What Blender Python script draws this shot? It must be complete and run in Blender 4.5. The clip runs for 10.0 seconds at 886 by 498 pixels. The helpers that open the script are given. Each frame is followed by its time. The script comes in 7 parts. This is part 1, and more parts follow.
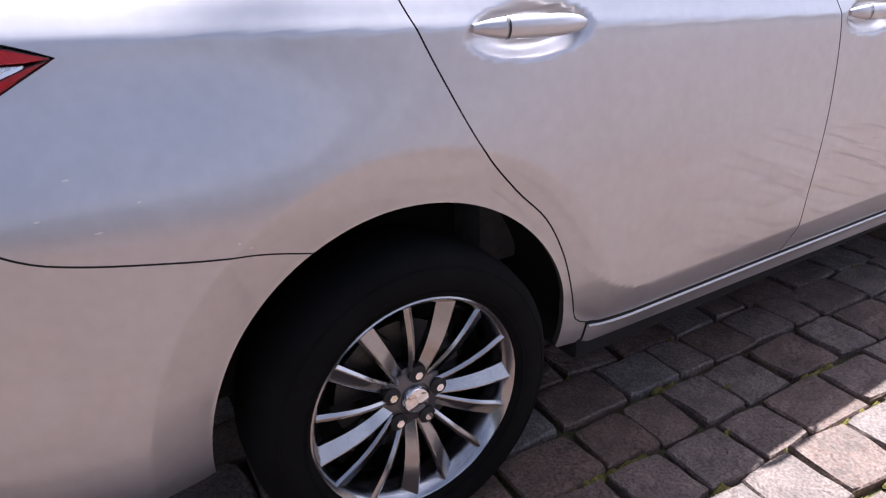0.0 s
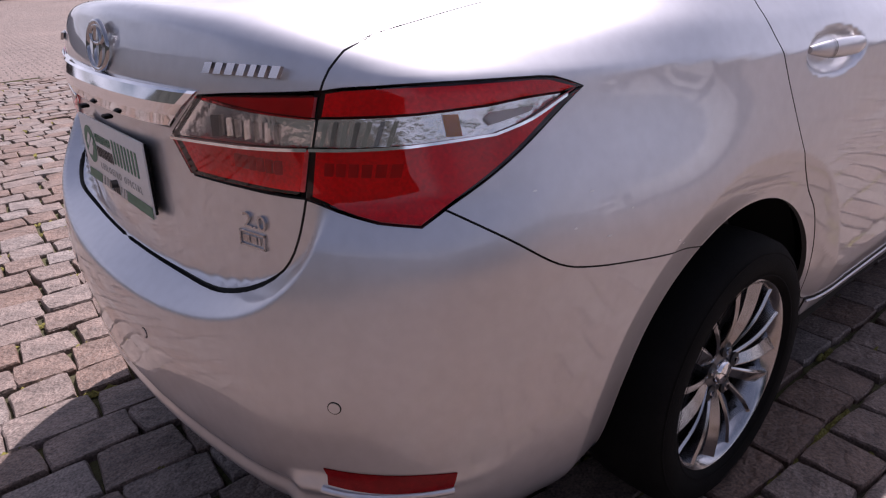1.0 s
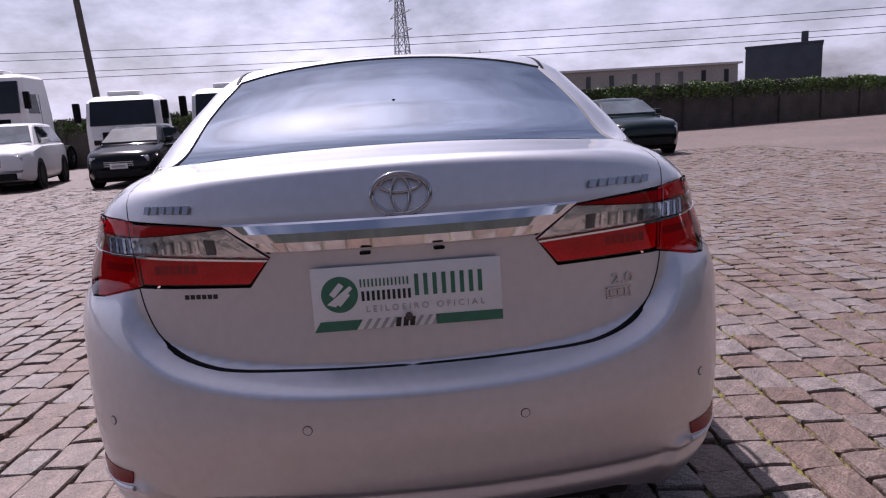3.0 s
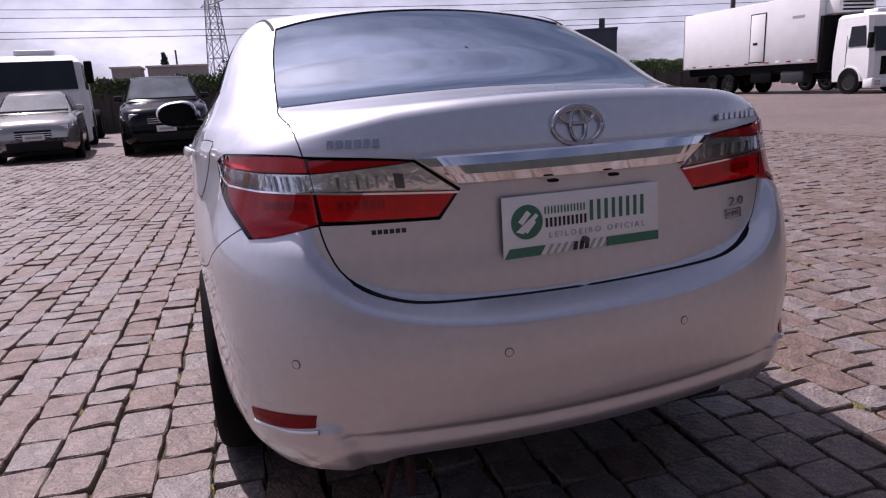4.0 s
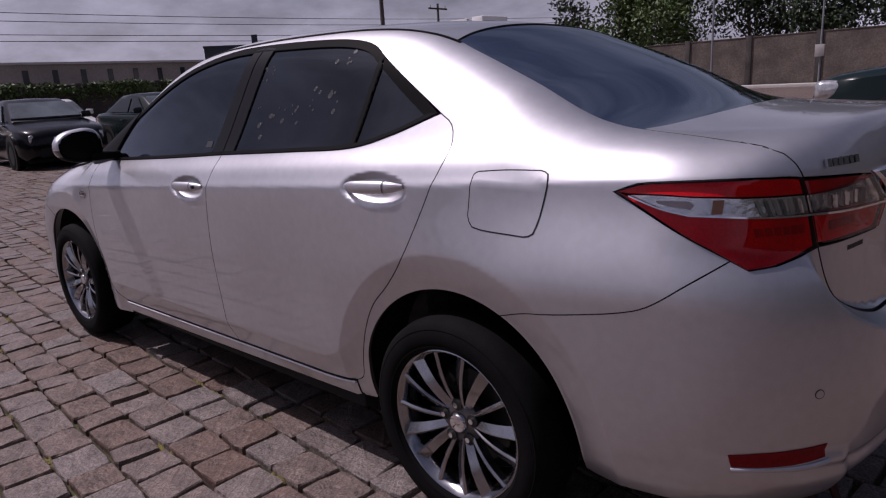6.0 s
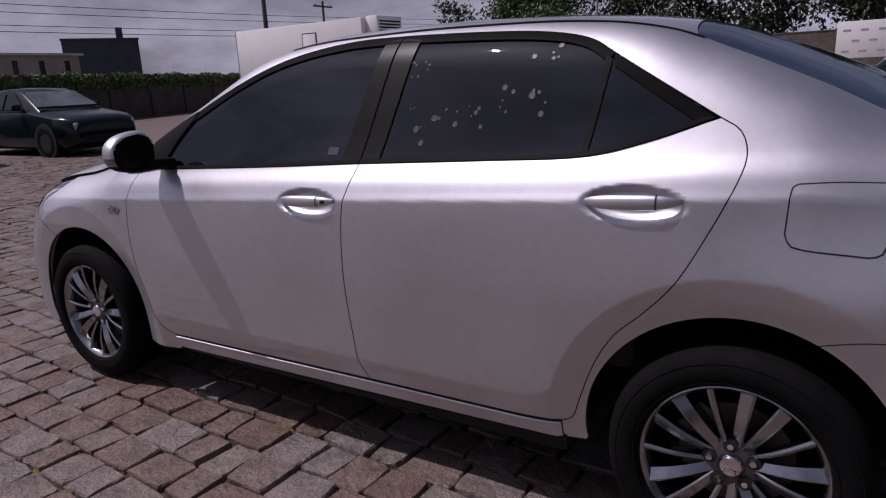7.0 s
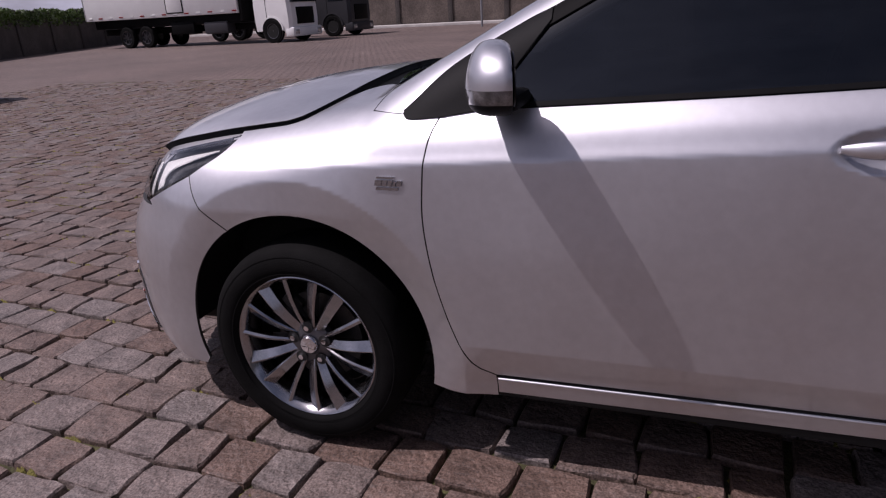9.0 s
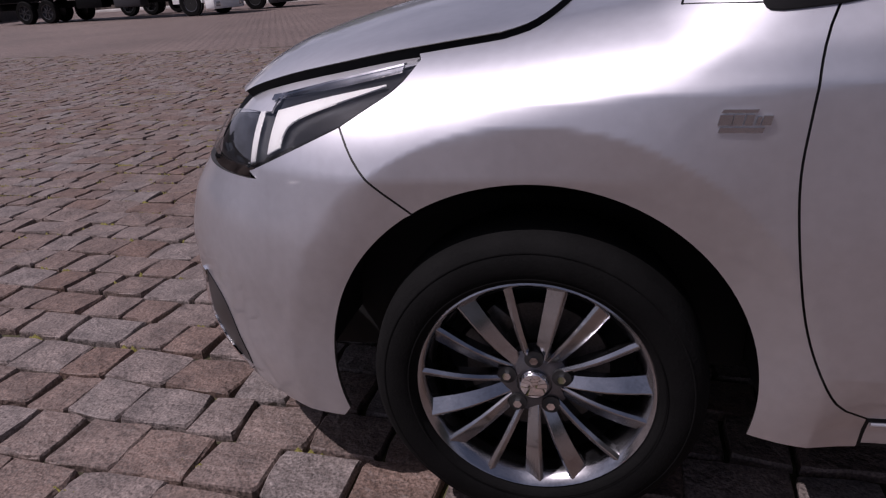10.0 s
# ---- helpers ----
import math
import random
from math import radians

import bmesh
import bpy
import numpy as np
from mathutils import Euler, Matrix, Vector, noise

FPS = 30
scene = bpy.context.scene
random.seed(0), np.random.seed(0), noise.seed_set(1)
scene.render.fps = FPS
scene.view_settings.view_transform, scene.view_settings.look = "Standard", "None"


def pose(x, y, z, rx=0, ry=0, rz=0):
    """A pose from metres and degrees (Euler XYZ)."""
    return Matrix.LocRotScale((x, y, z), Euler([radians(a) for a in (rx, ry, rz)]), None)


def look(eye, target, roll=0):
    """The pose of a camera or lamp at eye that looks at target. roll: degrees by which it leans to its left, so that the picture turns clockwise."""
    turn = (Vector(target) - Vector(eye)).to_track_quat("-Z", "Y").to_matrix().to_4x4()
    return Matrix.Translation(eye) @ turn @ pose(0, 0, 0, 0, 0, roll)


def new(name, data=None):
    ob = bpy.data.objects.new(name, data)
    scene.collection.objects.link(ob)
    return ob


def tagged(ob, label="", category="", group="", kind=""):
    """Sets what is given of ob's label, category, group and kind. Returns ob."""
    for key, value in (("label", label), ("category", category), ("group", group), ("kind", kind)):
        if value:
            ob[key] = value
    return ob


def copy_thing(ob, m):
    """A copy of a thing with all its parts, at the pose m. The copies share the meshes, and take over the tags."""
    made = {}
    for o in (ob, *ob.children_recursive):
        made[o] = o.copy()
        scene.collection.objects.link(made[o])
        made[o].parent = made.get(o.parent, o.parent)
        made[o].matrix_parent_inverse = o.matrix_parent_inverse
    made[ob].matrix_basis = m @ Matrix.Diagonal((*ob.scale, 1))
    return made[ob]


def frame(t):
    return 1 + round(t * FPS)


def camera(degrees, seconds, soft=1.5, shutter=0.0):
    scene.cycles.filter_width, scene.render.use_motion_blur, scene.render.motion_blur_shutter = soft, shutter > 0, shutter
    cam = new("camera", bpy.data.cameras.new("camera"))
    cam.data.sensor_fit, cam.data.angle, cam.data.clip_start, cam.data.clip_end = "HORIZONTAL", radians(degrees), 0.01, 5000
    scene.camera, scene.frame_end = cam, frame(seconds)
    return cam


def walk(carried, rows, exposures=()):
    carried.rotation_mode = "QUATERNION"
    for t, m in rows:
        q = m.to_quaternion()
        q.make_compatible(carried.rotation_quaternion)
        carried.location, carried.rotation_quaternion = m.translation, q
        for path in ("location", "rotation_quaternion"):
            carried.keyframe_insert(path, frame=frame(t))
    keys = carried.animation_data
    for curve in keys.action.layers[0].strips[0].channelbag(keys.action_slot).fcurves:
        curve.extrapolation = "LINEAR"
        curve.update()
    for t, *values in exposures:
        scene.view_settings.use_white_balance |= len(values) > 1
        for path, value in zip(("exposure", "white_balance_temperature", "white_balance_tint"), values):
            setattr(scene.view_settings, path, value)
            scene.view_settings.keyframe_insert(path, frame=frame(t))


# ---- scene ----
cam = camera(67.3, 10.0, soft=1.2)
PATH = [
    (0, (-0.477, -1.762, 1.082), (0.461, -0.193, 0.271), -2.8),
    (0.5, (-0.832, -1.567, 1.131), (0.07, 0.017, 0.309), -2.4),
    (1, (-1.223, -1.386, 1.163), (-0.056, 0.026, 0.36), -2.8),
    (1.2, (-1.363, -1.342, 1.168), (-0.015, -0.044, 0.461), -3.0),
    (1.5, (-1.591, -1.171, 1.206), (-0.063, -0.135, 0.436), -3.4),
    (2, (-1.903, -0.831, 1.22), (-0.167, -0.204, 0.449), -4.1),
    (2.5, (-2.185, -0.539, 1.239), (-0.303, -0.24, 0.634), -3.8),
    (2.7, (-2.284, -0.316, 1.228), (-0.346, -0.196, 0.747), -3.5),
    (3.8, (-2.251, 0.648, 1.118), (-0.387, 0.104, 0.641), -2.6),
    (4, (-2.218, 0.787, 1.14), (-0.376, 0.167, 0.666), -2.9),
    (4.5, (-2.073, 1.104, 1.178), (-0.325, 0.257, 0.704), -2.9),
    (5, (-1.734, 1.524, 1.14), (-0.229, 0.302, 0.647), -2.3),
    (5.5, (-1.435, 1.925, 1.222), (-0.078, 0.538, 0.736), -2.6),
    (5.7, (-1.341, 1.988, 1.227), (0.009, 0.595, 0.741), -3.0),
    (6.8, (-0.374, 2.398, 1.274), (0.715, 0.792, 0.79), -2.9),
    (7, (-0.191, 2.441, 1.277), (0.839, 0.801, 0.778), -2.5),
    (7.5, (0.311, 2.494, 1.287), (1.171, 0.774, 0.738), -2.4),
    (8, (0.721, 2.478, 1.288), (1.464, 0.704, 0.74), -2.6),
    (8.5, (1.299, 2.363, 1.226), (1.95, 0.589, 0.571), -2.3),
    (9, (1.721, 2.297, 1.207), (2.378, 0.539, 0.518), -3.4),
    (9.5, (2.168, 2.043, 1.106), (2.762, 0.288, 0.353), -3.2),
    (10, (2.592, 1.886, 1.027), (3.035, 0.092, 0.264), -3.7),
]
EXPOSURES = [(0.0, 1.38, 6050, 19), (0.5, 1.12, 6050, 23), (1.0, 0.7, 6250, 26), (1.5, 0.65, 6200, 25), (2.0, 0.75, 6100, 26), (2.5, 0.3, 6000, 27), (4.5, 0.23, 6050, 30), (5.0, 0.2, 6150, 30), (5.5, -0.65, 6150, 32), (7.0, -0.85, 6050, 31), (8.0, -0.65, 6050, 31), (9.5, -0.55, 6150, 29), (10.0, -0.55, 6100, 28)]
walk(cam, [(t, look(eye, target, roll)) for t, eye, target, roll in PATH], EXPOSURES)

# ---- sky, sun and light ----
SUN_DIR = Vector((0.55, 0.28, 1.0)).normalized()
world = bpy.data.worlds.new("sky")
scene.world = world
world.use_nodes = True
wn, wl = world.node_tree.nodes, world.node_tree.links
wn.clear()
sky = wn.new("ShaderNodeTexSky")
sky.sky_type, sky.sun_disc = "NISHITA", False
sky.sun_elevation = math.asin(SUN_DIR.z)
sky.sun_rotation = math.atan2(SUN_DIR.x, SUN_DIR.y)
sky.air_density, sky.dust_density, sky.ozone_density = 1.0, 3.5, 1.2
# thin bright clouds laid over the clear sky
wtc = wn.new("ShaderNodeTexCoord")
wmap = wn.new("ShaderNodeMapping")
wmap.inputs["Scale"].default_value = (1.2, 2.2, 5.0)
wl.new(wtc.outputs["Generated"], wmap.inputs["Vector"])
wno = wn.new("ShaderNodeTexNoise")
wno.inputs["Scale"].default_value, wno.inputs["Detail"].default_value, wno.inputs["Roughness"].default_value = 1.6, 7.0, 0.6
wl.new(wmap.outputs["Vector"], wno.inputs["Vector"])
wra = wn.new("ShaderNodeValToRGB")
wra.color_ramp.elements[0].position, wra.color_ramp.elements[0].color = 0.36, (0.12, 0.12, 0.12, 1)
wra.color_ramp.elements[1].position, wra.color_ramp.elements[1].color = 0.66, (0.95, 0.95, 0.95, 1)
wl.new(wno.outputs["Fac"], wra.inputs["Fac"])
wsep = wn.new("ShaderNodeSeparateXYZ")
wl.new(wtc.outputs["Generated"], wsep.inputs["Vector"])
wdn = wn.new("ShaderNodeMapRange")
wdn.inputs["From Min"].default_value, wdn.inputs["From Max"].default_value = 0.03, 0.42
wdn.inputs["To Min"].default_value, wdn.inputs["To Max"].default_value = 1.0, 0.17
wl.new(wsep.outputs["Z"], wdn.inputs["Value"])
wmu = wn.new("ShaderNodeMath")
wmu.operation = "MULTIPLY"
wl.new(wra.outputs["Color"], wmu.inputs[0])
wl.new(wdn.outputs["Result"], wmu.inputs[1])
wmx = wn.new("ShaderNodeMixRGB")
# the veil glows toward the sun, as thin cloud does
wdot = wn.new("ShaderNodeVectorMath")
wdot.operation = "DOT_PRODUCT"
wdot.inputs[1].default_value = SUN_DIR
wl.new(wtc.outputs["Generated"], wdot.inputs[0])
wcl = wn.new("ShaderNodeMath")
wcl.operation, wcl.inputs[1].default_value = "MAXIMUM", 0.0
wl.new(wdot.outputs["Value"], wcl.inputs[0])
wpw = wn.new("ShaderNodeMath")
wpw.operation, wpw.inputs[1].default_value = "POWER", 5.0
wl.new(wcl.outputs[0], wpw.inputs[0])
wph = wn.new("ShaderNodeMath")
wph.operation, wph.inputs[1].default_value, wph.inputs[2].default_value = "MULTIPLY_ADD", 3.6, 0.82
wl.new(wpw.outputs[0], wph.inputs[0])
wcv = wn.new("ShaderNodeVectorMath")
wcv.operation = "SCALE"
wcv.inputs[0].default_value = (20.0, 20.3, 22.6)
wl.new(wph.outputs[0], wcv.inputs["Scale"])
wl.new(wcv.outputs["Vector"], wmx.inputs["Color2"])
wl.new(wmu.outputs[0], wmx.inputs["Fac"])
wl.new(sky.outputs["Color"], wmx.inputs["Color1"])
wbg = wn.new("ShaderNodeBackground")
wbg.inputs["Strength"].default_value = 0.047
wl.new(wmx.outputs["Color"], wbg.inputs["Color"])
wou = wn.new("ShaderNodeOutputWorld")
wl.new(wbg.outputs["Background"], wou.inputs["Surface"])
sun = new("sun", bpy.data.lights.new("sun", "SUN"))
sun.data.energy, sun.data.angle, sun.data.color = 5.0, radians(0.6), (1.0, 0.95, 0.88)
sun.matrix_world = look(SUN_DIR * 60, (0, 0, 0))
scene.view_settings.exposure = 0.0


# ---- materials ----
def mat(name, base, rough=0.5, metal=0.0, coat=0.0, coat_rough=0.03, vary=0.0, scale=8.0, bump=0.0, bump_scale=60.0,
        fine=0.0, rough_vary=0.0, random_value=0.0, spec=0.5, tint=None):
    """A principled surface with broad and fine colour variation, relief and uneven gloss."""
    m = bpy.data.materials.new(name)
    m.use_nodes = True
    n, l = m.node_tree.nodes, m.node_tree.links
    b = n["Principled BSDF"]
    b.inputs["Base Color"].default_value = (*base, 1)
    b.inputs["Roughness"].default_value = rough
    b.inputs["Metallic"].default_value = metal
    b.inputs["Coat Weight"].default_value = coat
    b.inputs["Coat Roughness"].default_value = coat_rough
    b.inputs["Specular IOR Level"].default_value = spec
    tc = n.new("ShaderNodeTexCoord")
    if vary or fine or random_value:
        dark = [max(0.0, c * (1 - vary)) for c in base]
        lite = [min(1.0, c * (1 + vary)) for c in (tint or base)]
        no = n.new("ShaderNodeTexNoise")
        no.inputs["Scale"].default_value, no.inputs["Detail"].default_value = scale, 5.0
        l.new(tc.outputs["Object"], no.inputs["Vector"])
        mp = n.new("ShaderNodeMapRange")
        mp.inputs["From Min"].default_value, mp.inputs["From Max"].default_value = 0.3, 0.7
        l.new(no.outputs["Fac"], mp.inputs["Value"])
        mix = n.new("ShaderNodeMixRGB")
        mix.inputs["Color1"].default_value, mix.inputs["Color2"].default_value = (*dark, 1), (*lite, 1)
        l.new(mp.outputs["Result"], mix.inputs["Fac"])
        out = mix.outputs["Color"]
        if fine:
            n2 = n.new("ShaderNodeTexNoise")
            n2.inputs["Scale"].default_value, n2.inputs["Detail"].default_value = scale * 14, 3.0
            l.new(tc.outputs["Object"], n2.inputs["Vector"])
            m2 = n.new("ShaderNodeMapRange")
            m2.inputs["From Min"].default_value, m2.inputs["From Max"].default_value = 0.3, 0.7
            m2.inputs["To Min"].default_value, m2.inputs["To Max"].default_value = 1 - fine, 1 + fine
            l.new(n2.outputs["Fac"], m2.inputs["Value"])
            mu = n.new("ShaderNodeMixRGB")
            mu.blend_type = "MULTIPLY"
            mu.inputs["Fac"].default_value = 1.0
            l.new(out, mu.inputs["Color1"])
            l.new(m2.outputs["Result"], mu.inputs["Color2"])
            out = mu.outputs["Color"]
        if random_value:
            oi = n.new("ShaderNodeObjectInfo")
            ge = n.new("ShaderNodeNewGeometry")
            ad = n.new("ShaderNodeMath")
            l.new(oi.outputs["Random"], ad.inputs[0])
            l.new(ge.outputs["Random Per Island"], ad.inputs[1])
            fr = n.new("ShaderNodeMath")
            fr.operation = "FRACT"
            l.new(ad.outputs[0], fr.inputs[0])
            hs = n.new("ShaderNodeHueSaturation")
            m3 = n.new("ShaderNodeMapRange")
            m3.inputs["To Min"].default_value, m3.inputs["To Max"].default_value = 1 - random_value, 1 + random_value
            l.new(fr.outputs[0], m3.inputs["Value"])
            l.new(m3.outputs["Result"], hs.inputs["Value"])
            m4 = n.new("ShaderNodeMapRange")
            m4.inputs["To Min"].default_value, m4.inputs["To Max"].default_value = 1.35, 0.6
            l.new(fr.outputs[0], m4.inputs["Value"])
            l.new(m4.outputs["Result"], hs.inputs["Saturation"])
            l.new(out, hs.inputs["Color"])
            out = hs.outputs["Color"]
        l.new(out, b.inputs["Base Color"])
        if rough_vary:
            m5 = n.new("ShaderNodeMapRange")
            m5.inputs["From Min"].default_value, m5.inputs["From Max"].default_value = 0.3, 0.7
            m5.inputs["To Min"].default_value, m5.inputs["To Max"].default_value = max(0.02, rough - rough_vary), min(1, rough + rough_vary)
            l.new(no.outputs["Fac"], m5.inputs["Value"])
            l.new(m5.outputs["Result"], b.inputs["Roughness"])
    if bump:
        n3 = n.new("ShaderNodeTexNoise")
        n3.inputs["Scale"].default_value, n3.inputs["Detail"].default_value = bump_scale, 6.0
        l.new(tc.outputs["Object"], n3.inputs["Vector"])
        bp = n.new("ShaderNodeBump")
        bp.inputs["Strength"].default_value, bp.inputs["Distance"].default_value = bump, 0.01
        l.new(n3.outputs["Fac"], bp.inputs["Height"])
        l.new(bp.outputs["Normal"], b.inputs["Normal"])
    return m


def see_through(name, tint, gloss_rough=0.01, ior=1.5, dirt=0.0, gloss=(0.95, 0.97, 1)):
    """Thin tinted glass: a clear filter under a glossy face."""
    m = bpy.data.materials.new(name)
    m.use_nodes = True
    n, l = m.node_tree.nodes, m.node_tree.links
    n.clear()
    tr, gl, fr, mx, ou = (n.new("ShaderNode" + k) for k in ("BsdfTransparent", "BsdfGlossy", "Fresnel", "MixShader", "OutputMaterial"))
    tr.inputs["Color"].default_value = (*tint, 1)
    gl.inputs["Roughness"].default_value = gloss_rough
    gl.inputs["Color"].default_value = (*gloss, 1)
    fr.inputs["IOR"].default_value = ior
    l.new(fr.outputs["Fac"], mx.inputs["Fac"])
    l.new(tr.outputs[0], mx.inputs[1])
    l.new(gl.outputs[0], mx.inputs[2])
    last = mx.outputs[0]
    if dirt:
        df = n.new("ShaderNodeBsdfDiffuse")
        df.inputs["Color"].default_value = (0.55, 0.53, 0.5, 1)
        tc, no, mp, m2 = (n.new("ShaderNode" + k) for k in ("TexCoord", "TexNoise", "MapRange", "MixShader"))
        no.inputs["Scale"].default_value, no.inputs["Detail"].default_value = 5.0, 8.0
        mp.inputs["From Min"].default_value, mp.inputs["From Max"].default_value = 0.45, 0.8
        mp.inputs["To Max"].default_value = dirt
        l.new(tc.outputs["Object"], no.inputs["Vector"])
        l.new(no.outputs["Fac"], mp.inputs["Value"])
        l.new(mp.outputs["Result"], m2.inputs["Fac"])
        l.new(last, m2.inputs[1])
        l.new(df.outputs[0], m2.inputs[2])
        last = m2.outputs[0]
    l.new(last, ou.inputs["Surface"])
    return m


PAINT = mat("silver_paint", (0.64, 0.64, 0.67), rough=0.48, metal=1.0, coat=1.0, coat_rough=0.015, vary=0.03, scale=3.0, fine=0.03, rough_vary=0.03)
BLACK_TRIM = mat("black_trim", (0.006, 0.006, 0.0065), rough=0.55, spec=0.08, vary=0.2, scale=10, fine=0.1)
FRAME_BLACK = mat("window_frame_black", (0.003, 0.003, 0.0032), rough=0.55, spec=0.05, vary=0.2, scale=8)
SATIN_BLACK = mat("satin_black_film", (0.006, 0.0058, 0.0058), rough=0.34, spec=0.17, vary=0.2, scale=6, fine=0.1)
VOID = mat("dark_underbody", (0.008, 0.008, 0.008), rough=0.9, vary=0.3, scale=6)
RUBBER = mat("tyre_rubber", (0.005, 0.0049, 0.0049), rough=0.85, spec=0.12, vary=0.3, scale=12, fine=0.15, bump=0.15, bump_scale=220)
SEAL = mat("rubber_seal", (0.012, 0.012, 0.012), rough=0.6, vary=0.2, scale=20)
CHROME = mat("chrome", (0.82, 0.82, 0.84), rough=0.06, metal=1.0, vary=0.03, scale=9, rough_vary=0.03)
ALLOY = mat("alloy", (0.40, 0.40, 0.415), rough=0.19, metal=1.0, coat=0.3, vary=0.12, scale=14, fine=0.08, rough_vary=0.08)
ALLOY_DARK = mat("alloy_grey", (0.13, 0.13, 0.14), rough=0.38, metal=0.8, coat=0.3, vary=0.15, scale=14, fine=0.08)
STEEL = mat("brake_steel", (0.10, 0.095, 0.09), rough=0.45, metal=0.9, vary=0.25, scale=16, fine=0.2)
GLASS = see_through("tinted_window", (0.03, 0.034, 0.04), ior=1.62, dirt=0.006, gloss=(0.78, 0.88, 1.0))
GLASS_REAR = see_through("tinted_rear_window", (0.035, 0.045, 0.055), ior=11.0, dirt=0.012, gloss=(0.78, 0.89, 1.0))
LENS_RED = see_through("red_lens", (1.0, 0.008, 0.022), gloss_rough=0.03, ior=1.5)
LENS_CLEAR = see_through("clear_lens", (0.93, 0.93, 0.93), gloss_rough=0.02, ior=1.5)
LAMP_RED = mat("lamp_red_core", (1.0, 0.20, 0.20), rough=0.35, metal=0.0, vary=0.20, scale=14, fine=0.15, bump=0.35, bump_scale=24)
LAMP_MID = mat("lamp_mid_red", (0.55, 0.16, 0.18), rough=0.35, vary=0.15, scale=30)
LAMP_DARK = mat("lamp_dark_red", (0.16, 0.008, 0.010), rough=0.35, vary=0.2, scale=40)
LAMP_SILVER = mat("lamp_reflector", (0.90, 0.89, 0.88), rough=0.10, metal=0.85, vary=0.08, scale=30, fine=0.1, bump=0.25, bump_scale=40)
SIGNAL = mat("clear_signal", (0.16, 0.16, 0.165), rough=0.12, metal=0.3, coat=1.0, vary=0.5, scale=60, fine=0.3)
LAMP_BLACK = mat("lamp_black", (0.012, 0.012, 0.014), rough=0.3, vary=0.2, scale=20)
REFLECTOR_RED = mat("red_reflector", (0.22, 0.006, 0.008), rough=0.25, spec=0.2, vary=0.2, scale=60, fine=0.3)
SEAT = mat("seat_cloth", (0.09, 0.085, 0.08), rough=0.9, vary=0.2, scale=30, fine=0.2)
WHITE_PLASTIC = mat("white_board", (0.78, 0.78, 0.76), rough=0.4, vary=0.04, scale=12, fine=0.03)
GREEN_INK = mat("green_ink", (0.04, 0.17, 0.10), rough=0.45, vary=0.1, scale=40)
BLACK_INK = mat("black_ink", (0.02, 0.02, 0.022), rough=0.5, vary=0.1, scale=40)
GREY_INK = mat("grey_ink", (0.38, 0.39, 0.38), rough=0.5, vary=0.1, scale=40)
BADGE = mat("badge_chrome", (0.42, 0.42, 0.44), rough=0.09, metal=1.0, vary=0.05, scale=20)
BUBBLE = mat("film_bubble", (0.036, 0.036, 0.040), rough=0.4, vary=0.3, scale=40)
AMBER = mat("amber_lamp", (0.55, 0.2, 0.02), rough=0.25, coat=0.6, vary=0.1, scale=40)


# ---- mesh helpers ----
def link(name, me, material, parent=None, label=""):
    ob = new(name, me)
    if material is not None:
        me.materials.append(material)
    if parent is not None:
        ob.parent = parent
    if label:
        ob["label"] = label
    return ob


def part(name, bm, material, parent=None, label="", smooth=30):
    """Links a bmesh as one mesh object under a thing or a part."""
    bmesh.ops.recalc_face_normals(bm, faces=bm.faces)
    for f in bm.faces:
        f.smooth = smooth > 0
    if 0 < smooth < 180:
        lim = radians(smooth)
        for e in bm.edges:
            if len(e.link_faces) != 2 or e.calc_face_angle(0) > lim:
                e.smooth = False
    me = bpy.data.meshes.new(name)
    bm.to_mesh(me)
    bm.free()
    return link(name, me, material, parent, label)


def thing(name, label, category, at=(0, 0, 0), turn=0, group="", kind=""):
    ob = new(name)
    ob.matrix_world = pose(*at, 0, 0, turn)
    ob.empty_display_size = 0.2
    return tagged(ob, label, category, group, kind)


def box(bm, x0, x1, y0, y1, z0, z1, bevel=0.0, seg=2, m=None):
    r = bmesh.ops.create_cube(bm, size=1)
    mm = Matrix.Translation(((x0 + x1) / 2, (y0 + y1) / 2, (z0 + z1) / 2)) @ Matrix.Diagonal((x1 - x0, y1 - y0, z1 - z0, 1))
    bmesh.ops.transform(bm, matrix=mm, verts=r["verts"])
    vs = r["verts"]
    if bevel:
        es = {e for v in vs for e in v.link_edges}
        rb = bmesh.ops.bevel(bm, geom=list(es), offset=bevel, segments=seg, affect="EDGES", profile=0.5)
        vs = list({v for f in rb["faces"] for v in f.verts} | {v for v in vs if v.is_valid})
    if m is not None:
        bmesh.ops.transform(bm, matrix=m, verts=vs)
    return vs


def boxed(name, dims, material, parent=None, label="", bevel=0.004, m=None):
    bm = bmesh.new()
    box(bm, *dims, bevel=bevel, m=m)
    return part(name, bm, material, parent, label)


def tube(bm, p0, p1, r0, r1=None, seg=12, caps=True):
    p0, p1 = Vector(p0), Vector(p1)
    r1 = r0 if r1 is None else r1
    q = (p1 - p0).to_track_quat("Z", "Y").to_matrix()
    rings = []
    for p, r in ((p0, r0), (p1, r1)):
        rings.append([bm.verts.new(p + q @ Vector((r * math.cos(2 * math.pi * i / seg), r * math.sin(2 * math.pi * i / seg), 0))) for i in range(seg)])
    for i in range(seg):
        j = (i + 1) % seg
        bm.faces.new((rings[0][i], rings[0][j], rings[1][j], rings[1][i]))
    if caps:
        bm.faces.new(rings[0][::-1])
        bm.faces.new(rings[1])


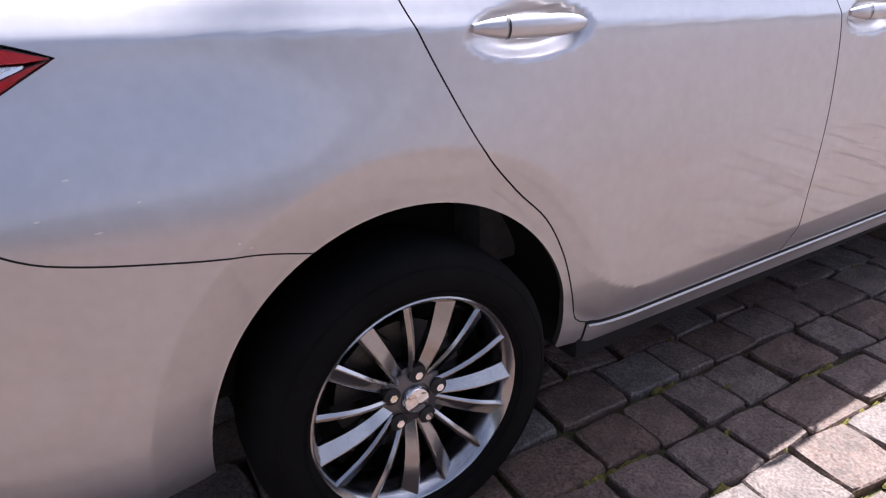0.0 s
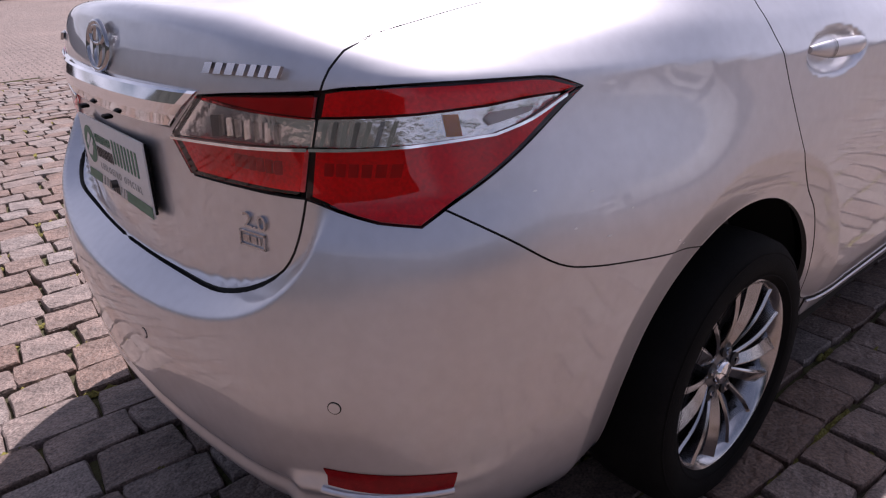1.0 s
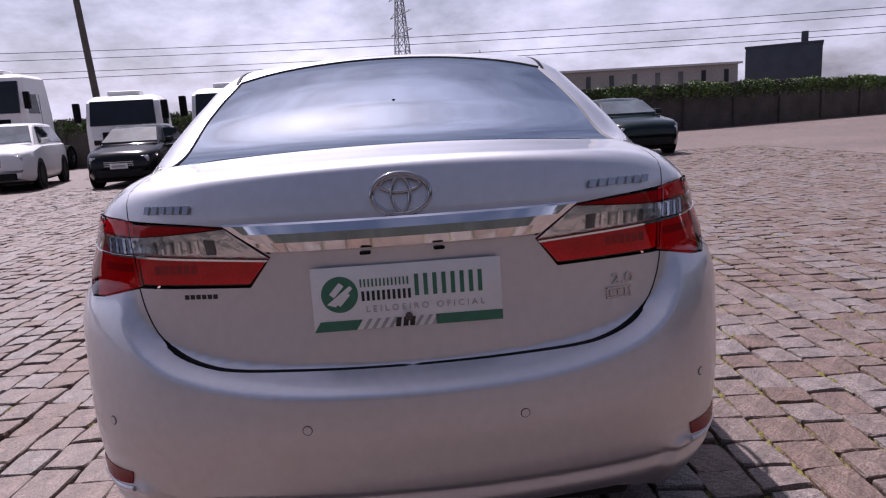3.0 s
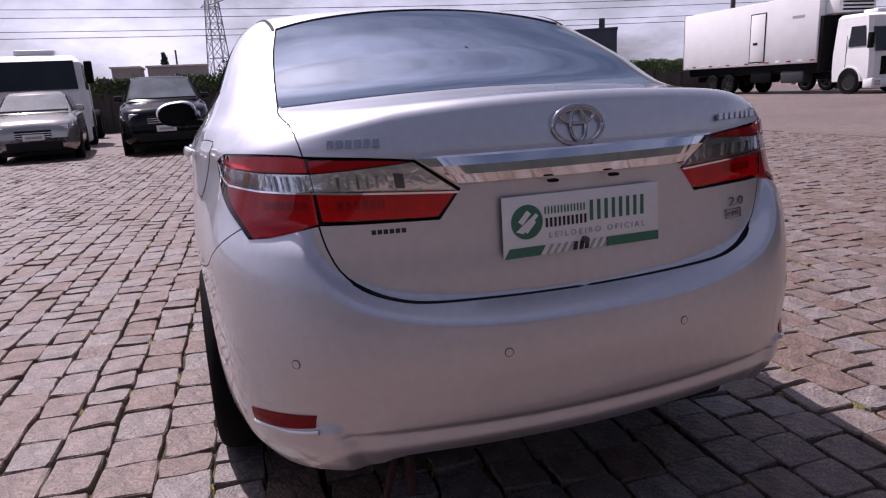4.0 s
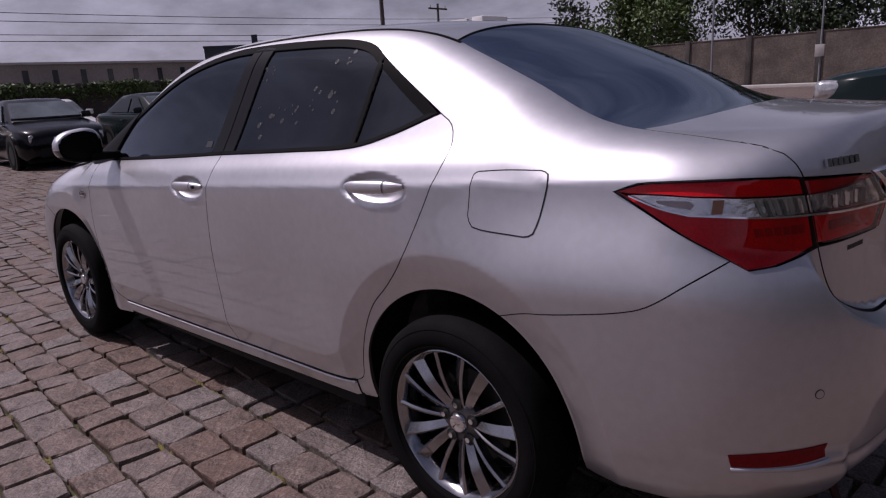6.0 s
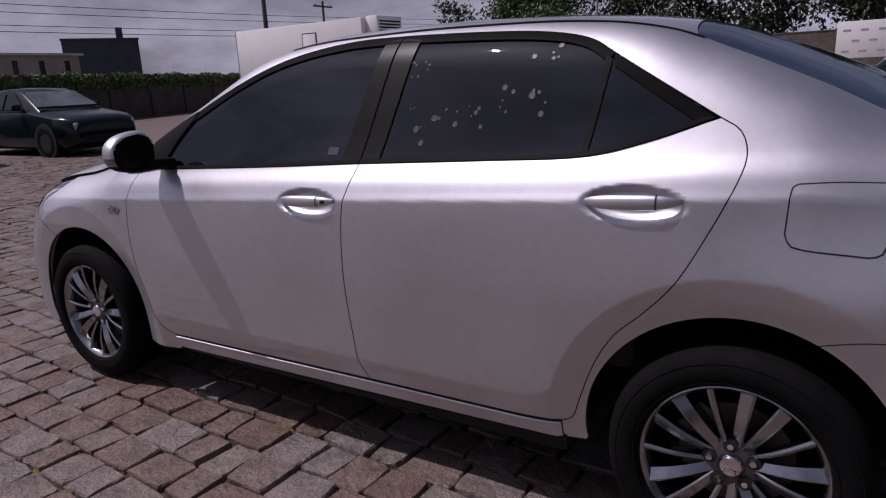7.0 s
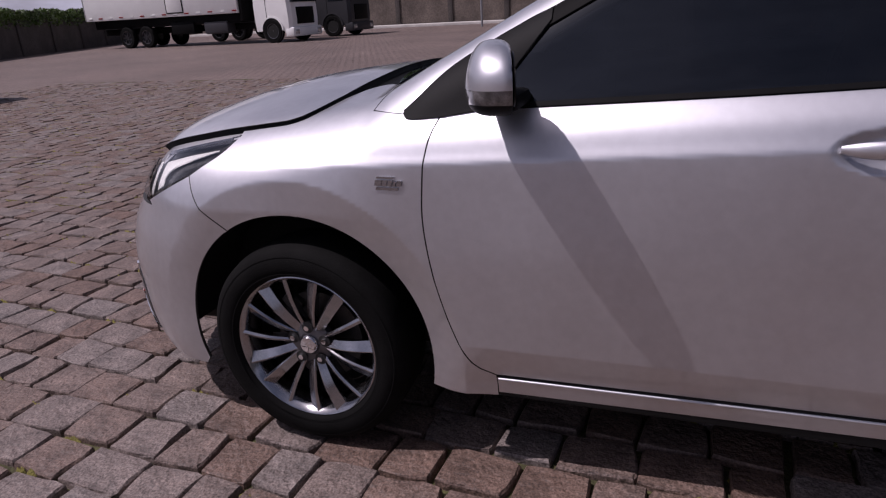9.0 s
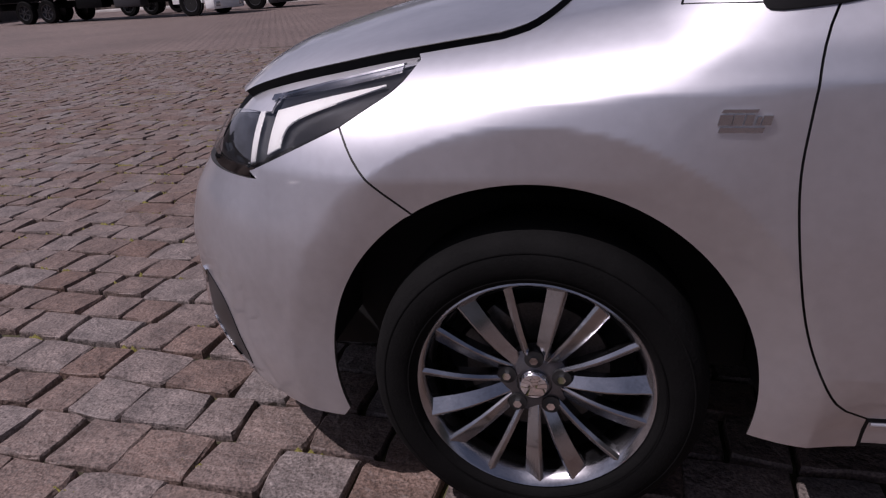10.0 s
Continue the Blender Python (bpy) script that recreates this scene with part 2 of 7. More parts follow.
def lathe(bm, profile, seg=48, axis="y"):
    """Turns a profile of (radius, along) about the y or z axis."""
    rings = []
    for r, h in profile:
        ring = []
        for i in range(seg):
            a = 2 * math.pi * i / seg
            c, s = r * math.cos(a), r * math.sin(a)
            ring.append(bm.verts.new((c, h, s) if axis == "y" else (c, s, h)))
        rings.append(ring)
    for a, b in zip(rings, rings[1:]):
        for i in range(seg):
            j = (i + 1) % seg
            bm.faces.new((a[i], a[j], b[j], b[i]))
    return rings


def prism(bm, outline, depth, m=None):
    """A flat outline of (u, v) with depth along +w, then placed by m."""
    lo = [bm.verts.new((u, v, 0)) for u, v in outline]
    hi = [bm.verts.new((u, v, depth)) for u, v in outline]
    bm.faces.new(lo[::-1])
    bm.faces.new(hi)
    for i in range(len(lo)):
        j = (i + 1) % len(lo)
        bm.faces.new((lo[i], lo[j], hi[j], hi[i]))
    if m is not None:
        bmesh.ops.transform(bm, matrix=m, verts=lo + hi)


# ---- the silver saloon: one smooth body surface, cut into its panels ----
def knots(*pairs):
    """A smooth curve that keeps its steps' sense (monotone cubic) through (x, y) pairs."""
    X = np.array([p[0] for p in pairs], float)
    Y = np.array([p[1] for p in pairs], float)
    h, d = np.diff(X), np.diff(Y) / np.diff(X)
    s = np.zeros(len(X))
    for i in range(1, len(X) - 1):
        if d[i - 1] * d[i] > 0:
            w1, w2 = 2 * h[i] + h[i - 1], h[i] + 2 * h[i - 1]
            s[i] = (w1 + w2) / (w1 / d[i - 1] + w2 / d[i])
    s[0], s[-1] = d[0], d[-1]

    def at(x):
        x = np.clip(np.asarray(x, float), X[0], X[-1])
        i = np.clip(np.searchsorted(X, x) - 1, 0, len(X) - 2)
        t = (x - X[i]) / h[i]
        return ((1 + 2 * t) * (1 - t) ** 2 * Y[i] + t * (1 - t) ** 2 * h[i] * s[i]
                + t * t * (3 - 2 * t) * Y[i + 1] + t * t * (t - 1) * h[i] * s[i + 1])
    return at


def step(a, b, x):
    t = np.clip((x - a) / (b - a), 0, 1)
    return t * t * (3 - 2 * t)


def soft_clip(t, k=0.12):
    """Nought to one with rounded ends."""
    up = np.where(t < -k, 0, np.where(t > k, t, (t + k) ** 2 / (4 * k)))
    t2 = 1 - up
    return 1 - np.where(t2 < -k, 0, np.where(t2 > k, t2, (t2 + k) ** 2 / (4 * k)))


def smax(a, b, k):
    h = np.maximum(k - np.abs(a - b), 0) / k
    return np.maximum(a, b) + h * h * k / 4


W_UP = knots((-1.1, 0.59), (-0.72, 0.723), (-0.44, 0.775), (-0.27, 0.798), (-0.08, 0.832), (0.13, 0.852), (0.4, 0.866), (1.2, 0.872), (2.39, 0.869), (2.75, 0.872), (2.9, 0.862), (3.26, 0.828), (3.6, 0.72))
W_LOW = knots((-1.1, 0.69), (-0.72, 0.791), (-0.45, 0.840), (-0.1, 0.868), (0.4, 0.872), (1.2, 0.872), (2.4, 0.874), (2.75, 0.881), (3.0, 0.862), (3.26, 0.82), (3.6, 0.72))
INSET = knots((0.05, 0.16), (0.15, 0.09), (0.24, 0.034), (0.29, 0.020), (0.34, 0.012), (0.41, 0.006), (0.50, 0.004), (0.60, 0.002), (0.70, 0.0), (0.80, 0.001), (0.88, 0.0024),
              (0.921, 0.0044), (0.9245, 0.0049), (0.928, 0.0062), (0.946, 0.0150), (0.98, 0.032), (1.03, 0.068), (1.10, 0.108), (1.20, 0.158), (1.30, 0.208), (1.40, 0.262), (1.5, 0.33), (1.7, 0.5))
SPINE = knots((-1.1, 1.085), (-0.90, 1.112), (-0.7, 1.122), (-0.52, 1.135), (-0.44, 1.152), (-0.2, 1.262), (0.0, 1.345), (0.2, 1.412), (0.4, 1.444), (0.7, 1.466), (1.05, 1.474), (1.35, 1.465), (1.6, 1.436), (1.75, 1.398),
              (2.1, 1.228), (2.45, 1.055), (2.55, 1.018), (2.75, 1.003), (3.0, 0.974), (3.3, 0.904), (3.5, 0.82), (3.75, 0.66))
CROWN = knots((-1.0, 0.028), (-0.5, 0.026), (0.2, 0.040), (1.0, 0.042), (1.6, 0.036), (1.9, 0.022), (2.3, 0.022), (2.5, 0.036), (2.8, 0.062), (3.4, 0.07))
LID_BACK = knots((0.10, -0.91), (0.60, -0.908), (0.72, -0.900), (0.80, -0.892), (0.90, -0.888), (0.97, -0.886), (1.0, -0.883), (1.04, -0.873), (1.09, -0.856), (1.115, -0.850), (1.3, -0.84))
SHELF = knots((0.10, -0.20), (0.25, -0.03), (0.33, 0.035), (0.375, 0.058), (0.398, 0.056), (0.415, 0.064), (0.48, 0.072), (0.56, 0.078), (0.63, 0.072), (0.72, 0.060), (0.80, 0.038), (0.875, 0.0), (1.3, 0.0))
NOSE = knots((0.1, 0.06), (0.22, -0.055), (0.33, -0.085), (0.46, -0.085), (0.57, -0.055), (0.66, 0.005), (0.8, 0.10), (1.0, 0.3))
HANDLES = ((0.262, 0.966), (1.318, 0.908))
Z0, X_REAR, X_FRONT, R_CAP = 0.72, -0.2, 2.9, 0.75


def body(x, y, z):
    """Below nought inside the car's skin, above nought outside."""
    ay = np.abs(y)
    zr = z + 0.055 * (x - 1)
    w = W_LOW(x) + (W_UP(x) - W_LOW(x)) * step(0.66, 0.93, zr)
    ins = INSET(zr)
    for cx in (0.0, 2.7):
        r = np.hypot((x - cx) * (1.045 if cx == 0 else 1.0) ** (x < cx), z - 0.315)
        ins = ins + 0.028 * soft_clip((0.484 - r) / 0.098, 0.03)
    for hx, hz in HANDLES:
        e = 1 - ((x - hx) / 0.136) ** 2 - ((z - hz + 0.008) / 0.046) ** 2
        ins = ins + 0.026 * step(-0.04, 0.80, e)
    up = np.maximum(z - 0.70, 0)
    ins = ins + (0.24 * np.maximum(up - 0.01, 0) - 0.006) * step(2.3, 2.75, x) * step(3.4, 3.1, x)
    fold = 0.386 + 0.10 * (np.maximum(0.6 - x, 0) / 0.2) ** 2
    ins = ins + 0.26 * np.clip(fold - z, 0, 0.12) * step(2.28, 2.12, x) * step(0.30, 0.48, x)
    side = ay - (w - ins)
    low = np.maximum(0.872 - z, 0)
    inner = ((ay / 0.604) ** 3 + (low / 0.197) ** 3) ** (1 / 3)
    outer = ((ay / 0.634) ** 3 + (low / 0.237) ** 3) ** (1 / 3)
    ramp = soft_clip((inner - 1) / np.maximum(inner - outer, 1e-6), 0.13)
    shelf = np.maximum(SHELF(z), 0) * ramp + np.minimum(SHELF(z), 0)
    fin = 0.020 * step(0.560, 0.612, ay - 0.35 * (z - 0.40)) * step(0.445, 0.405, z)
    rear = LID_BACK(z) - shelf - fin + 0.21 * ay ** 2 - x
    front = x - (3.62 - 0.5 * ay ** 2 - NOSE(z))
    bow = (ay / 0.6) ** 2
    xs = x - 0.10 * bow * step(0.6, 0.1, x) + 0.03 * bow * step(1.5, 1.9, x) * step(2.75, 2.5, x)
    top = z - (SPINE(xs) - CROWN(x) * bow)
    d = smax(side, rear, 0.24)
    d = smax(d, front, 0.3)
    return smax(d, top, 0.03 + 0.075 * step(-0.86, -0.60, x))


def solve(origin, way, lo, hi, turns=34):
    """Where rays leave the body: arrays of origins and ways."""
    lo, hi = np.full(len(origin), float(lo)), np.full(len(origin), float(hi))
    for _ in range(turns):
        mid = (lo + hi) / 2
        p = origin + way * mid[:, None]
        out = body(p[:, 0], p[:, 1], p[:, 2]) > 0
        hi, lo = np.where(out, mid, hi), np.where(out, lo, mid)
    return origin + way * ((lo + hi) / 2)[:, None]


def spline(ctrl, sharp=False, gap=0.018):
    """Samples a smooth (or straight) line through plane points."""
    c = [np.array(p, float) for p in ctrl]
    out = []
    for i in range(len(c) - 1):
        p1, p2 = c[i], c[i + 1]
        p0, p3 = (c[i - 1] if i else 2 * p1 - p2), (c[i + 2] if i + 2 < len(c) else 2 * p2 - p1)
        n = max(2, int(np.linalg.norm(p2 - p1) / gap))
        for k in range(n):
            t = k / n
            if sharp:
                out.append(p1 + (p2 - p1) * t)
            else:
                out.append(0.5 * (2 * p1 + (p2 - p0) * t + (2 * p0 - 5 * p1 + 4 * p2 - p3) * t * t + (3 * p1 - p0 - 3 * p2 + p3) * t ** 3))
    out.append(c[-1])
    return np.array(out)


def on_side(*ctrl, sharp=False):
    q = spline(ctrl, sharp)
    o = np.stack([q[:, 0], np.zeros(len(q)), q[:, 1]], 1)
    return solve(o, np.tile((0.0, 1.0, 0.0), (len(q), 1)), 0, 1.3)


def on_rear(*ctrl, sharp=False):
    q = spline(ctrl, sharp)
    o = np.stack([np.full(len(q), X_REAR), q[:, 0], q[:, 1]], 1)
    return solve(o, np.tile((-1.0, 0.0, 0.0), (len(q), 1)), 0, 1.2)


def on_front(*ctrl, sharp=False):
    q = spline(ctrl, sharp)
    o = np.stack([np.full(len(q), X_FRONT), q[:, 0], q[:, 1]], 1)
    return solve(o, np.tile((1.0, 0.0, 0.0), (len(q), 1)), 0, 1.2)


def on_top(*ctrl, sharp=False):
    q = spline(ctrl, sharp)
    o = np.stack([q[:, 0], q[:, 1], np.full(len(q), 0.6)], 1)
    return solve(o, np.tile((0.0, 0.0, 1.0), (len(q), 1)), 0, 1.3)


def arc(cx, cz, r, a0, a1):
    n = max(3, int(abs(a1 - a0) / 3))
    q = [(cx + r * math.cos(radians(a0 + (a1 - a0) * i / n)) * (0.95 if cx == 0 and a0 + (a1 - a0) * i / n > 90 else 1), cz + r * math.sin(radians(a0 + (a1 - a0) * i / n))) for i in range(n + 1)]
    return on_side(*q, sharp=True)


def flatten(p):
    """From places on the left half of the skin to its flat map."""
    x, y, z = p[:, 0], np.maximum(p[:, 1], 0), p[:, 2]
    side = (x >= X_REAR) & (x <= X_FRONT)
    dx = np.where(x < X_REAR, X_REAR - x, np.where(x > X_FRONT, x - X_FRONT, 0))
    th = np.arctan2(dx, np.maximum(y, 1e-9))
    a = np.where(side, x - X_REAR, np.where(x < X_REAR, -R_CAP * th, X_FRONT - X_REAR + R_CAP * th))
    h = np.where(side, y, np.hypot(dx, y))
    return np.stack([a, 0.8 * np.arctan2(z - Z0, h)], 1)


def unflatten(q):
    a, f = q[:, 0], q[:, 1] / 0.8
    th = np.where(a < 0, -a / R_CAP, np.where(a > X_FRONT - X_REAR, (a - X_FRONT + X_REAR) / R_CAP, 0))
    sgn = np.where(a < 0, -1.0, 1.0)
    o = np.stack([np.clip(a, 0, X_FRONT - X_REAR) + X_REAR, np.zeros(len(a)), np.full(len(a), Z0)], 1)
    way = np.stack([sgn * np.sin(th) * np.cos(f), np.cos(th) * np.cos(f), np.sin(f)], 1)
    return solve(o, way, 0.02, 1.7)


def slope(p):
    e = 0.002
    g = np.stack([body(p[:, 0] + e, p[:, 1], p[:, 2]) - body(p[:, 0] - e, p[:, 1], p[:, 2]),
                  body(p[:, 0], p[:, 1] + e, p[:, 2]) - body(p[:, 0], p[:, 1] - e, p[:, 2]),
                  body(p[:, 0], p[:, 1], p[:, 2] + e) - body(p[:, 0], p[:, 1], p[:, 2] - e)], 1)
    return g / np.maximum(np.linalg.norm(g, axis=1), 1e-9)[:, None]


def shrink(q, d, keep):
    """Draws a closed outline in by d, but for the points to keep."""
    area = np.sum(q[:, 0] * np.roll(q[:, 1], -1) - q[:, 1] * np.roll(q[:, 0], -1))
    e = np.roll(q, -1, 0) - q
    e = e / np.maximum(np.linalg.norm(e, axis=1), 1e-9)[:, None]
    n = np.stack([-e[:, 1], e[:, 0]], 1) * (1 if area > 0 else -1)
    m = n + np.roll(n, 1, 0)
    m = m / np.maximum(np.sum(m * np.roll(n, 1, 0), 1), 0.4)[:, None]
    out = q + d * m
    out[keep] = q[keep]
    return out


def cut(poly, ax, v, s):
    """The part of an outline on one side of a line across axis ax."""
    out = []
    for i in range(len(poly)):
        p, c = poly[i - 1], poly[i]
        ip, ic = s * (p[ax] - v) >= 0, s * (c[ax] - v) >= 0
        if ip != ic:
            t = (v - p[ax]) / (c[ax] - p[ax])
            w = [p[0] + t * (c[0] - p[0]), p[1] + t * (c[1] - p[1])]
            w[ax] = v
            out.append(tuple(w))
        if ic:
            out.append(c)
    return out


def tidy(poly):
    """Takes out spikes and doubled points."""
    done = False
    while not done and len(poly) > 2:
        done = True
        for i in range(len(poly)):
            a, b, c = poly[i - 1], poly[i], poly[(i + 1) % len(poly)]
            u, w = (b[0] - a[0], b[1] - a[1]), (c[0] - b[0], c[1] - b[1])
            if u[0] * u[0] + u[1] * u[1] < 1e-11 or (abs(u[0] * w[1] - u[1] * w[0]) < 1e-10 and u[0] * w[0] + u[1] * w[1] < 0):
                poly = poly[:i] + poly[i + 1:]
                done = False
                break
    return poly


def tile(q, cell):
    """Cuts a flat outline into small cells: flat vertices and faces."""
    pts = [tuple(p) for p in q]
    x0, y0 = q.min(0) - 1e-4
    nx, ny = int((q[:, 0].max() - x0) / cell) + 1, int((q[:, 1].max() - y0) / cell) + 1
    edge = set()
    for i in range(len(pts)):
        p, c = np.array(pts[i - 1]), np.array(pts[i])
        k = max(2, int(np.linalg.norm(c - p) / cell * 12))
        for t in np.linspace(0, 1, k):
            w = p + (c - p) * t
            edge.add((int((w[0] - x0) / cell), int((w[1] - y0) / cell)))
    index, flat, faces = {}, [], []

    def vert(p):
        key = (round(p[0], 5), round(p[1], 5))
        if key not in index:
            index[key] = len(flat)
            flat.append(p)
        return index[key]
    cy = y0 + (np.arange(ny) + 0.5) * cell
    for i in range(nx):
        xm, xa = x0 + (i + 0.5) * cell, x0 + i * cell
        inside = np.zeros(ny, bool)
        for k in range(len(pts)):
            (ax, ay), (bx, by) = pts[k - 1], pts[k]
            if (ax > xm) != (bx > xm):
                inside ^= cy < ay + (by - ay) * (xm - ax) / (bx - ax)
        col = cut(cut(pts, 0, xa, 1), 0, xa + cell, -1)
        for j in range(ny):
            ya = y0 + j * cell
            if (i, j) in edge:
                f = tidy(cut(cut(col, 1, ya, 1), 1, ya + cell, -1)) if len(col) > 2 else []
            elif inside[j]:
                f = [(xa, ya), (xa + cell, ya), (xa + cell, ya + cell), (xa, ya + cell)]
            else:
                continue
            ids = []
            for p in f:
                v = vert(p)
                if v not in ids:
                    ids.append(v)
            if len(ids) > 2:
                faces.append(ids)
    return np.array(flat), faces


def panel(name, runs, material, parent, side=1, lift=0.0, cell=0.02, thick=0.012, gap=0.0019, label=""):
    """A piece of the skin inside the closed line that the runs of places make; side: 1 left, -1 right, 0 both halves in one."""
    p = np.concatenate(runs)
    far = np.linalg.norm(p - np.roll(p, 1, 0), axis=1) > 1e-4
    p = p[far]
    q = flatten(p)
    q = shrink(q, gap, p[:, 1] < 1e-3)
    if np.sum(q[:, 0] * np.roll(q[:, 1], -1) - q[:, 1] * np.roll(q[:, 0], -1)) < 0:
        q = q[::-1]
    flat, faces = tile(q, cell)
    skin = unflatten(flat)
    nor = slope(skin)
    skin = skin + nor * lift
    count = {}
    for f in faces:
        for i in range(len(f)):
            e = (f[i - 1], f[i])
            count[tuple(sorted(e))] = count.get(tuple(sorted(e)), 0) + 1
    verts, norms, polys, edges_from = [], [], [], []
    for s in ((1, -1) if side == 0 else (side,)):
        base = len(verts)
        sp, sn = skin * (1, s, 1), nor * (1, s, 1)
        verts += [tuple(v) for v in sp]
        norms += [tuple(v) for v in sn]
        rim = {}
        for f in faces:
            g = [base + i for i in f]
            polys.append(g if s == -1 else g[::-1])
            for i in range(len(f)):
                a, b = f[i - 1], f[i]
                if count[tuple(sorted((a, b)))] == 1 and not (skin[a][1] < 2e-3 and skin[b][1] < 2e-3):
                    for v in (a, b):
                        if v not in rim:
                            rim[v] = len(verts)
                            verts.append(tuple(sp[v]))
                            verts.append(tuple(sp[v] - sn[v] * thick))
                            norms += [tuple(sn[v])] * 2
                    quad = [rim[a], rim[b], rim[b] + 1, rim[a] + 1]
                    edges_from.append(len(polys))
                    polys.append(quad[::-1] if s == -1 else quad)
    me = bpy.data.meshes.new(name)
    me.from_pydata(verts, [], polys)
    for i in edges_from:
        me.polygons[i].material_index = 1
    bm = bmesh.new()
    bm.from_mesh(me)
    if side == 0:
        bmesh.ops.remove_doubles(bm, verts=[v for v in bm.verts if abs(v.co.y) < 1e-4], dist=1e-5)
    bmesh.ops.dissolve_degenerate(bm, dist=1e-6, edges=bm.edges)
    bm.normal_update()
    bm.to_mesh(me)
    bm.free()
    co = np.zeros(len(me.vertices) * 3)
    me.vertices.foreach_get("co", co)
    co = co.reshape(-1, 3)
    flipped = slope(co)
    # faces look outward
    for f in me.polygons:
        f.use_smooth = True
    me.normals_split_custom_set_from_vertices([tuple(v) for v in flipped])
    ob = link(name, me, material, parent, label)
    me.materials.append(SEAL if material is PAINT else material)
    return ob


car = thing("silver_saloon_car", "silver four-door saloon car with tinted windows parked on stone paving", "car")

# seams
FD_GAP = ((2.262, 0.968), (2.288, 0.905), (2.300, 0.80), (2.302, 0.70), (2.280, 0.553), (2.246, 0.43), (2.195, 0.332), (2.137, 0.295))
B_GAP = ((1.135, 1.026), (1.165, 0.896), (1.177, 0.774), (1.176, 0.615), (1.160, 0.468), (1.150, 0.383), (1.128, 0.308))
R_GAP = ((0.088, 1.158), (0.040, 1.128), (0.020, 1.075), (0.034, 1.010), (0.085, 0.895), (0.149, 0.775), (0.225, 0.685), (0.300, 0.610), (0.352, 0.520), (0.395, 0.405), (0.422, 0.331), (0.455, 0.312))
BELT = ((0.088, 1.158), (0.25, 1.102), (0.412, 1.064), (0.7, 1.047), (1.135, 1.026))
BELT_F = ((1.135, 1.026), (1.6, 0.999), (2.262, 0.968))
UPPER = ((0.088, 1.158), (0.25, 1.252), (0.37, 1.322), (0.445, 1.362), (0.56, 1.387), (0.75, 1.402), (1.09, 1.411), (1.33, 1.405), (1.58, 1.365), (1.80, 1.289), (2.09, 1.155), (2.25, 1.065), (2.352, 0.962))
BUMPER_GAP = ((-0.165, 0.662), (-0.25, 0.688), (-0.35, 0.704), (-0.475, 0.728), (-0.545, 0.752), (-0.62, 0.806), (-0.685, 0.853))
LAMP_LOW = ((-0.44, 0.984), (-0.52, 0.941), (-0.60, 0.898), (-0.685, 0.853))
LAMP_END = ((-0.685, 0.853), (-0.718, 0.834))
LID_GAP_UP = ((0.618, 1.080), (0.611, 1.035), (0.606, 1.008))
LID_GAP_MID = ((0.606, 1.008), (0.598, 0.935), (0.590, 0.863))
LID_GAP_LOW = ((0.590, 0.863), (0.580, 0.817), (0.556, 0.763), (0.512, 0.722), (0.445, 0.695), (0.36, 0.681), (0.2, 0.674), (0.0, 0.672))
rev = lambda run: run[::-1]
lamp_vertex = on_side((-0.718, 0.834), (-0.718, 0.8341))[0]
lamp_under = np.concatenate([on_rear((0.590, 0.863), (0.64, 0.852), (0.69, 0.840)), lamp_vertex[None]])
lamp_end = on_side(*LAMP_END)
lamp_top = np.concatenate([on_side((-0.44, 0.984), (-0.49, 1.003), (-0.54, 1.008)), on_rear((0.66, 1.013), (0.63, 1.012), (0.606, 1.008))])
deck_side = on_top((-0.715, 0.616), (-0.60, 0.624), (-0.50, 0.622), (-0.43, 0.613))
glass_side = on_top((-0.43, 0.613), (-0.2, 0.592), (0.0, 0.566), (0.19, 0.532))
glass_head = on_top((0.19, 0.532), (0.215, 0.40), (0.235, 0.2), (0.24, 0.0))
glass_foot = on_top((-0.43, 0.613), (-0.475, 0.50), (-0.515, 0.25), (-0.525, 0.0))
roof_side = on_top((0.19, 0.538), (0.6, 0.545), (1.2, 0.542), (1.62, 0.528))
screen_head = on_top((1.62, 0.528), (1.70, 0.3), (1.725, 0.0))
screen_side = on_top((1.62, 0.528), (1.75, 0.540), (2.0, 0.572), (2.2, 0.598), (2.42, 0.625))
screen_foot = on_top((2.42, 0.625), (2.52, 0.45), (2.585, 0.2), (2.60, 0.0))
hood_side = on_top((2.755, 0.699), (2.84, 0.696), (2.93, 0.689), (3.072, 0.668), (3.222, 0.612), (3.345, 0.540))
hood_corner = on_top((2.645, 0.54), (2.662, 0.60), (2.683, 0.655), (2.710, 0.686), (2.755, 0.699))
upper = on_side(*UPPER)



def sweep(name, line, radius, out, material, s, parent=None):
    """A thin rounded bead along a line on the skin."""
    pts = (line + slope(line) * out) * (1, s, 1)
    bm = bmesh.new()
    rows = []
    for i in range(len(pts)):
        w = Vector(pts[min(i + 1, len(pts) - 1)] - pts[max(i - 1, 0)]).normalized()
        u = w.orthogonal().normalized() if abs(w.z) > 0.9 else w.cross(Vector((0, 0, 1))).normalized()
        v = w.cross(u)
        rows.append([bm.verts.new(Vector(pts[i]) + (u * math.cos(k * math.pi / 4) + v * math.sin(k * math.pi / 4)) * radius) for k in range(8)])
    for a, b in zip(rows, rows[1:]):
        for k in range(8):
            bm.faces.new((a[k], a[(k + 1) % 8], b[(k + 1) % 8], b[k]))
    bm.faces.new(rows[0][::-1])
    bm.faces.new(rows[-1])
    return part(name, bm, material, parent or car, smooth=60)


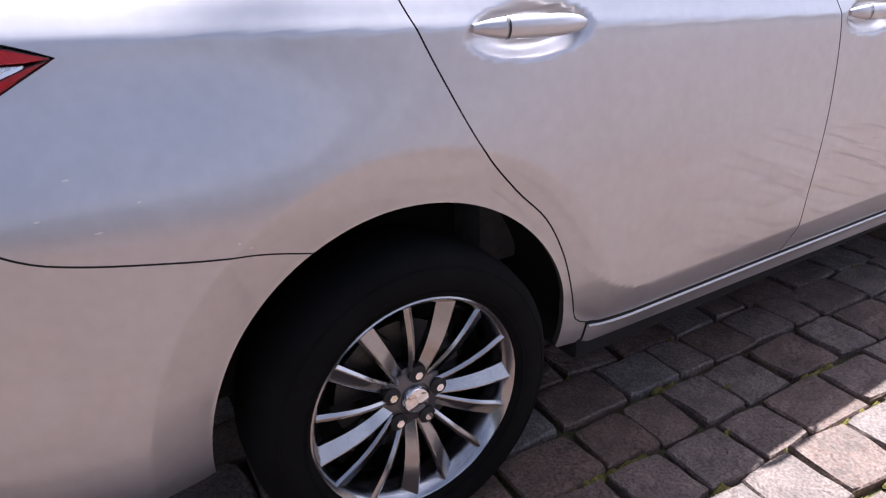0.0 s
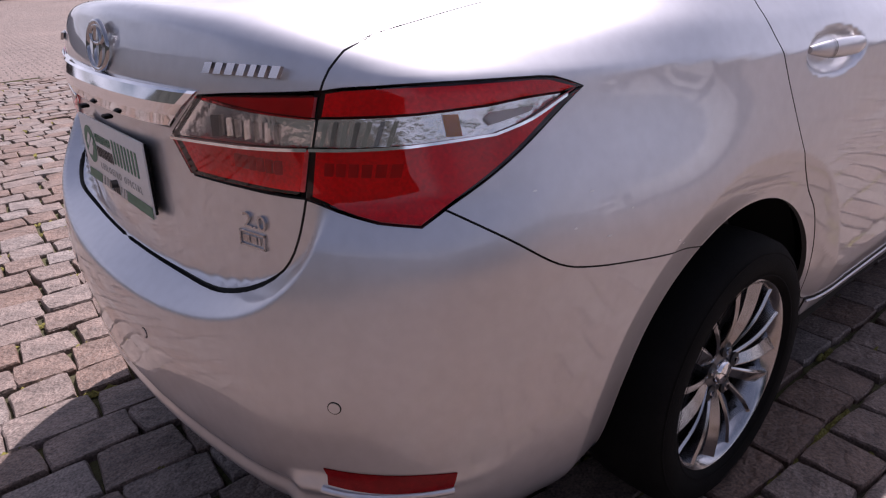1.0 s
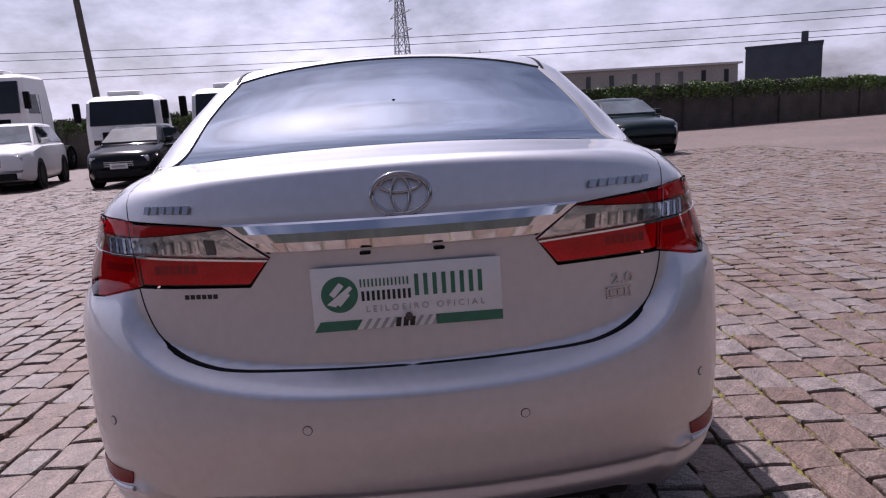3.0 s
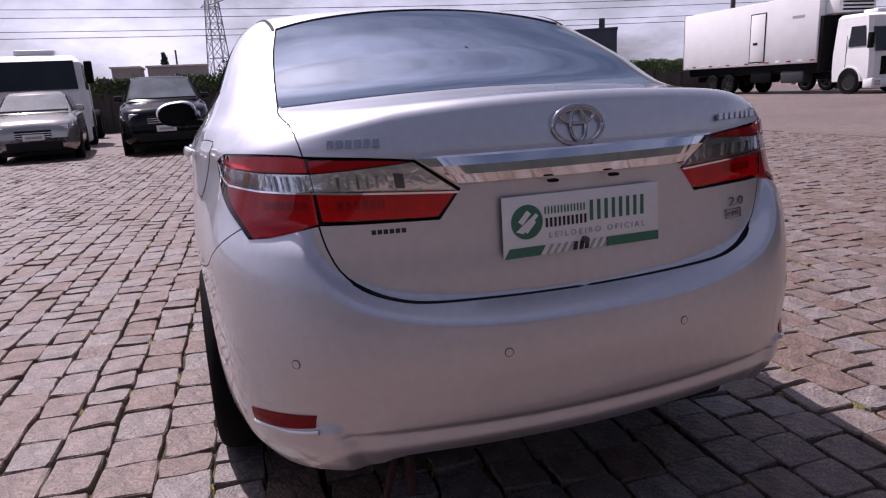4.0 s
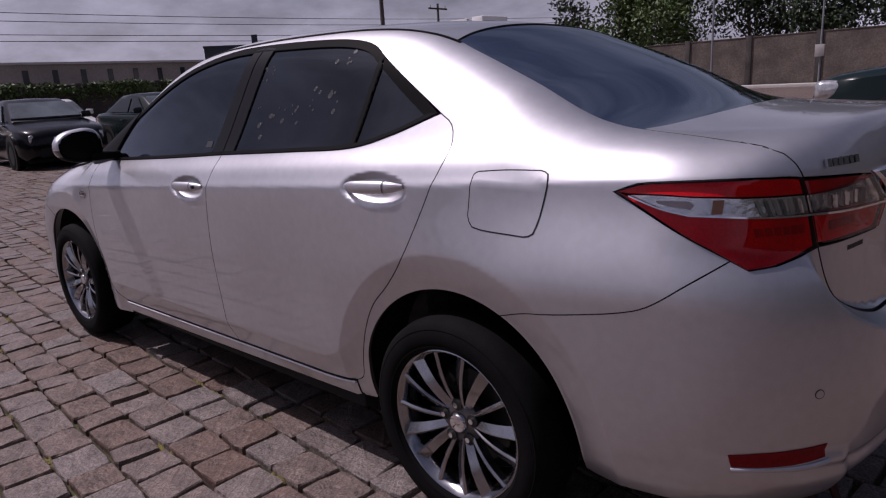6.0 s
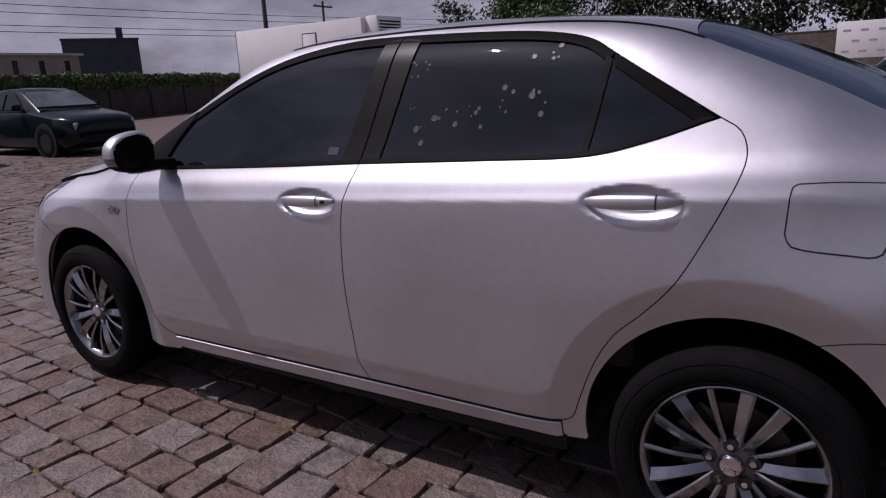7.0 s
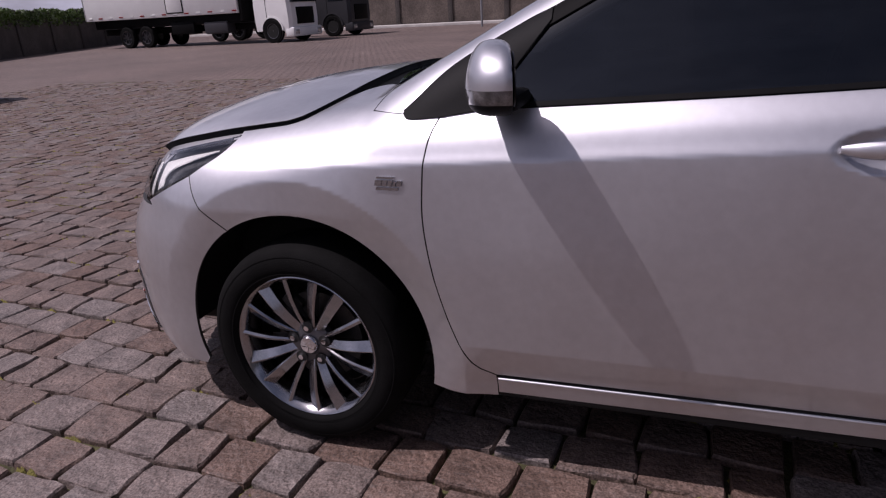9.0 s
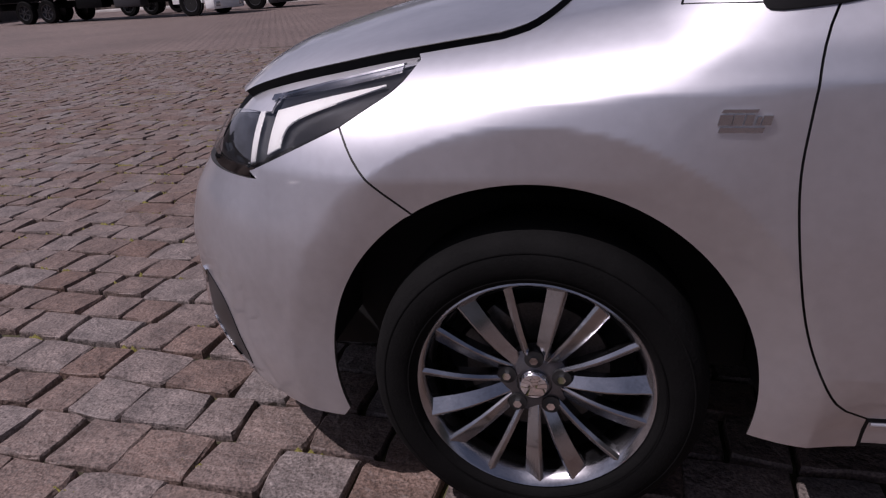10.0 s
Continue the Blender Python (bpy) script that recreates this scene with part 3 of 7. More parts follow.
for s in (1, -1):
    # rear quarter with rear pillar, roof rail and windscreen pillar
    quarter = panel("rear_quarter", [
        arc(0, 0.315, 0.384, -7, 116), on_side(*BUMPER_GAP),
        rev(on_side(*LAMP_LOW)), lamp_top, rev(on_rear(*LID_GAP_UP)), deck_side, glass_side, roof_side, screen_side,
        on_top((2.42, 0.625), (2.45, 0.67), (2.47, 0.735)), on_side((2.42, 0.962), (2.352, 0.962)), rev(upper), on_side(*R_GAP), on_side((0.455, 0.312), (0.455, 0.250), sharp=True), on_side((0.455, 0.250), (0.39, 0.256), sharp=True)],
        PAINT, car, s, cell=0.0085, gap=0.0012)
    fdoor = panel("front_door", [on_side(*FD_GAP), on_side((2.137, 0.295), (1.6, 0.302), (1.128, 0.308)), rev(on_side(*B_GAP)), on_side(*BELT_F)], PAINT, car, s, cell=0.0075)
    rdoor = panel("rear_door", [on_side(*B_GAP), on_side((1.128, 0.308), (0.8, 0.310), (0.455, 0.312)), rev(on_side(*R_GAP)), on_side(*BELT)], PAINT, car, s, cell=0.0075)
    panel("sill", [on_side((2.137, 0.293), (1.6, 0.300), (1.128, 0.306), (0.455, 0.310)), on_side((0.455, 0.250), (1.3, 0.244), (2.137, 0.236))], PAINT, car, s, lift=0.004, thick=0.02)
    sweep("sill_lip", on_side((2.132, 0.2865), (1.6, 0.2935), (1.128, 0.2995), (0.460, 0.3035)), 0.0042, 0.005, PAINT, s)
    fender = panel("front_wing", [
        arc(2.7, 0.315, 0.388, 59, 192), on_side((2.306, 0.232), (2.15, 0.222), sharp=True), on_side((2.137, 0.222), (2.137, 0.295), sharp=True), rev(on_side(*FD_GAP)),
        on_side((2.262, 0.968), (2.352, 0.962)), on_side((2.352, 0.962), (2.42, 0.963)), on_top((2.470, 0.735), (2.455, 0.675), (2.428, 0.628)), on_top((2.428, 0.628), (2.53, 0.462), (2.60, 0.46), (2.64, 0.53)), hood_corner, hood_side[hood_side[:, 0] < 2.92],
        on_side((2.900, 0.890), (2.92, 0.862), (2.945, 0.842)), on_side((2.945, 0.842), (3.03, 0.793)), on_side((3.03, 0.793), (2.985, 0.725), (2.900, 0.648))],
        PAINT, car, s, cell=0.0085)
    panel("front_bumper_corner", [arc(2.7, 0.315, 0.388, -16, 59), on_side((2.900, 0.648), (2.985, 0.725), (3.03, 0.793)), on_side((3.03, 0.793), (3.257, 0.694), sharp=True),
        on_front((0.76, 0.684), (0.6, 0.67), (0.3, 0.66), (0.0, 0.66)), on_front((0.0, 0.66), (0.0, 0.2), sharp=True), on_front((0.0, 0.2), (0.4, 0.2), (0.70, 0.2)), on_side((3.2, 0.19), (3.09, 0.185))],
        PAINT, car, s)

panel("trunk_lid", [rev(on_rear(*LID_GAP_LOW)), on_rear((0.587, 0.864), (0.45, 0.862), (0.336, 0.860)), on_rear((0.336, 0.860), (0.288, 0.923), sharp=True), on_rear((0.288, 0.923), (0.382, 0.990), sharp=True),
    on_rear((0.382, 0.990), (0.48, 1.000), (0.606, 1.008)), rev(on_rear(*LID_GAP_UP)), deck_side, glass_foot, on_top((-0.525, 0.0), (-0.81, 0.0), sharp=True), on_rear((0, 1.080), (0, 0.672), sharp=True)], PAINT, car, 0, cell=0.0085)
panel("rear_window", [rev(glass_side), glass_foot, on_top((-0.525, 0.0), (0.24, 0.0), sharp=True), rev(glass_head)], GLASS_REAR, car, 0, lift=-0.004)
panel("roof", [roof_side, screen_head, on_top((1.725, 0), (0.24, 0), sharp=True), rev(glass_head)], PAINT, car, 0)
panel("windscreen", [screen_side, screen_foot, on_top((2.60, 0), (1.725, 0), sharp=True), rev(screen_head)], GLASS, car, 0, lift=-0.004)
panel("bonnet", [hood_side, on_top((3.345, 0.540), (3.42, 0.40), (3.47, 0.2), (3.48, 0.0)), on_top((3.48, 0), (2.62, 0), sharp=True), on_top((2.62, 0.0), (2.625, 0.3), (2.645, 0.54)), hood_corner], PAINT, car, 0, lift=0.009, cell=0.014, gap=0.006, thick=0.0015)
# black sheet under the bonnet edge, added as the shade of the open gap
panel("bonnet_gap_shade", [hood_side, on_top((3.345, 0.540), (3.42, 0.40), (3.47, 0.2), (3.48, 0.0)), on_top((3.48, 0), (2.62, 0), sharp=True), on_top((2.62, 0.0), (2.625, 0.3), (2.645, 0.54)), hood_corner], VOID, car, 0, lift=0.0072, cell=0.04, gap=0.008, thick=0.03)
panel("rear_bumper", [rev(on_side(*BUMPER_GAP)), arc(0, 0.315, 0.384, 116, 187), on_side((-0.385, 0.262), (-0.6, 0.262), (-0.74, 0.275)), on_rear((0.62, 0.29), (0.50, 0.315), (0.45, 0.335), (0.2, 0.338), (0.0, 0.338)),
    on_rear((0, 0.338), (0, 0.672), sharp=True), rev(on_rear(*LID_GAP_LOW)), lamp_under, rev(lamp_end)], PAINT, car, 0, cell=0.0055, gap=0.0016)

# fuel flap: a thin raised door in the left quarter
FLAP = [on_side((-0.093, 1.020), (-0.17, 1.025), (-0.257, 1.025)), on_side((-0.257, 1.025), (-0.278, 1.017), (-0.283, 0.99)), on_side((-0.283, 0.99), (-0.272, 0.92)), on_side((-0.272, 0.92), (-0.260, 0.878), (-0.235, 0.869)),
    on_side((-0.235, 0.869), (-0.14, 0.874)), on_side((-0.14, 0.874), (-0.088, 0.882), (-0.072, 0.91)), on_side((-0.072, 0.91), (-0.075, 0.985)), on_side((-0.075, 0.985), (-0.079, 1.012), (-0.093, 1.020))]
panel("fuel_flap_gap", FLAP, SEAL, car, 1, lift=0.0008, thick=0.002, gap=0.0)
panel("fuel_flap", FLAP, PAINT, car, 1, lift=0.0016, thick=0.001, gap=0.0034)


def strip(name, low, high, material, parent, s, lift=0.0, thick=0.01, cell=0.02, label=""):
    return panel(name, [low, rev(high)], material, parent, s, lift=lift, thick=thick, cell=cell, gap=0.0006, label=label)


for s in (1, -1):
    # windows and their black surrounds
    panel("front_side_window", [on_side((2.225, 0.988), (1.6, 1.016), (1.21, 1.038)), on_side((1.21, 1.038), (1.15, 1.386), sharp=True), on_side((1.15, 1.386), (1.33, 1.380), (1.58, 1.340), (1.79, 1.266), (2.06, 1.132)), on_side((2.06, 1.132), (2.225, 0.988))], GLASS, car, s, lift=-0.005, thick=0.004, gap=-0.011)
    panel("rear_side_window", [on_side((1.065, 1.046), (0.7, 1.064), (0.411, 1.080)), on_side((0.411, 1.080), (0.387, 1.308), sharp=True), on_side((0.387, 1.308), (0.455, 1.341), (0.56, 1.364), (0.75, 1.378), (1.015, 1.385)), on_side((1.015, 1.385), (1.065, 1.046), sharp=True)], GLASS, car, s, lift=-0.005, thick=0.004, gap=-0.011)
    panel("quarter_window", [on_side((0.401, 1.084), (0.25, 1.120), (0.15, 1.154)), on_side((0.15, 1.154), (0.25, 1.215), (0.376, 1.296)), on_side((0.376, 1.296), (0.401, 1.084), sharp=True)], GLASS, car, s, lift=-0.005, thick=0.004, gap=-0.011)
    strip("window_frame", on_side((1.09, 1.411), (1.33, 1.405), (1.58, 1.365), (1.80, 1.289), (2.09, 1.155)), on_side((1.09, 1.388), (1.33, 1.380), (1.58, 1.340), (1.79, 1.266), (2.06, 1.132)), FRAME_BLACK, car, s)
    strip("window_frame", on_side((0.37, 1.322), (0.445, 1.362), (0.56, 1.387), (0.75, 1.402), (1.085, 1.411)), on_side((0.385, 1.300), (0.455, 1.341), (0.56, 1.364), (0.75, 1.378), (1.085, 1.388)), FRAME_BLACK, car, s)
    strip("quarter_window_frame", on_side((0.100, 1.158), (0.25, 1.252), (0.372, 1.322)), on_side((0.150, 1.154), (0.25, 1.215), (0.365, 1.288)), FRAME_BLACK, car, s)
    panel("door_pillar", [on_side((1.138, 1.036), (1.093, 1.404), sharp=True), on_side((1.093, 1.404), (1.150, 1.395)), on_side((1.150, 1.395), (1.213, 1.034), sharp=True), on_side((1.213, 1.034), (1.138, 1.036))], SATIN_BLACK, car, s, gap=0.0003)
    panel("door_pillar", [on_side((1.131, 1.038), (1.086, 1.404), sharp=True), on_side((1.086, 1.404), (1.012, 1.395)), on_side((1.012, 1.395), (1.063, 1.042), sharp=True), on_side((1.063, 1.042), (1.131, 1.038))], SATIN_BLACK, car, s, gap=0.0003)
    panel("window_divider", [on_side((0.415, 1.072), (0.391, 1.318), sharp=True), on_side((0.391, 1.318), (0.372, 1.304)), on_side((0.372, 1.304), (0.397, 1.076), sharp=True), on_side((0.397, 1.076), (0.415, 1.072))], BLACK_TRIM, car, s, gap=0.001, lift=0.001)
    strip("belt_moulding", on_side((0.098, 1.158), (0.25, 1.102), (0.412, 1.064), (0.7, 1.047), (1.133, 1.026)), on_side((0.132, 1.158), (0.25, 1.113), (0.412, 1.075), (0.7, 1.058), (1.133, 1.037)), BLACK_TRIM, car, s, lift=0.004)
    strip("belt_moulding", on_side((1.137, 1.026), (1.6, 0.999), (2.262, 0.968)), on_side((1.137, 1.037), (1.6, 1.010), (2.262, 0.979)), BLACK_TRIM, car, s, lift=0.004)
    panel("mirror_sail", [on_side((2.366, 0.968), (2.362, 0.955), (2.342, 0.950), (2.262, 0.956)), on_side((2.262, 0.956), (2.14, 0.975)), on_side((2.14, 0.975), (2.10, 1.055), (2.02, 1.160), sharp=True), on_side((2.02, 1.160), (2.02, 1.186)),
        on_side((2.02, 1.186), (2.09, 1.155), (2.25, 1.068), (2.340, 0.990), (2.366, 0.968))], BLACK_TRIM, car, s, lift=0.004, gap=0.0003)
    strip("roof_moulding", on_top((0.17, 0.537), (0.6, 0.5445), (1.2, 0.5415), (1.62, 0.5275)), on_top((0.17, 0.549), (0.6, 0.557), (1.2, 0.554), (1.62, 0.540)), BLACK_TRIM, car, s, lift=0.0025)
    # tail lamps: housing, cores, lenses
    lens_edge = [on_side(*LAMP_LOW), lamp_end, rev(lamp_under), rev(on_rear(*LID_GAP_MID)), rev(lamp_top)]
    lamp = panel("tail_lamp", lens_edge, LAMP_DARK, car, s, lift=-0.030, thick=0.004, label="red and clear tail lamp with dark edge")
    band_lo = np.concatenate([on_side((-0.475, 0.978), (-0.54, 0.955), (-0.60, 0.942)), on_rear((0.70, 0.937), (0.65, 0.935), (0.596, 0.934))])
    band_hi = np.concatenate([on_side((-0.475, 0.979), (-0.54, 0.980), (-0.60, 0.977)), on_rear((0.70, 0.974), (0.65, 0.973), (0.602, 0.972))])
    lamp_low_in = np.concatenate([on_side(*LAMP_LOW), lamp_end[1:], rev(lamp_under)[1:]])
    panel("red_core", [lamp_low_in, rev(band_lo)], LAMP_RED, lamp, s, lift=-0.010, thick=0.003, gap=0.003)
    panel("red_core", [band_hi, rev(lamp_top)], LAMP_RED, lamp, s, lift=-0.010, thick=0.003, gap=0.003)
    panel("reflector", [band_lo, rev(band_hi)], LAMP_SILVER, lamp, s, lift=-0.009, thick=0.003, gap=0.0004)
    panel("red_lens", [lamp_low_in, rev(band_lo)], LENS_RED, lamp, s, lift=0.005, thick=0.003, gap=0.0026)
    panel("red_lens", [band_hi, rev(lamp_top)], LENS_RED, lamp, s, lift=0.005, thick=0.003, gap=0.0026)
    panel("bright_edge", [band_lo - (0, 0, 0.004), rev(band_lo)], CHROME, lamp, s, lift=0.0065, thick=0.003, gap=0.0, cell=0.03)
    panel("clear_lens", [band_lo, rev(band_hi)], LENS_CLEAR, lamp, s, lift=0.005, thick=0.003, gap=0.0002)

    def lamp_block(name, pts, material, parent, lift, label=""):
        return panel(name, [on_rear(*pts, pts[0], sharp=True)], material, parent, s, lift=lift, thick=0.006, gap=0.0004, cell=0.03, label=label)

    for k in range(6):
        y0 = 0.612 + 0.015 * k
        lamp_block("light_cell", [(y0, 0.896), (y0 + 0.011, 0.896), (y0 + 0.011, 0.914), (y0, 0.914)], LAMP_MID, lamp, -0.006)
    for k in range(7):
        y0 = 0.606 + 0.012 * k
        lamp_block("reflector_rib", [(y0, 0.936), (y0 + 0.005, 0.936), (y0 + 0.009, 0.969), (y0 + 0.004, 0.969)], ALLOY if k % 2 else CHROME, lamp, -0.004)
    panel("bulb", [on_side((-0.66, 0.944), (-0.64, 0.943)), on_side((-0.64, 0.943), (-0.64, 0.972), sharp=True), on_side((-0.64, 0.972), (-0.66, 0.973)), on_side((-0.66, 0.973), (-0.66, 0.944), sharp=True)], AMBER, lamp, s, lift=-0.005, thick=0.006, gap=0.0004, cell=0.03, label="amber bulb")
    panel("side_light", [on_side((-0.60, 0.953), (-0.535, 0.963), sharp=True), on_side((-0.535, 0.963), (-0.53, 0.970)), on_side((-0.53, 0.970), (-0.595, 0.970), sharp=True), on_side((-0.595, 0.970), (-0.607, 0.962), (-0.60, 0.953))], WHITE_PLASTIC, lamp, s, lift=-0.003, thick=0.006, gap=0.0004, cell=0.03)
    # lamp on the lid
    LID_LAMP = [on_rear((0.6025, 1.006), (0.5945, 0.935), (0.5865, 0.865)), on_rear((0.5865, 0.865), (0.45, 0.862), (0.336, 0.860)), on_rear((0.336, 0.860), (0.288, 0.923), sharp=True),
        on_rear((0.288, 0.923), (0.382, 0.990), sharp=True), on_rear((0.382, 0.990), (0.48, 1.000), (0.6025, 1.006))]
    lid_lamp = panel("lid_tail_lamp", LID_LAMP, LAMP_DARK, car, s, lift=-0.022, thick=0.004, label="inner red and clear tail lamp on the boot lid")
    lo2, lo3 = on_rear((0.5855, 0.868), (0.45, 0.865), (0.337, 0.863)), on_rear((0.5935, 0.934), (0.45, 0.927), (0.291, 0.918))
    hi2, hi3 = on_rear((0.5985, 0.972), (0.49, 0.979), (0.384, 0.987)), on_rear((0.6015, 1.003), (0.49, 0.998), (0.385, 0.9895))
    panel("red_core", [lo2, rev(lo3)], LAMP_RED, lid_lamp, s, lift=-0.006, thick=0.003, gap=0.003)
    panel("red_core", [hi2, rev(hi3)], LAMP_MID, lid_lamp, s, lift=-0.006, thick=0.003)
    panel("reflector", [lo3, rev(hi2)], LAMP_SILVER, lid_lamp, s, lift=-0.006, thick=0.003, gap=0.0004)
    panel("red_lens", [lo2, rev(lo3)], LENS_RED, lid_lamp, s, lift=0.007, thick=0.003, gap=0.0026)
    panel("red_lens", [hi2, rev(hi3)], LENS_RED, lid_lamp, s, lift=0.007, thick=0.003, gap=0.0002)
    panel("clear_lens", [lo3, rev(hi2)], LENS_CLEAR, lid_lamp, s, lift=0.007, thick=0.003, gap=0.0002)
    for k in range(6):
        y0 = 0.44 + 0.02 * k
        lamp_block("reflector_rib", [(y0, 0.936), (y0 + 0.006, 0.936), (y0 + 0.008, 0.964), (y0 + 0.002, 0.964)], ALLOY if k % 2 else CHROME, lid_lamp, -0.001)
    for k in range(6):
        y0 = 0.452 + 0.017 * k
        lamp_block("light_cell", [(y0, 0.892), (y0 + 0.012, 0.892), (y0 + 0.012, 0.912), (y0, 0.912)], LAMP_MID, lid_lamp, -0.002)
    panel("bright_edge", [on_rear((0.5935, 0.930), (0.45, 0.923), (0.293, 0.9145)), rev(on_rear((0.5935, 0.9345), (0.45, 0.9275), (0.290, 0.9185)))], CHROME, lid_lamp, s, lift=0.0085, thick=0.003, gap=0.0, cell=0.03)
    lamp_block("reflector_bowl", [(0.405, 0.932), (0.425, 0.933), (0.430, 0.966), (0.408, 0.964)], ALLOY_DARK, lid_lamp, -0.001)
    # reflector in the bumper corner, with the recess under it
    refl = panel("bumper_reflector", [np.concatenate([on_rear((0.645, 0.424), (0.70, 0.414)), on_side((-0.755, 0.408), (-0.712, 0.405))]), on_side((-0.712, 0.405), (-0.705, 0.436), sharp=True),
        np.concatenate([on_side((-0.705, 0.436), (-0.755, 0.444)), on_rear((0.70, 0.451), (0.638, 0.458))]), on_rear((0.638, 0.458), (0.645, 0.424))], REFLECTOR_RED, car, s, lift=0.002, thick=0.012, cell=0.015, label="red reflector in the bumper corner")
    lip = np.concatenate([on_rear((0.640, 0.418), (0.67, 0.412), (0.70, 0.407)), on_side((-0.745, 0.402), (-0.712, 0.399))])
    sweep("reflector_lip", lip, 0.0065, 0.001, PAINT, s, refl)
    # dark seals behind the seams
    for line in (FD_GAP, B_GAP, R_GAP[2:-2]):
        strip("seam_seal", on_side(*[(x - 0.014, z) for x, z in line]), on_side(*[(x + 0.014, z) for x, z in line]), VOID, car, s, lift=-0.011, thick=0.001)
    strip("seam_seal", on_side(*[(x, z - 0.012) for x, z in BUMPER_GAP[1:-1]]), on_side(*[(x, z + 0.012) for x, z in BUMPER_GAP[1:-1]]), VOID, car, s, lift=-0.011, thick=0.001)
    strip("seam_seal", on_side((2.92, 0.645), (2.998, 0.717), (3.035, 0.775)), on_side((2.895, 0.672), (2.972, 0.733), (3.01, 0.795)), VOID, car, s, lift=-0.011, thick=0.001)
    strip("seam_seal", on_side((2.2, 0.285), (1.6, 0.292), (0.46, 0.304)), on_side((2.2, 0.315), (1.6, 0.322), (0.46, 0.334)), VOID, car, s, lift=-0.011, thick=0.001)
    strip("seam_seal", on_rear((0.604, 1.075), (0.598, 1.03), (0.590, 0.99), (0.584, 0.93), (0.576, 0.87)), on_rear((0.632, 1.075), (0.625, 1.03), (0.618, 0.99), (0.612, 0.93), (0.604, 0.87)), VOID, car, s, lift=-0.012, thick=0.001)
    strip("seam_seal", on_top((-0.69, 0.595), (-0.60, 0.608), (-0.50, 0.608), (-0.45, 0.60)), on_top((-0.69, 0.620), (-0.60, 0.636), (-0.50, 0.636), (-0.45, 0.626)), VOID, car, s, lift=-0.012, thick=0.001)
    strip("seam_seal", on_top((2.66, 0.53), (2.69, 0.60), (2.725, 0.672), (2.80, 0.675), (2.93, 0.669), (3.072, 0.648), (3.20, 0.59)), on_top((2.63, 0.55), (2.65, 0.62), (2.690, 0.72), (2.80, 0.715), (2.93, 0.709), (3.072, 0.690), (3.22, 0.628)), VOID, car, s, lift=-0.014, thick=0.001)
    # head lamp
    hl_low = np.concatenate([on_side((2.895, 0.893), (2.925, 0.860), (2.95, 0.838)), on_side((2.95, 0.838), (3.03, 0.793), (3.257, 0.698), sharp=True), on_front((0.74, 0.70), (0.6, 0.69), (0.5, 0.69))])
    hl_top = np.concatenate([on_side((2.905, 0.889), (3.057, 0.860), (3.20, 0.829)), on_front((0.70, 0.80), (0.6, 0.79), (0.5, 0.77))])
    lampf = panel("head_lamp", [hl_low, rev(hl_top)], LAMP_BLACK, car, s, lift=-0.012, thick=0.02, label="headlamp with black housing and pale light guides")
    panel("light_guide", [on_side((2.955, 0.858), (3.08, 0.834), (3.195, 0.806)), on_side((3.195, 0.806), (3.204, 0.732), sharp=True), on_side((3.204, 0.732), (3.170, 0.748), sharp=True), on_side((3.170, 0.748), (3.158, 0.782), (3.10, 0.812), (2.955, 0.8555))], WHITE_PLASTIC, lampf, s, lift=-0.004, thick=0.003, gap=0.0, cell=0.008)
    panel("light_guide", [on_side((3.236, 0.800), (3.243, 0.712), sharp=True), on_side((3.243, 0.712), (3.256, 0.706), sharp=True), on_side((3.256, 0.706), (3.252, 0.796), sharp=True), on_side((3.252, 0.796), (3.236, 0.800), sharp=True)], WHITE_PLASTIC, lampf, s, lift=-0.004, thick=0.003, gap=0.0, cell=0.008)
    panel("chrome_brow", [on_side((2.93, 0.876), (3.05, 0.852), (3.23, 0.818)), on_side((3.23, 0.826), (3.05, 0.861), (2.93, 0.885))], ALLOY, lampf, s, lift=-0.003, thick=0.003, gap=0.0, cell=0.012)
    panel("clear_lens", [hl_low, rev(hl_top)], LENS_CLEAR, lampf, s, lift=0.002, thick=0.004)
    # sunk silver wing strip between bonnet and head lamp, and the fog lamp bezel
    strip("wing_strip", np.concatenate([on_side((2.905, 0.890), (3.057, 0.861), (3.20, 0.830)), on_front((0.68, 0.803), (0.54, 0.775))]), on_top((2.91, 0.686), (3.072, 0.662), (3.222, 0.606), (3.335, 0.534)), PAINT, car, s, lift=-0.010, thick=0.002)
    bez = panel("fog_lamp_bezel", [on_front((0.630, 0.430), (0.668, 0.415), (0.700, 0.385), (0.722, 0.33), (0.732, 0.27), (0.724, 0.235)), on_front((0.724, 0.235), (0.67, 0.250), (0.622, 0.30), (0.615, 0.37), (0.630, 0.430))], LAMP_BLACK, car, s, lift=0.002, thick=0.01, cell=0.012, label="black fog lamp bezel with pale edge")
    strip("bright_edge", on_front((0.622, 0.432), (0.606, 0.37), (0.612, 0.30), (0.664, 0.242), (0.722, 0.226)), on_front((0.636, 0.428), (0.621, 0.37), (0.628, 0.305), (0.674, 0.256), (0.722, 0.240)), CHROME, bez, s, lift=0.006, thick=0.008, cell=0.01)
strip("cowl", on_top((2.435, 0.61), (2.53, 0.44), (2.59, 0.2), (2.602, 0.0)), on_top((2.64, 0.51), (2.65, 0.3), (2.66, 0.0)), BLACK_TRIM, car, 0, lift=-0.012, thick=0.01)
strip("seam_seal", on_rear((0.606, 0.87), (0.598, 0.815), (0.571, 0.754), (0.524, 0.710), (0.450, 0.682), (0.36, 0.667), (0.2, 0.660), (0.0, 0.658)), on_rear((0.572, 0.87), (0.562, 0.815), (0.538, 0.772), (0.497, 0.736), (0.435, 0.710), (0.36, 0.695), (0.2, 0.688), (0.0, 0.686)), VOID, car, 0, lift=-0.014, thick=0.001)
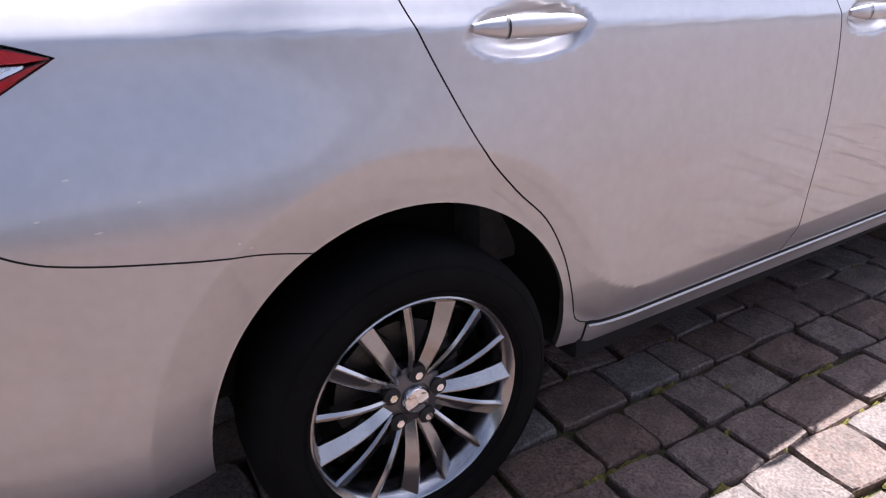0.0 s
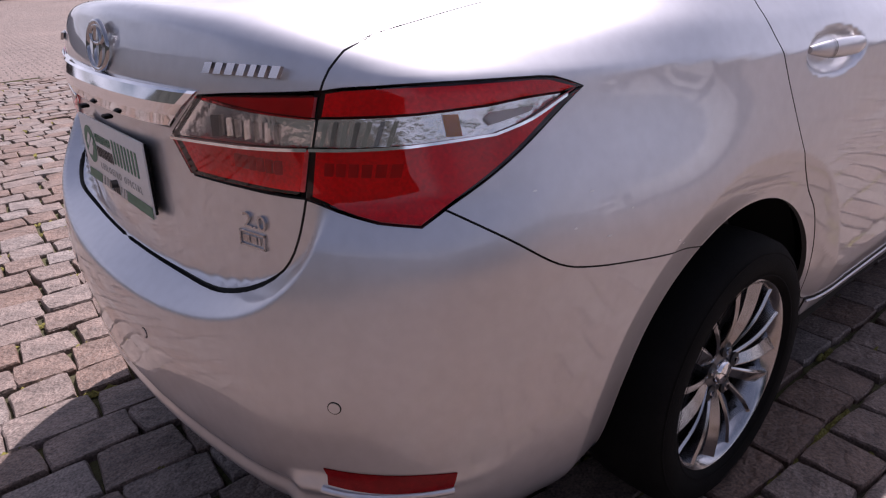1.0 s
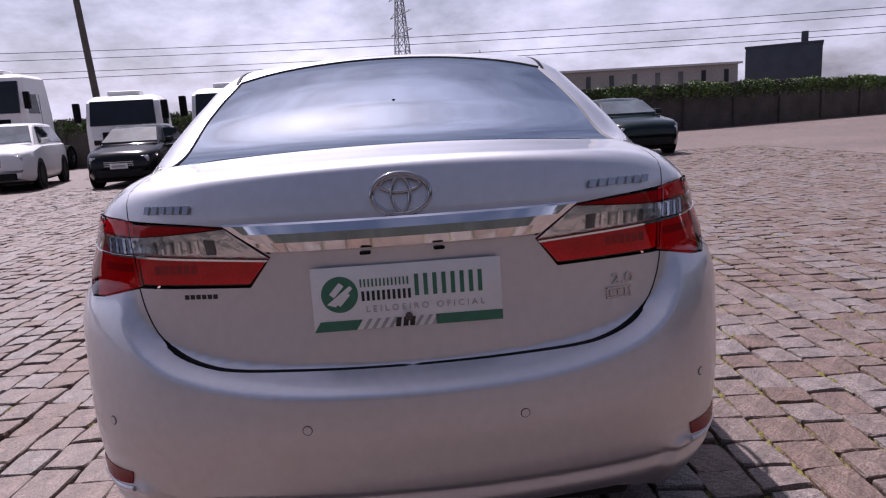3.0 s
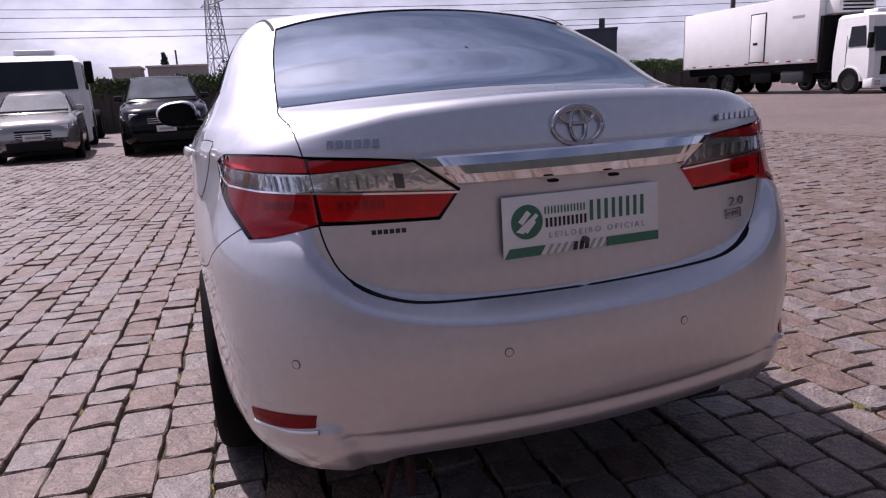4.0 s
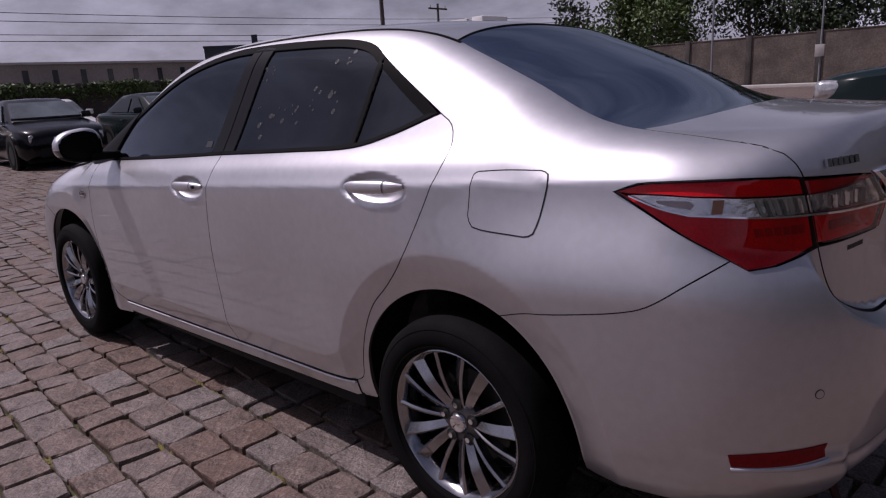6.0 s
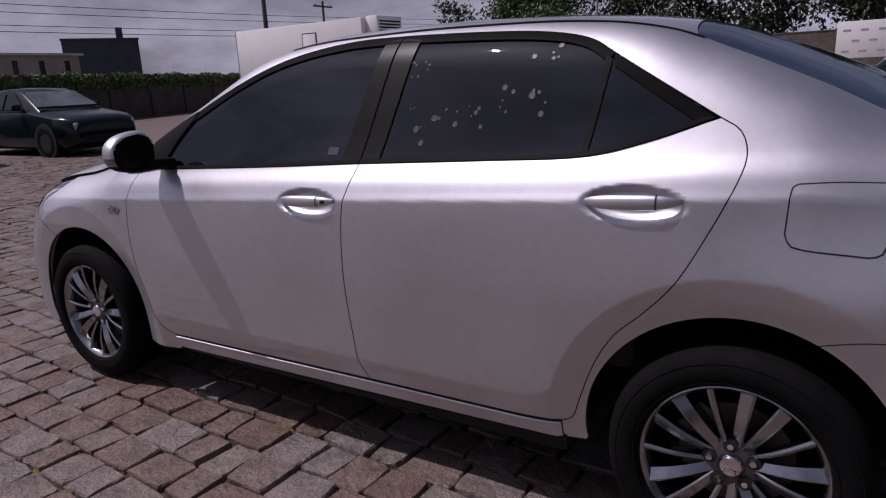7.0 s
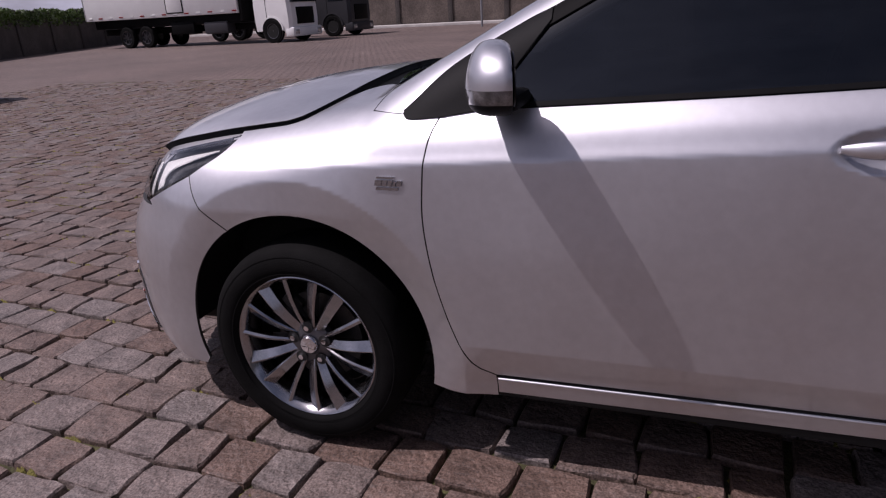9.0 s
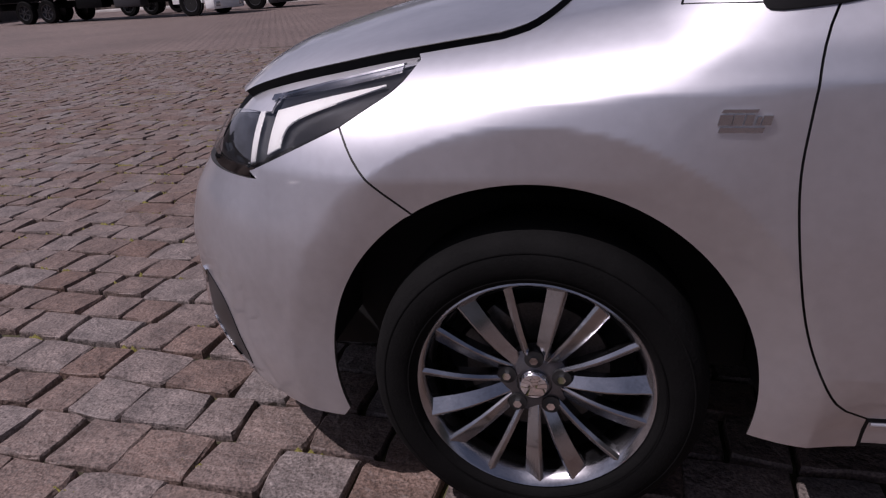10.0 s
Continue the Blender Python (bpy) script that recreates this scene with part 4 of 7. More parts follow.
panel("grille", [on_front((0.5, 0.66), (0.0, 0.655)), on_front((0.0, 0.655), (0.0, 0.80), sharp=True), on_front((0.0, 0.80), (0.5, 0.78)), on_front((0.5, 0.78), (0.5, 0.66), sharp=True)], BLACK_TRIM, car, 0, lift=-0.01)


def frame_at(p, tilt_up=Vector((0, 0, 1))):
    """A frame on the skin: u along the surface, v up, w outward."""
    w = Vector(slope(np.array([p]))[0])
    u = tilt_up.cross(w).normalized()
    v = w.cross(u)
    m = Matrix((u, v, w)).transposed().to_4x4()
    m.translation = Vector(p)
    return m


def rear_frame(y, z):
    p = on_rear((abs(y), z), (abs(y), z + 1e-4))[0] * (1, 1 if y >= 0 else -1, 1)
    return frame_at(p)


def side_frame(x, z, s=1):
    p = on_side((x, z), (x, z + 1e-4))[0] * (1, s, 1)
    return frame_at(p)


def ellipse(rx, ry, n=36, cx=0, cy=0):
    return [(cx + rx * math.cos(2 * math.pi * i / n), cy + ry * math.sin(2 * math.pi * i / n)) for i in range(n)]


def bar_outline(x0, x1, y0, y1):
    return [(x0, y0), (x1, y0), (x1, y1), (x0, y1)]


def ring(bm, a, b, wid, depth, m, cx=0, cy=0, n=40):
    """An oval ring with a rounded face."""
    rows = []
    for off, h in ((-wid / 2, 0), (-wid / 2 * 0.7, depth * 0.8), (0, depth), (wid / 2 * 0.7, depth * 0.8), (wid / 2, 0)):
        rows.append([bm.verts.new(m @ Vector((cx + (a + off) * math.cos(2 * math.pi * i / n), cy + (b + off) * math.sin(2 * math.pi * i / n), h))) for i in range(n)])
    for p, q in zip(rows, rows[1:]):
        for i in range(n):
            bm.faces.new((p[i], p[(i + 1) % n], q[(i + 1) % n], q[i]))


# pale bubbles under the film of the rear door windows, and a small sticker
rb = random.Random(5)
for s in (1, -1):
    bm = bmesh.new()
    spots = [(0.99 + rb.gauss(0, 0.03), 1.325 + rb.gauss(0, 0.018)) for _ in range(9)] + [(0.54 + rb.gauss(0, 0.03), 1.325 + rb.gauss(0, 0.012)) for _ in range(7)]
    spots += [(1.0 - 0.5 * q / 26 + rb.gauss(0, 0.02), 1.135 + 0.085 * q / 26 + rb.gauss(0, 0.022)) for q in range(26)]
    for x, z in spots:
        r = rb.choice((0.003, 0.003, 0.004, 0.005, 0.006, 0.008, 0.0095))
        m = side_frame(x, z, s) @ pose(0, 0, -0.0048)
        ring(bm, r, r, r * 0.35, 0.0008, m, n=14)
        if r < 0.010:
            prism(bm, ellipse(r * 0.8, r * 0.8, 10), 0.0006, m)
    part("film_bubble", bm, BUBBLE, car, "pale bubbles under the window film", smooth=60)["kind"] = "stuff"
bm = bmesh.new()
prism(bm, bar_outline(-0.022, 0.022, -0.013, 0.013), 0.0008, side_frame(1.262, 1.062, 1) @ pose(0, 0, -0.0046))
part("window_sticker", bm, BUBBLE, car, "small grey window sticker", smooth=0)

# small paint chips on the right rear quarter: along, up, half length
CHIPS = ((-0.563, 0.86, 0.004), (-0.465, 0.84, 0.005), (-0.389, 0.799, 0.003), (-0.509, 0.796, 0.004), (-0.445, 0.769, 0.006), (-0.275, 0.715, 0.003), (-0.259, 0.704, 0.003))
for x, z, w in CHIPS:
    bm = bmesh.new()
    prism(bm, [(-w, -0.0010), (w * 0.3, -0.0016), (w, 0.0004), (w * 0.2, 0.0016), (-w * 0.7, 0.0008)], 0.0004, side_frame(x, z, -1) @ pose(0, 0, 0.0002))
    part("paint_chip", bm, WHITE_PLASTIC, car, smooth=0)

# chrome garnish over the plate
bm = bmesh.new()
prof = ((0.002, 0.998), (-0.011, 0.997), (-0.0145, 0.993), (-0.0205, 0.975), (-0.0225, 0.956), (-0.0165, 0.936), (-0.008, 0.931), (0.002, 0.931))
cols = []
for i in range(41):
    f = -1 + 2 * i / 40
    col = []
    for dx, z in prof:
        half = 0.290 + 0.092 * max(0, (z - 0.932) / 0.062)
        y = f * half
        xx = float(on_rear((abs(y), z), (abs(y), z + 1e-4))[0][0])
        col.append(bm.verts.new((xx + dx * (1 - 0.55 * abs(f) ** 8), y, z)))
    cols.append(col)
for a, b in zip(cols, cols[1:]):
    for k in range(len(prof) - 1):
        bm.faces.new((a[k], a[k + 1], b[k + 1], b[k]))
for c in (cols[0], cols[-1][::-1]):
    bm.faces.new(c)
part("chrome_garnish", bm, CHROME, car, "chrome bar across the boot lid", smooth=7)
for y0 in (-0.085, 0.07):
    boxed("plate_light", (-0.918, -0.902, y0, y0 + 0.024, 0.923, 0.930), BLACK_TRIM, car, bevel=0.003)

# oval chrome badge of plain rings
bm = bmesh.new()
m = rear_frame(0.0, 1.040) @ pose(0, 0, 0.005) @ Matrix.Rotation(radians(6), 4, "X")
ring(bm, 0.062, 0.043, 0.011, 0.006, m)
ring(bm, 0.019, 0.037, 0.008, 0.005, m)
ring(bm, 0.042, 0.016, 0.008, 0.005, m, cy=0.020)
part("oval_badge", bm, BADGE, car, "chrome oval badge", smooth=60)


def letter_bars(widths, height, gap, m, depth=0.004, slant=0.15):
    """Raised plain blocks in place of lettering."""
    bm = bmesh.new()
    total = sum(widths) + gap * (len(widths) - 1)
    x = -total / 2
    for w in widths:
        prism(bm, [(x, -height / 2), (x + w, -height / 2), (x + w + slant * height, height / 2), (x + slant * height, height / 2)], depth, m)
        x += w + gap
    return bm


part("model_lettering", letter_bars((0.016, 0.015, 0.016, 0.015, 0.012, 0.012, 0.016), 0.016, 0.0085, rear_frame(-0.484, 1.032), depth=0.006, slant=0.4), BADGE, car, "row of small chrome blocks")
part("maker_lettering", letter_bars((0.012, 0.014, 0.012, 0.014, 0.012, 0.013), 0.017, 0.0065, rear_frame(0.505, 1.031), depth=0.006, slant=0.1), BADGE, car, "row of small chrome blocks")
part("dealer_sticker", letter_bars((0.010,) * 6, 0.010, 0.003, rear_frame(0.447, 0.842), depth=0.0008, slant=0.0), BLACK_INK, car, "small black sticker")


def words(name, text, size, material, m, parent, depth=0.001, label="", align="CENTER"):
    cu = bpy.data.curves.new(name, "FONT")
    cu.body, cu.size, cu.extrude, cu.align_x, cu.align_y = text, size, depth, align, "CENTER"
    cu.resolution_u = 3
    cu.materials.append(material)
    ob = new(name, cu)
    ob.parent = parent
    ob.matrix_local = m
    if label:
        ob["label"] = label
    return ob


words("engine_lettering", "2.0", 0.036, BADGE, rear_frame(-0.488, 0.812) @ pose(0, 0, 0.002) @ Matrix.Diagonal((1.3, 0.95, 1, 1)), car, 0.002, "raised chrome number")
bm = bmesh.new()
m = rear_frame(-0.478, 0.782) @ Matrix.Diagonal((1.1, 1.0, 1, 1))
for a, b, c, d in ((-0.028, 0.028, 0.0095, 0.0125), (-0.028, 0.028, -0.0125, -0.0095), (-0.028, -0.025, -0.0125, 0.0125), (0.025, 0.028, -0.0125, 0.0125), (-0.020, -0.006, -0.006, 0.006), (-0.002, 0.010, -0.006, 0.006), (0.014, 0.018, -0.006, 0.006)):
    prism(bm, [(a, c), (b, c), (b, d), (a, d)], 0.003, m)
part("trim_lettering", bm, BADGE, car, "small framed chrome badge")

# side badges on the front wings
for s in (1, -1):
    bm = bmesh.new()
    m = side_frame(2.388, 0.806, s)
    k = -1 if s > 0 else 1
    for a, b, c, d, h in ((-0.050, 0.038, -0.024, -0.013, 0.004), (-0.052, -0.026, -0.008, 0.014, 0.006), (-0.024, -0.004, -0.008, 0.014, 0.006), (0.0, 0.016, -0.008, 0.014, 0.006), (0.022, 0.030, -0.008, 0.010, 0.006), (0.034, 0.052, -0.008, 0.012, 0.005), (-0.046, 0.024, 0.018, 0.025, 0.004)):
        prism(bm, [(0.68 * q, 0.68 * r) for q, r in ((a, c), (b, c), (b + 0.004, d), (a + 0.004, d))], h, m)
    part("wing_badge", bm, BADGE, car, "small chrome wing badge")

# auction board on the number plate
plate = thing("auction_board", "white auction board with green stripe over the number plate", "sign")
m = rear_frame(0.0, 0.827)
plate.matrix_world = m @ pose(0, 0, 0.012)
bm = bmesh.new()
box(bm, -0.203, 0.203, -0.069, 0.069, -0.004, 0.0, bevel=0.0015)
part("board", bm, WHITE_PLASTIC, plate)
bm = bmesh.new()
box(bm, -0.198, 0.198, -0.064, 0.064, -0.011, -0.0045, bevel=0.002)
part("plate_holder", bm, BLACK_TRIM, plate)


def flat(name, outline, material, z=0.0006, parent=plate):
    bm = bmesh.new()
    prism(bm, outline, 0.0005, pose(0, 0, z))
    return part(name, bm, material, parent, smooth=0)


def bar(x0, x1, y0, y1, lean=0.0):
    return [(x0, y0), (x1, y0), (x1 + lean, y1), (x0 + lean, y1)]


flat("round_mark", ellipse(0.039, 0.039, 44, -0.144, 0.010), GREEN_INK)
for k in range(2):
    flat("gavel_shape", [(-0.166 + 0.012 * k, 0.012 - 0.020 * k), (-0.144 + 0.012 * k, 0.036 - 0.020 * k), (-0.134 + 0.012 * k, 0.028 - 0.020 * k), (-0.156 + 0.012 * k, 0.004 - 0.020 * k)], WHITE_PLASTIC, 0.0014)
flat("gavel_shape", [(-0.172, -0.010), (-0.154, -0.016), (-0.116, 0.022), (-0.122, 0.028)], WHITE_PLASTIC, 0.0015)
flat("green_stripe", bar(-0.203, -0.113, -0.069, -0.047, 0.014), GREEN_INK)
flat("green_stripe", bar(0.058, 0.203, -0.069, -0.047, 0.0), GREEN_INK)
for i in range(9):
    if i not in (4, 5):
        flat("slanting_stripe", bar(-0.100 + 0.0185 * i, -0.092 + 0.0185 * i, -0.069, -0.047, 0.014), GREY_INK)
for x0 in (-0.030, -0.014, 0.000):
    flat("dark_mark", bar(x0, x0 + 0.011, -0.068, -0.048, 0.003), BLACK_INK)


def name_row(x0, x1, y0, y1, count, ink, fill):
    """Plain blocks in place of a name."""
    pitch = (x1 - x0) / count
    for q in range(count):
        flat("name_bar", bar(x0 + pitch * q, x0 + pitch * (q + fill), y0, y1), ink)


name_row(-0.100, 0.008, 0.023, 0.040, 13, GREEN_INK, 0.42)
name_row(-0.098, 0.012, -0.007, 0.014, 10, BLACK_INK, 0.55)
name_row(0.016, 0.172, -0.003, 0.044, 8, GREEN_INK, 0.45)
words("board_words", "L E I L O E I R O   O F I C I A L", 0.0195, GREY_INK, pose(0.037, -0.026, 0.0012), plate, 0.0003)
bm = bmesh.new()
tube(bm, (0, -0.046, 0), (0, -0.046, 0.012), 0.008, seg=14)
part("plate_bolt", bm, STEEL, plate)

# parking sensors
for y, z in ((0.228, 0.570), (-0.232, 0.568), (0.672, 0.576), (-0.672, 0.576)):
    bm = bmesh.new()
    m = rear_frame(y, z)
    ring(bm, 0.0098, 0.0098, 0.0016, 0.0008, m, n=24)
    sensor = part("parking_sensor", bm, SEAL, car, smooth=60)
    bm = bmesh.new()
    prism(bm, ellipse(0.0088, 0.0088, 20), 0.0012, m)
    part("sensor_face", bm, PAINT, sensor, smooth=20)

# door handles
for hx, hz in HANDLES:
    for s in (1, -1):
        bm = bmesh.new()
        rows = []
        n = 18
        for i in range(n + 1):
            f = -1 + 2 * i / n
            x = hx + 0.116 * f
            zz = hz + 0.0045 * f * (-1)
            zr = hz + 0.055 * (x - 1)
            yo = float(W_UP(np.array([x]))[0]) - float(INSET(np.array([zr]))[0])
            c = yo - 0.004 + 0.016 * (1 - f ** 4)
            h = 0.0185 * (1 - 0.62 * abs(f) ** 3.5)
            d = 0.0105 * (1 - 0.5 * abs(f) ** 4)
            rows.append([bm.verts.new((x, s * (c + d * math.sin(2 * math.pi * k / 12) * (1.0 if math.sin(2 * math.pi * k / 12) > 0 else 0.5)), zz + h * math.cos(2 * math.pi * k / 12))) for k in range(12)])
        for a, b in zip(rows, rows[1:]):
            for k in range(12):
                bm.faces.new((a[k], a[(k + 1) % 12], b[(k + 1) % 12], b[k]))
        bm.faces.new(rows[0])
        bm.faces.new(rows[-1][::-1])
        handle = part("door_handle", bm, PAINT, car, smooth=50)
        bm = bmesh.new()
        x = hx - 0.062
        zr = hz + 0.055 * (x - 1)
        yo = float(W_UP(np.array([x]))[0]) - float(INSET(np.array([zr]))[0])
        ring_pts = []
        for xx in (x - 0.0016, x + 0.0016):
            ring_pts.append([bm.verts.new((xx, s * (yo + 0.010 + 0.0125 * math.sin(2 * math.pi * k / 16) * (1.0 if math.sin(2 * math.pi * k / 16) > 0 else 0.5)), hz + 0.003 + 0.0188 * math.cos(2 * math.pi * k / 16))) for k in range(16)])
        for k in range(16):
            bm.faces.new((ring_pts[0][k], ring_pts[0][(k + 1) % 16], ring_pts[1][(k + 1) % 16], ring_pts[1][k]))
        part("handle_split", bm, SEAL, handle)
        if hx > 1 and s > 0:
            bm = bmesh.new()
            tube(bm, (hx - 0.088, yo + 0.012, hz + 0.004), (hx - 0.088, yo + 0.0225, hz + 0.004), 0.0062, seg=14)
            part("keyhole", bm, SEAL, handle)

# door mirrors
for s in (1, -1):
    bm_a, bm_b, bm_c = bmesh.new(), bmesh.new(), bmesh.new()
    C, RAD = Vector((2.090, 0.952, 1.058)), (0.062, 0.112, 0.074)
    nu, nv = 36, 26
    grid = []

    def pw(v, e):
        return math.copysign(abs(v) ** e, v)

    for i in range(nv + 1):
        ph = -math.pi / 2 + math.pi * i / nv
        row = []
        for k in range(nu):
            th = 2 * math.pi * k / nu
            cx, sy, sz = pw(math.cos(ph), 0.72) * pw(math.cos(th), 0.75), pw(math.cos(ph), 0.72) * pw(math.sin(th), 0.75), pw(math.sin(ph), 0.85)
            x = max(RAD[0] * cx * (1 - 0.16 * sz), -0.034)
            y = RAD[1] * sy
            z = RAD[2] * sz * (1 - 0.16 * sy)
            row.append((Vector((C.x + x - 0.28 * y, s * (C.y + y), C.z + z)), x <= -0.0339))
        grid.append(row)
    for i in range(nv):
        for k in range(nu):
            q = [grid[i][k], grid[i][(k + 1) % nu], grid[i + 1][(k + 1) % nu], grid[i + 1][k]]
            mid = sum((v for v, _ in q), Vector()) / 4
            rear = all(r for _, r in q)
            up = mid.z - C.z
            lit = -0.042 < up < -0.014 and abs(mid.y) > C.y - 0.045
            b = bm_b if rear or (up < -0.014 and not lit) else bm_c if lit else bm_a
            b.faces.new([b.verts.new(v) for v, _ in q])
    for b in (bm_a, bm_b, bm_c):
        bmesh.ops.remove_doubles(b, verts=b.verts, dist=1e-5)
    mirror = part("door_mirror", bm_b, BLACK_TRIM, car, "door mirror with silver cover", smooth=50)
    part("mirror_cover", bm_a, PAINT, mirror, smooth=50)
    part("turn_signal", bm_c, SIGNAL, mirror, "clear turn signal strip", smooth=50)
    bm = bmesh.new()
    prism(bm, ellipse(0.094, 0.054, 28), 0.003, Matrix(((-0.28, 0, -1, C.x - 0.0375), (s, 0, 0, s * C.y), (0, 1, 0, C.z), (0, 0, 0, 1))))
    part("mirror_back", bm, SATIN_BLACK, mirror, smooth=20)
    bm = bmesh.new()
    box(bm, 2.05, 2.15, 0.78, 0.92, 0.985, 1.022, bevel=0.014)
    bmesh.ops.transform(bm, matrix=Matrix.Diagonal((1, s, 1, 1)), verts=bm.verts)
    part("mirror_arm", bm, BLACK_TRIM, mirror)


# wheels
def build_wheel():
    w = new("wheel")
    w.parent = car
    bm = bmesh.new()
    lathe(bm, [(0.225, -0.085), (0.232, -0.10), (0.262, -0.106), (0.292, -0.098), (0.308, -0.082), (0.314, -0.05), (0.316, 0.0), (0.314, 0.05), (0.308, 0.080), (0.295, 0.095), (0.272, 0.104), (0.248, 0.104), (0.230, 0.098), (0.222, 0.088)], 72)
    tyre = part("tyre", bm, RUBBER, w, smooth=60)
    bm = bmesh.new()
    for r in (0.236, 0.258, 0.284):
        rows = []
        for dr, h in ((-0.0016, 0), (0, 0.0005), (0.0016, 0)):
            rr = r + dr
            base = 0.1035 if r < 0.27 else 0.1008
            rows.append([bm.verts.new((rr * math.cos(2 * math.pi * i / 72), base + h, rr * math.sin(2 * math.pi * i / 72))) for i in range(72)])
        for a, b in zip(rows, rows[1:]):
            for i in range(72):
                bm.faces.new((a[i], a[(i + 1) % 72], b[(i + 1) % 72], b[i]))
    part("sidewall_ribs", bm, RUBBER, tyre, smooth=80)
    bm = bmesh.new()
    lathe(bm, [(0.2, -0.09), (0.195, 0.02), (0.199, 0.058), (0.208, 0.078), (0.2175, 0.0895), (0.2205, 0.0915), (0.2235, 0.0900), (0.2235, 0.080), (0.216, 0.07)], 72)
    part("rim", bm, ALLOY, w, smooth=40)
    bm = bmesh.new()
    lathe(bm, [(0.192, -0.088), (0.188, 0.02)], 48)
    part("rim_barrel", bm, LAMP_BLACK, w, smooth=60)
    for k in range(15):
        kind = k % 3
        a = radians(270 - 24 * k)
        side_ = (1, -1, 0)[kind]
        bm = bmesh.new()
        secs = []
        for f in np.linspace(0, 1, 9):
            r = 0.040 + (0.2185 - 0.040) * f
            y = 0.056 + 0.012 * math.sin(math.pi * min(f * 1.05, 1)) + 0.029 * f
            hw = 0.0115 + 0.0075 * f if kind < 2 else 0.0060 + 0.0022 * f
            dp = 0.034 - 0.010 * f
            ridge = -0.62 * side_ * hw
            lean = 0.010 + 0.006 * f if kind < 2 else 0.0055
            pts = [(-hw, y - dp), (-hw * 0.98, y - (lean if side_ > 0 else 0.004) * (0.30 if side_ > 0 else 1.0)), (ridge - 0.0012, y), (ridge + 0.0012, y), (hw * 0.98, y - (lean if side_ > 0 else 0.004)), (hw, y - dp)]
            if side_ < 0:
                pts[1] = (-hw * 0.98, y - lean)
                pts[4] = (hw * 0.98, y - lean * 0.30)
            secs.append([bm.verts.new((r * math.cos(a) - t * math.sin(a), yy, r * math.sin(a) + t * math.cos(a))) for t, yy in pts])
        for p, q in zip(secs, secs[1:]):
            for i in range(6):
                bm.faces.new((p[i], p[(i + 1) % 6], q[(i + 1) % 6], q[i]))
        bm.faces.new(secs[-1])
        part("spoke", bm, ALLOY, w, smooth=14)
    bm = bmesh.new()
    lathe(bm, [(0.070, 0.030), (0.068, 0.052), (0.050, 0.060), (0.034, 0.062), (0.032, 0.058), (0.002, 0.058)], 40)
    part("hub", bm, ALLOY_DARK, w, smooth=40)
    bm = bmesh.new()
    lathe(bm, [(0.029, 0.056), (0.029, 0.068), (0.025, 0.073), (0.012, 0.075), (0.0005, 0.0755)], 32)
    part("centre_cap", bm, CHROME, w, "silver wheel centre cap", smooth=40)
    for k in range(5):
        a = radians(90 + 72 * k)
        bm = bmesh.new()
        tube(bm, (0.054 * math.cos(a), 0.050, 0.054 * math.sin(a)), (0.054 * math.cos(a), 0.0650, 0.054 * math.sin(a)), 0.0180, 0.0180, seg=20)
        pocket = part("lug_pocket", bm, SEAL, w)
        bm = bmesh.new()
        tube(bm, (0.054 * math.cos(a), 0.058, 0.054 * math.sin(a)), (0.054 * math.cos(a), 0.072, 0.054 * math.sin(a)), 0.0098, 0.0085, seg=6)
        part("lug_nut", bm, CHROME, pocket)
    bm = bmesh.new()
    lathe(bm, [(0.06, 0.0), (0.140, 0.0), (0.140, -0.02), (0.06, -0.02)], 48)
    part("brake_disc", bm, STEEL, w, smooth=30)
    bm = bmesh.new()
    box(bm, -0.06, 0.06, -0.03, 0.02, 0.09, 0.155, bevel=0.012, m=Matrix.Rotation(radians(50), 4, "Y"))
    part("brake_caliper", bm, STEEL, w)
    bm = bmesh.new()
    lathe(bm, [(0.001, -0.06), (0.19, -0.06)], 32)
    part("back_plate", bm, VOID, w, smooth=0)
    return w


wheel = build_wheel()
for i, (x, s, rot) in enumerate(((0, 1, 4), (0, -1, -9), (2.7, 1, 0), (2.7, -1, 20))):
    m = Matrix.Translation((x - (0.006 if x else 0.0), s * 0.771, 0.312)) @ Matrix.Rotation(math.pi if s < 0 else 0, 4, "Z") @ Matrix.Rotation(radians(rot), 4, "Y") @ Matrix.Scale(0.992, 4)
    if i == 0:
        wheel.matrix_local = m
    else:
        copy_thing(wheel, m)

# wheel arch liners, underbody and cabin
for cx in (0.0, 2.7):
    for s in (1, -1):
        bm = bmesh.new()
        n = 30
        rows = []
        for y, r in ((0.50, 0.425), (0.79, 0.425)):
            rows.append([bm.verts.new((cx + r * math.cos(math.pi * i / n), s * y, 0.315 + r * math.sin(math.pi * i / n))) for i in range(n + 1)])
        for a, b in zip(rows, rows[1:]):
            for i in range(n):
                bm.faces.new((a[i], a[i + 1], b[i + 1], b[i]))
        bm.faces.new(rows[0])
        part("arch_liner", bm, VOID, car)
boxed("floor_pan", (0.44, 2.27, -0.80, 0.80, 0.20, 0.36), VOID, car, bevel=0.02)
boxed("rear_floor", (-0.80, 0.44, -0.52, 0.52, 0.24, 0.66), VOID, car, bevel=0.02)
boxed("front_floor", (2.27, 3.35, -0.56, 0.56, 0.20, 0.60), VOID, car, bevel=0.02)
boxed("parcel_shelf", (-0.50, 0.32, -0.55, 0.55, 1.02, 1.06), SEAT, car, bevel=0.01)
boxed("dashboard", (2.0, 2.45, -0.70, 0.70, 0.75, 0.99), BLACK_TRIM, car, bevel=0.05)
boxed("rear_bench", (0.30, 0.85, -0.62, 0.62, 0.40, 0.66), SEAT, car, bevel=0.05)
boxed("rear_backrest", (0.12, 0.32, -0.60, 0.60, 0.60, 1.10), SEAT, car, bevel=0.05)
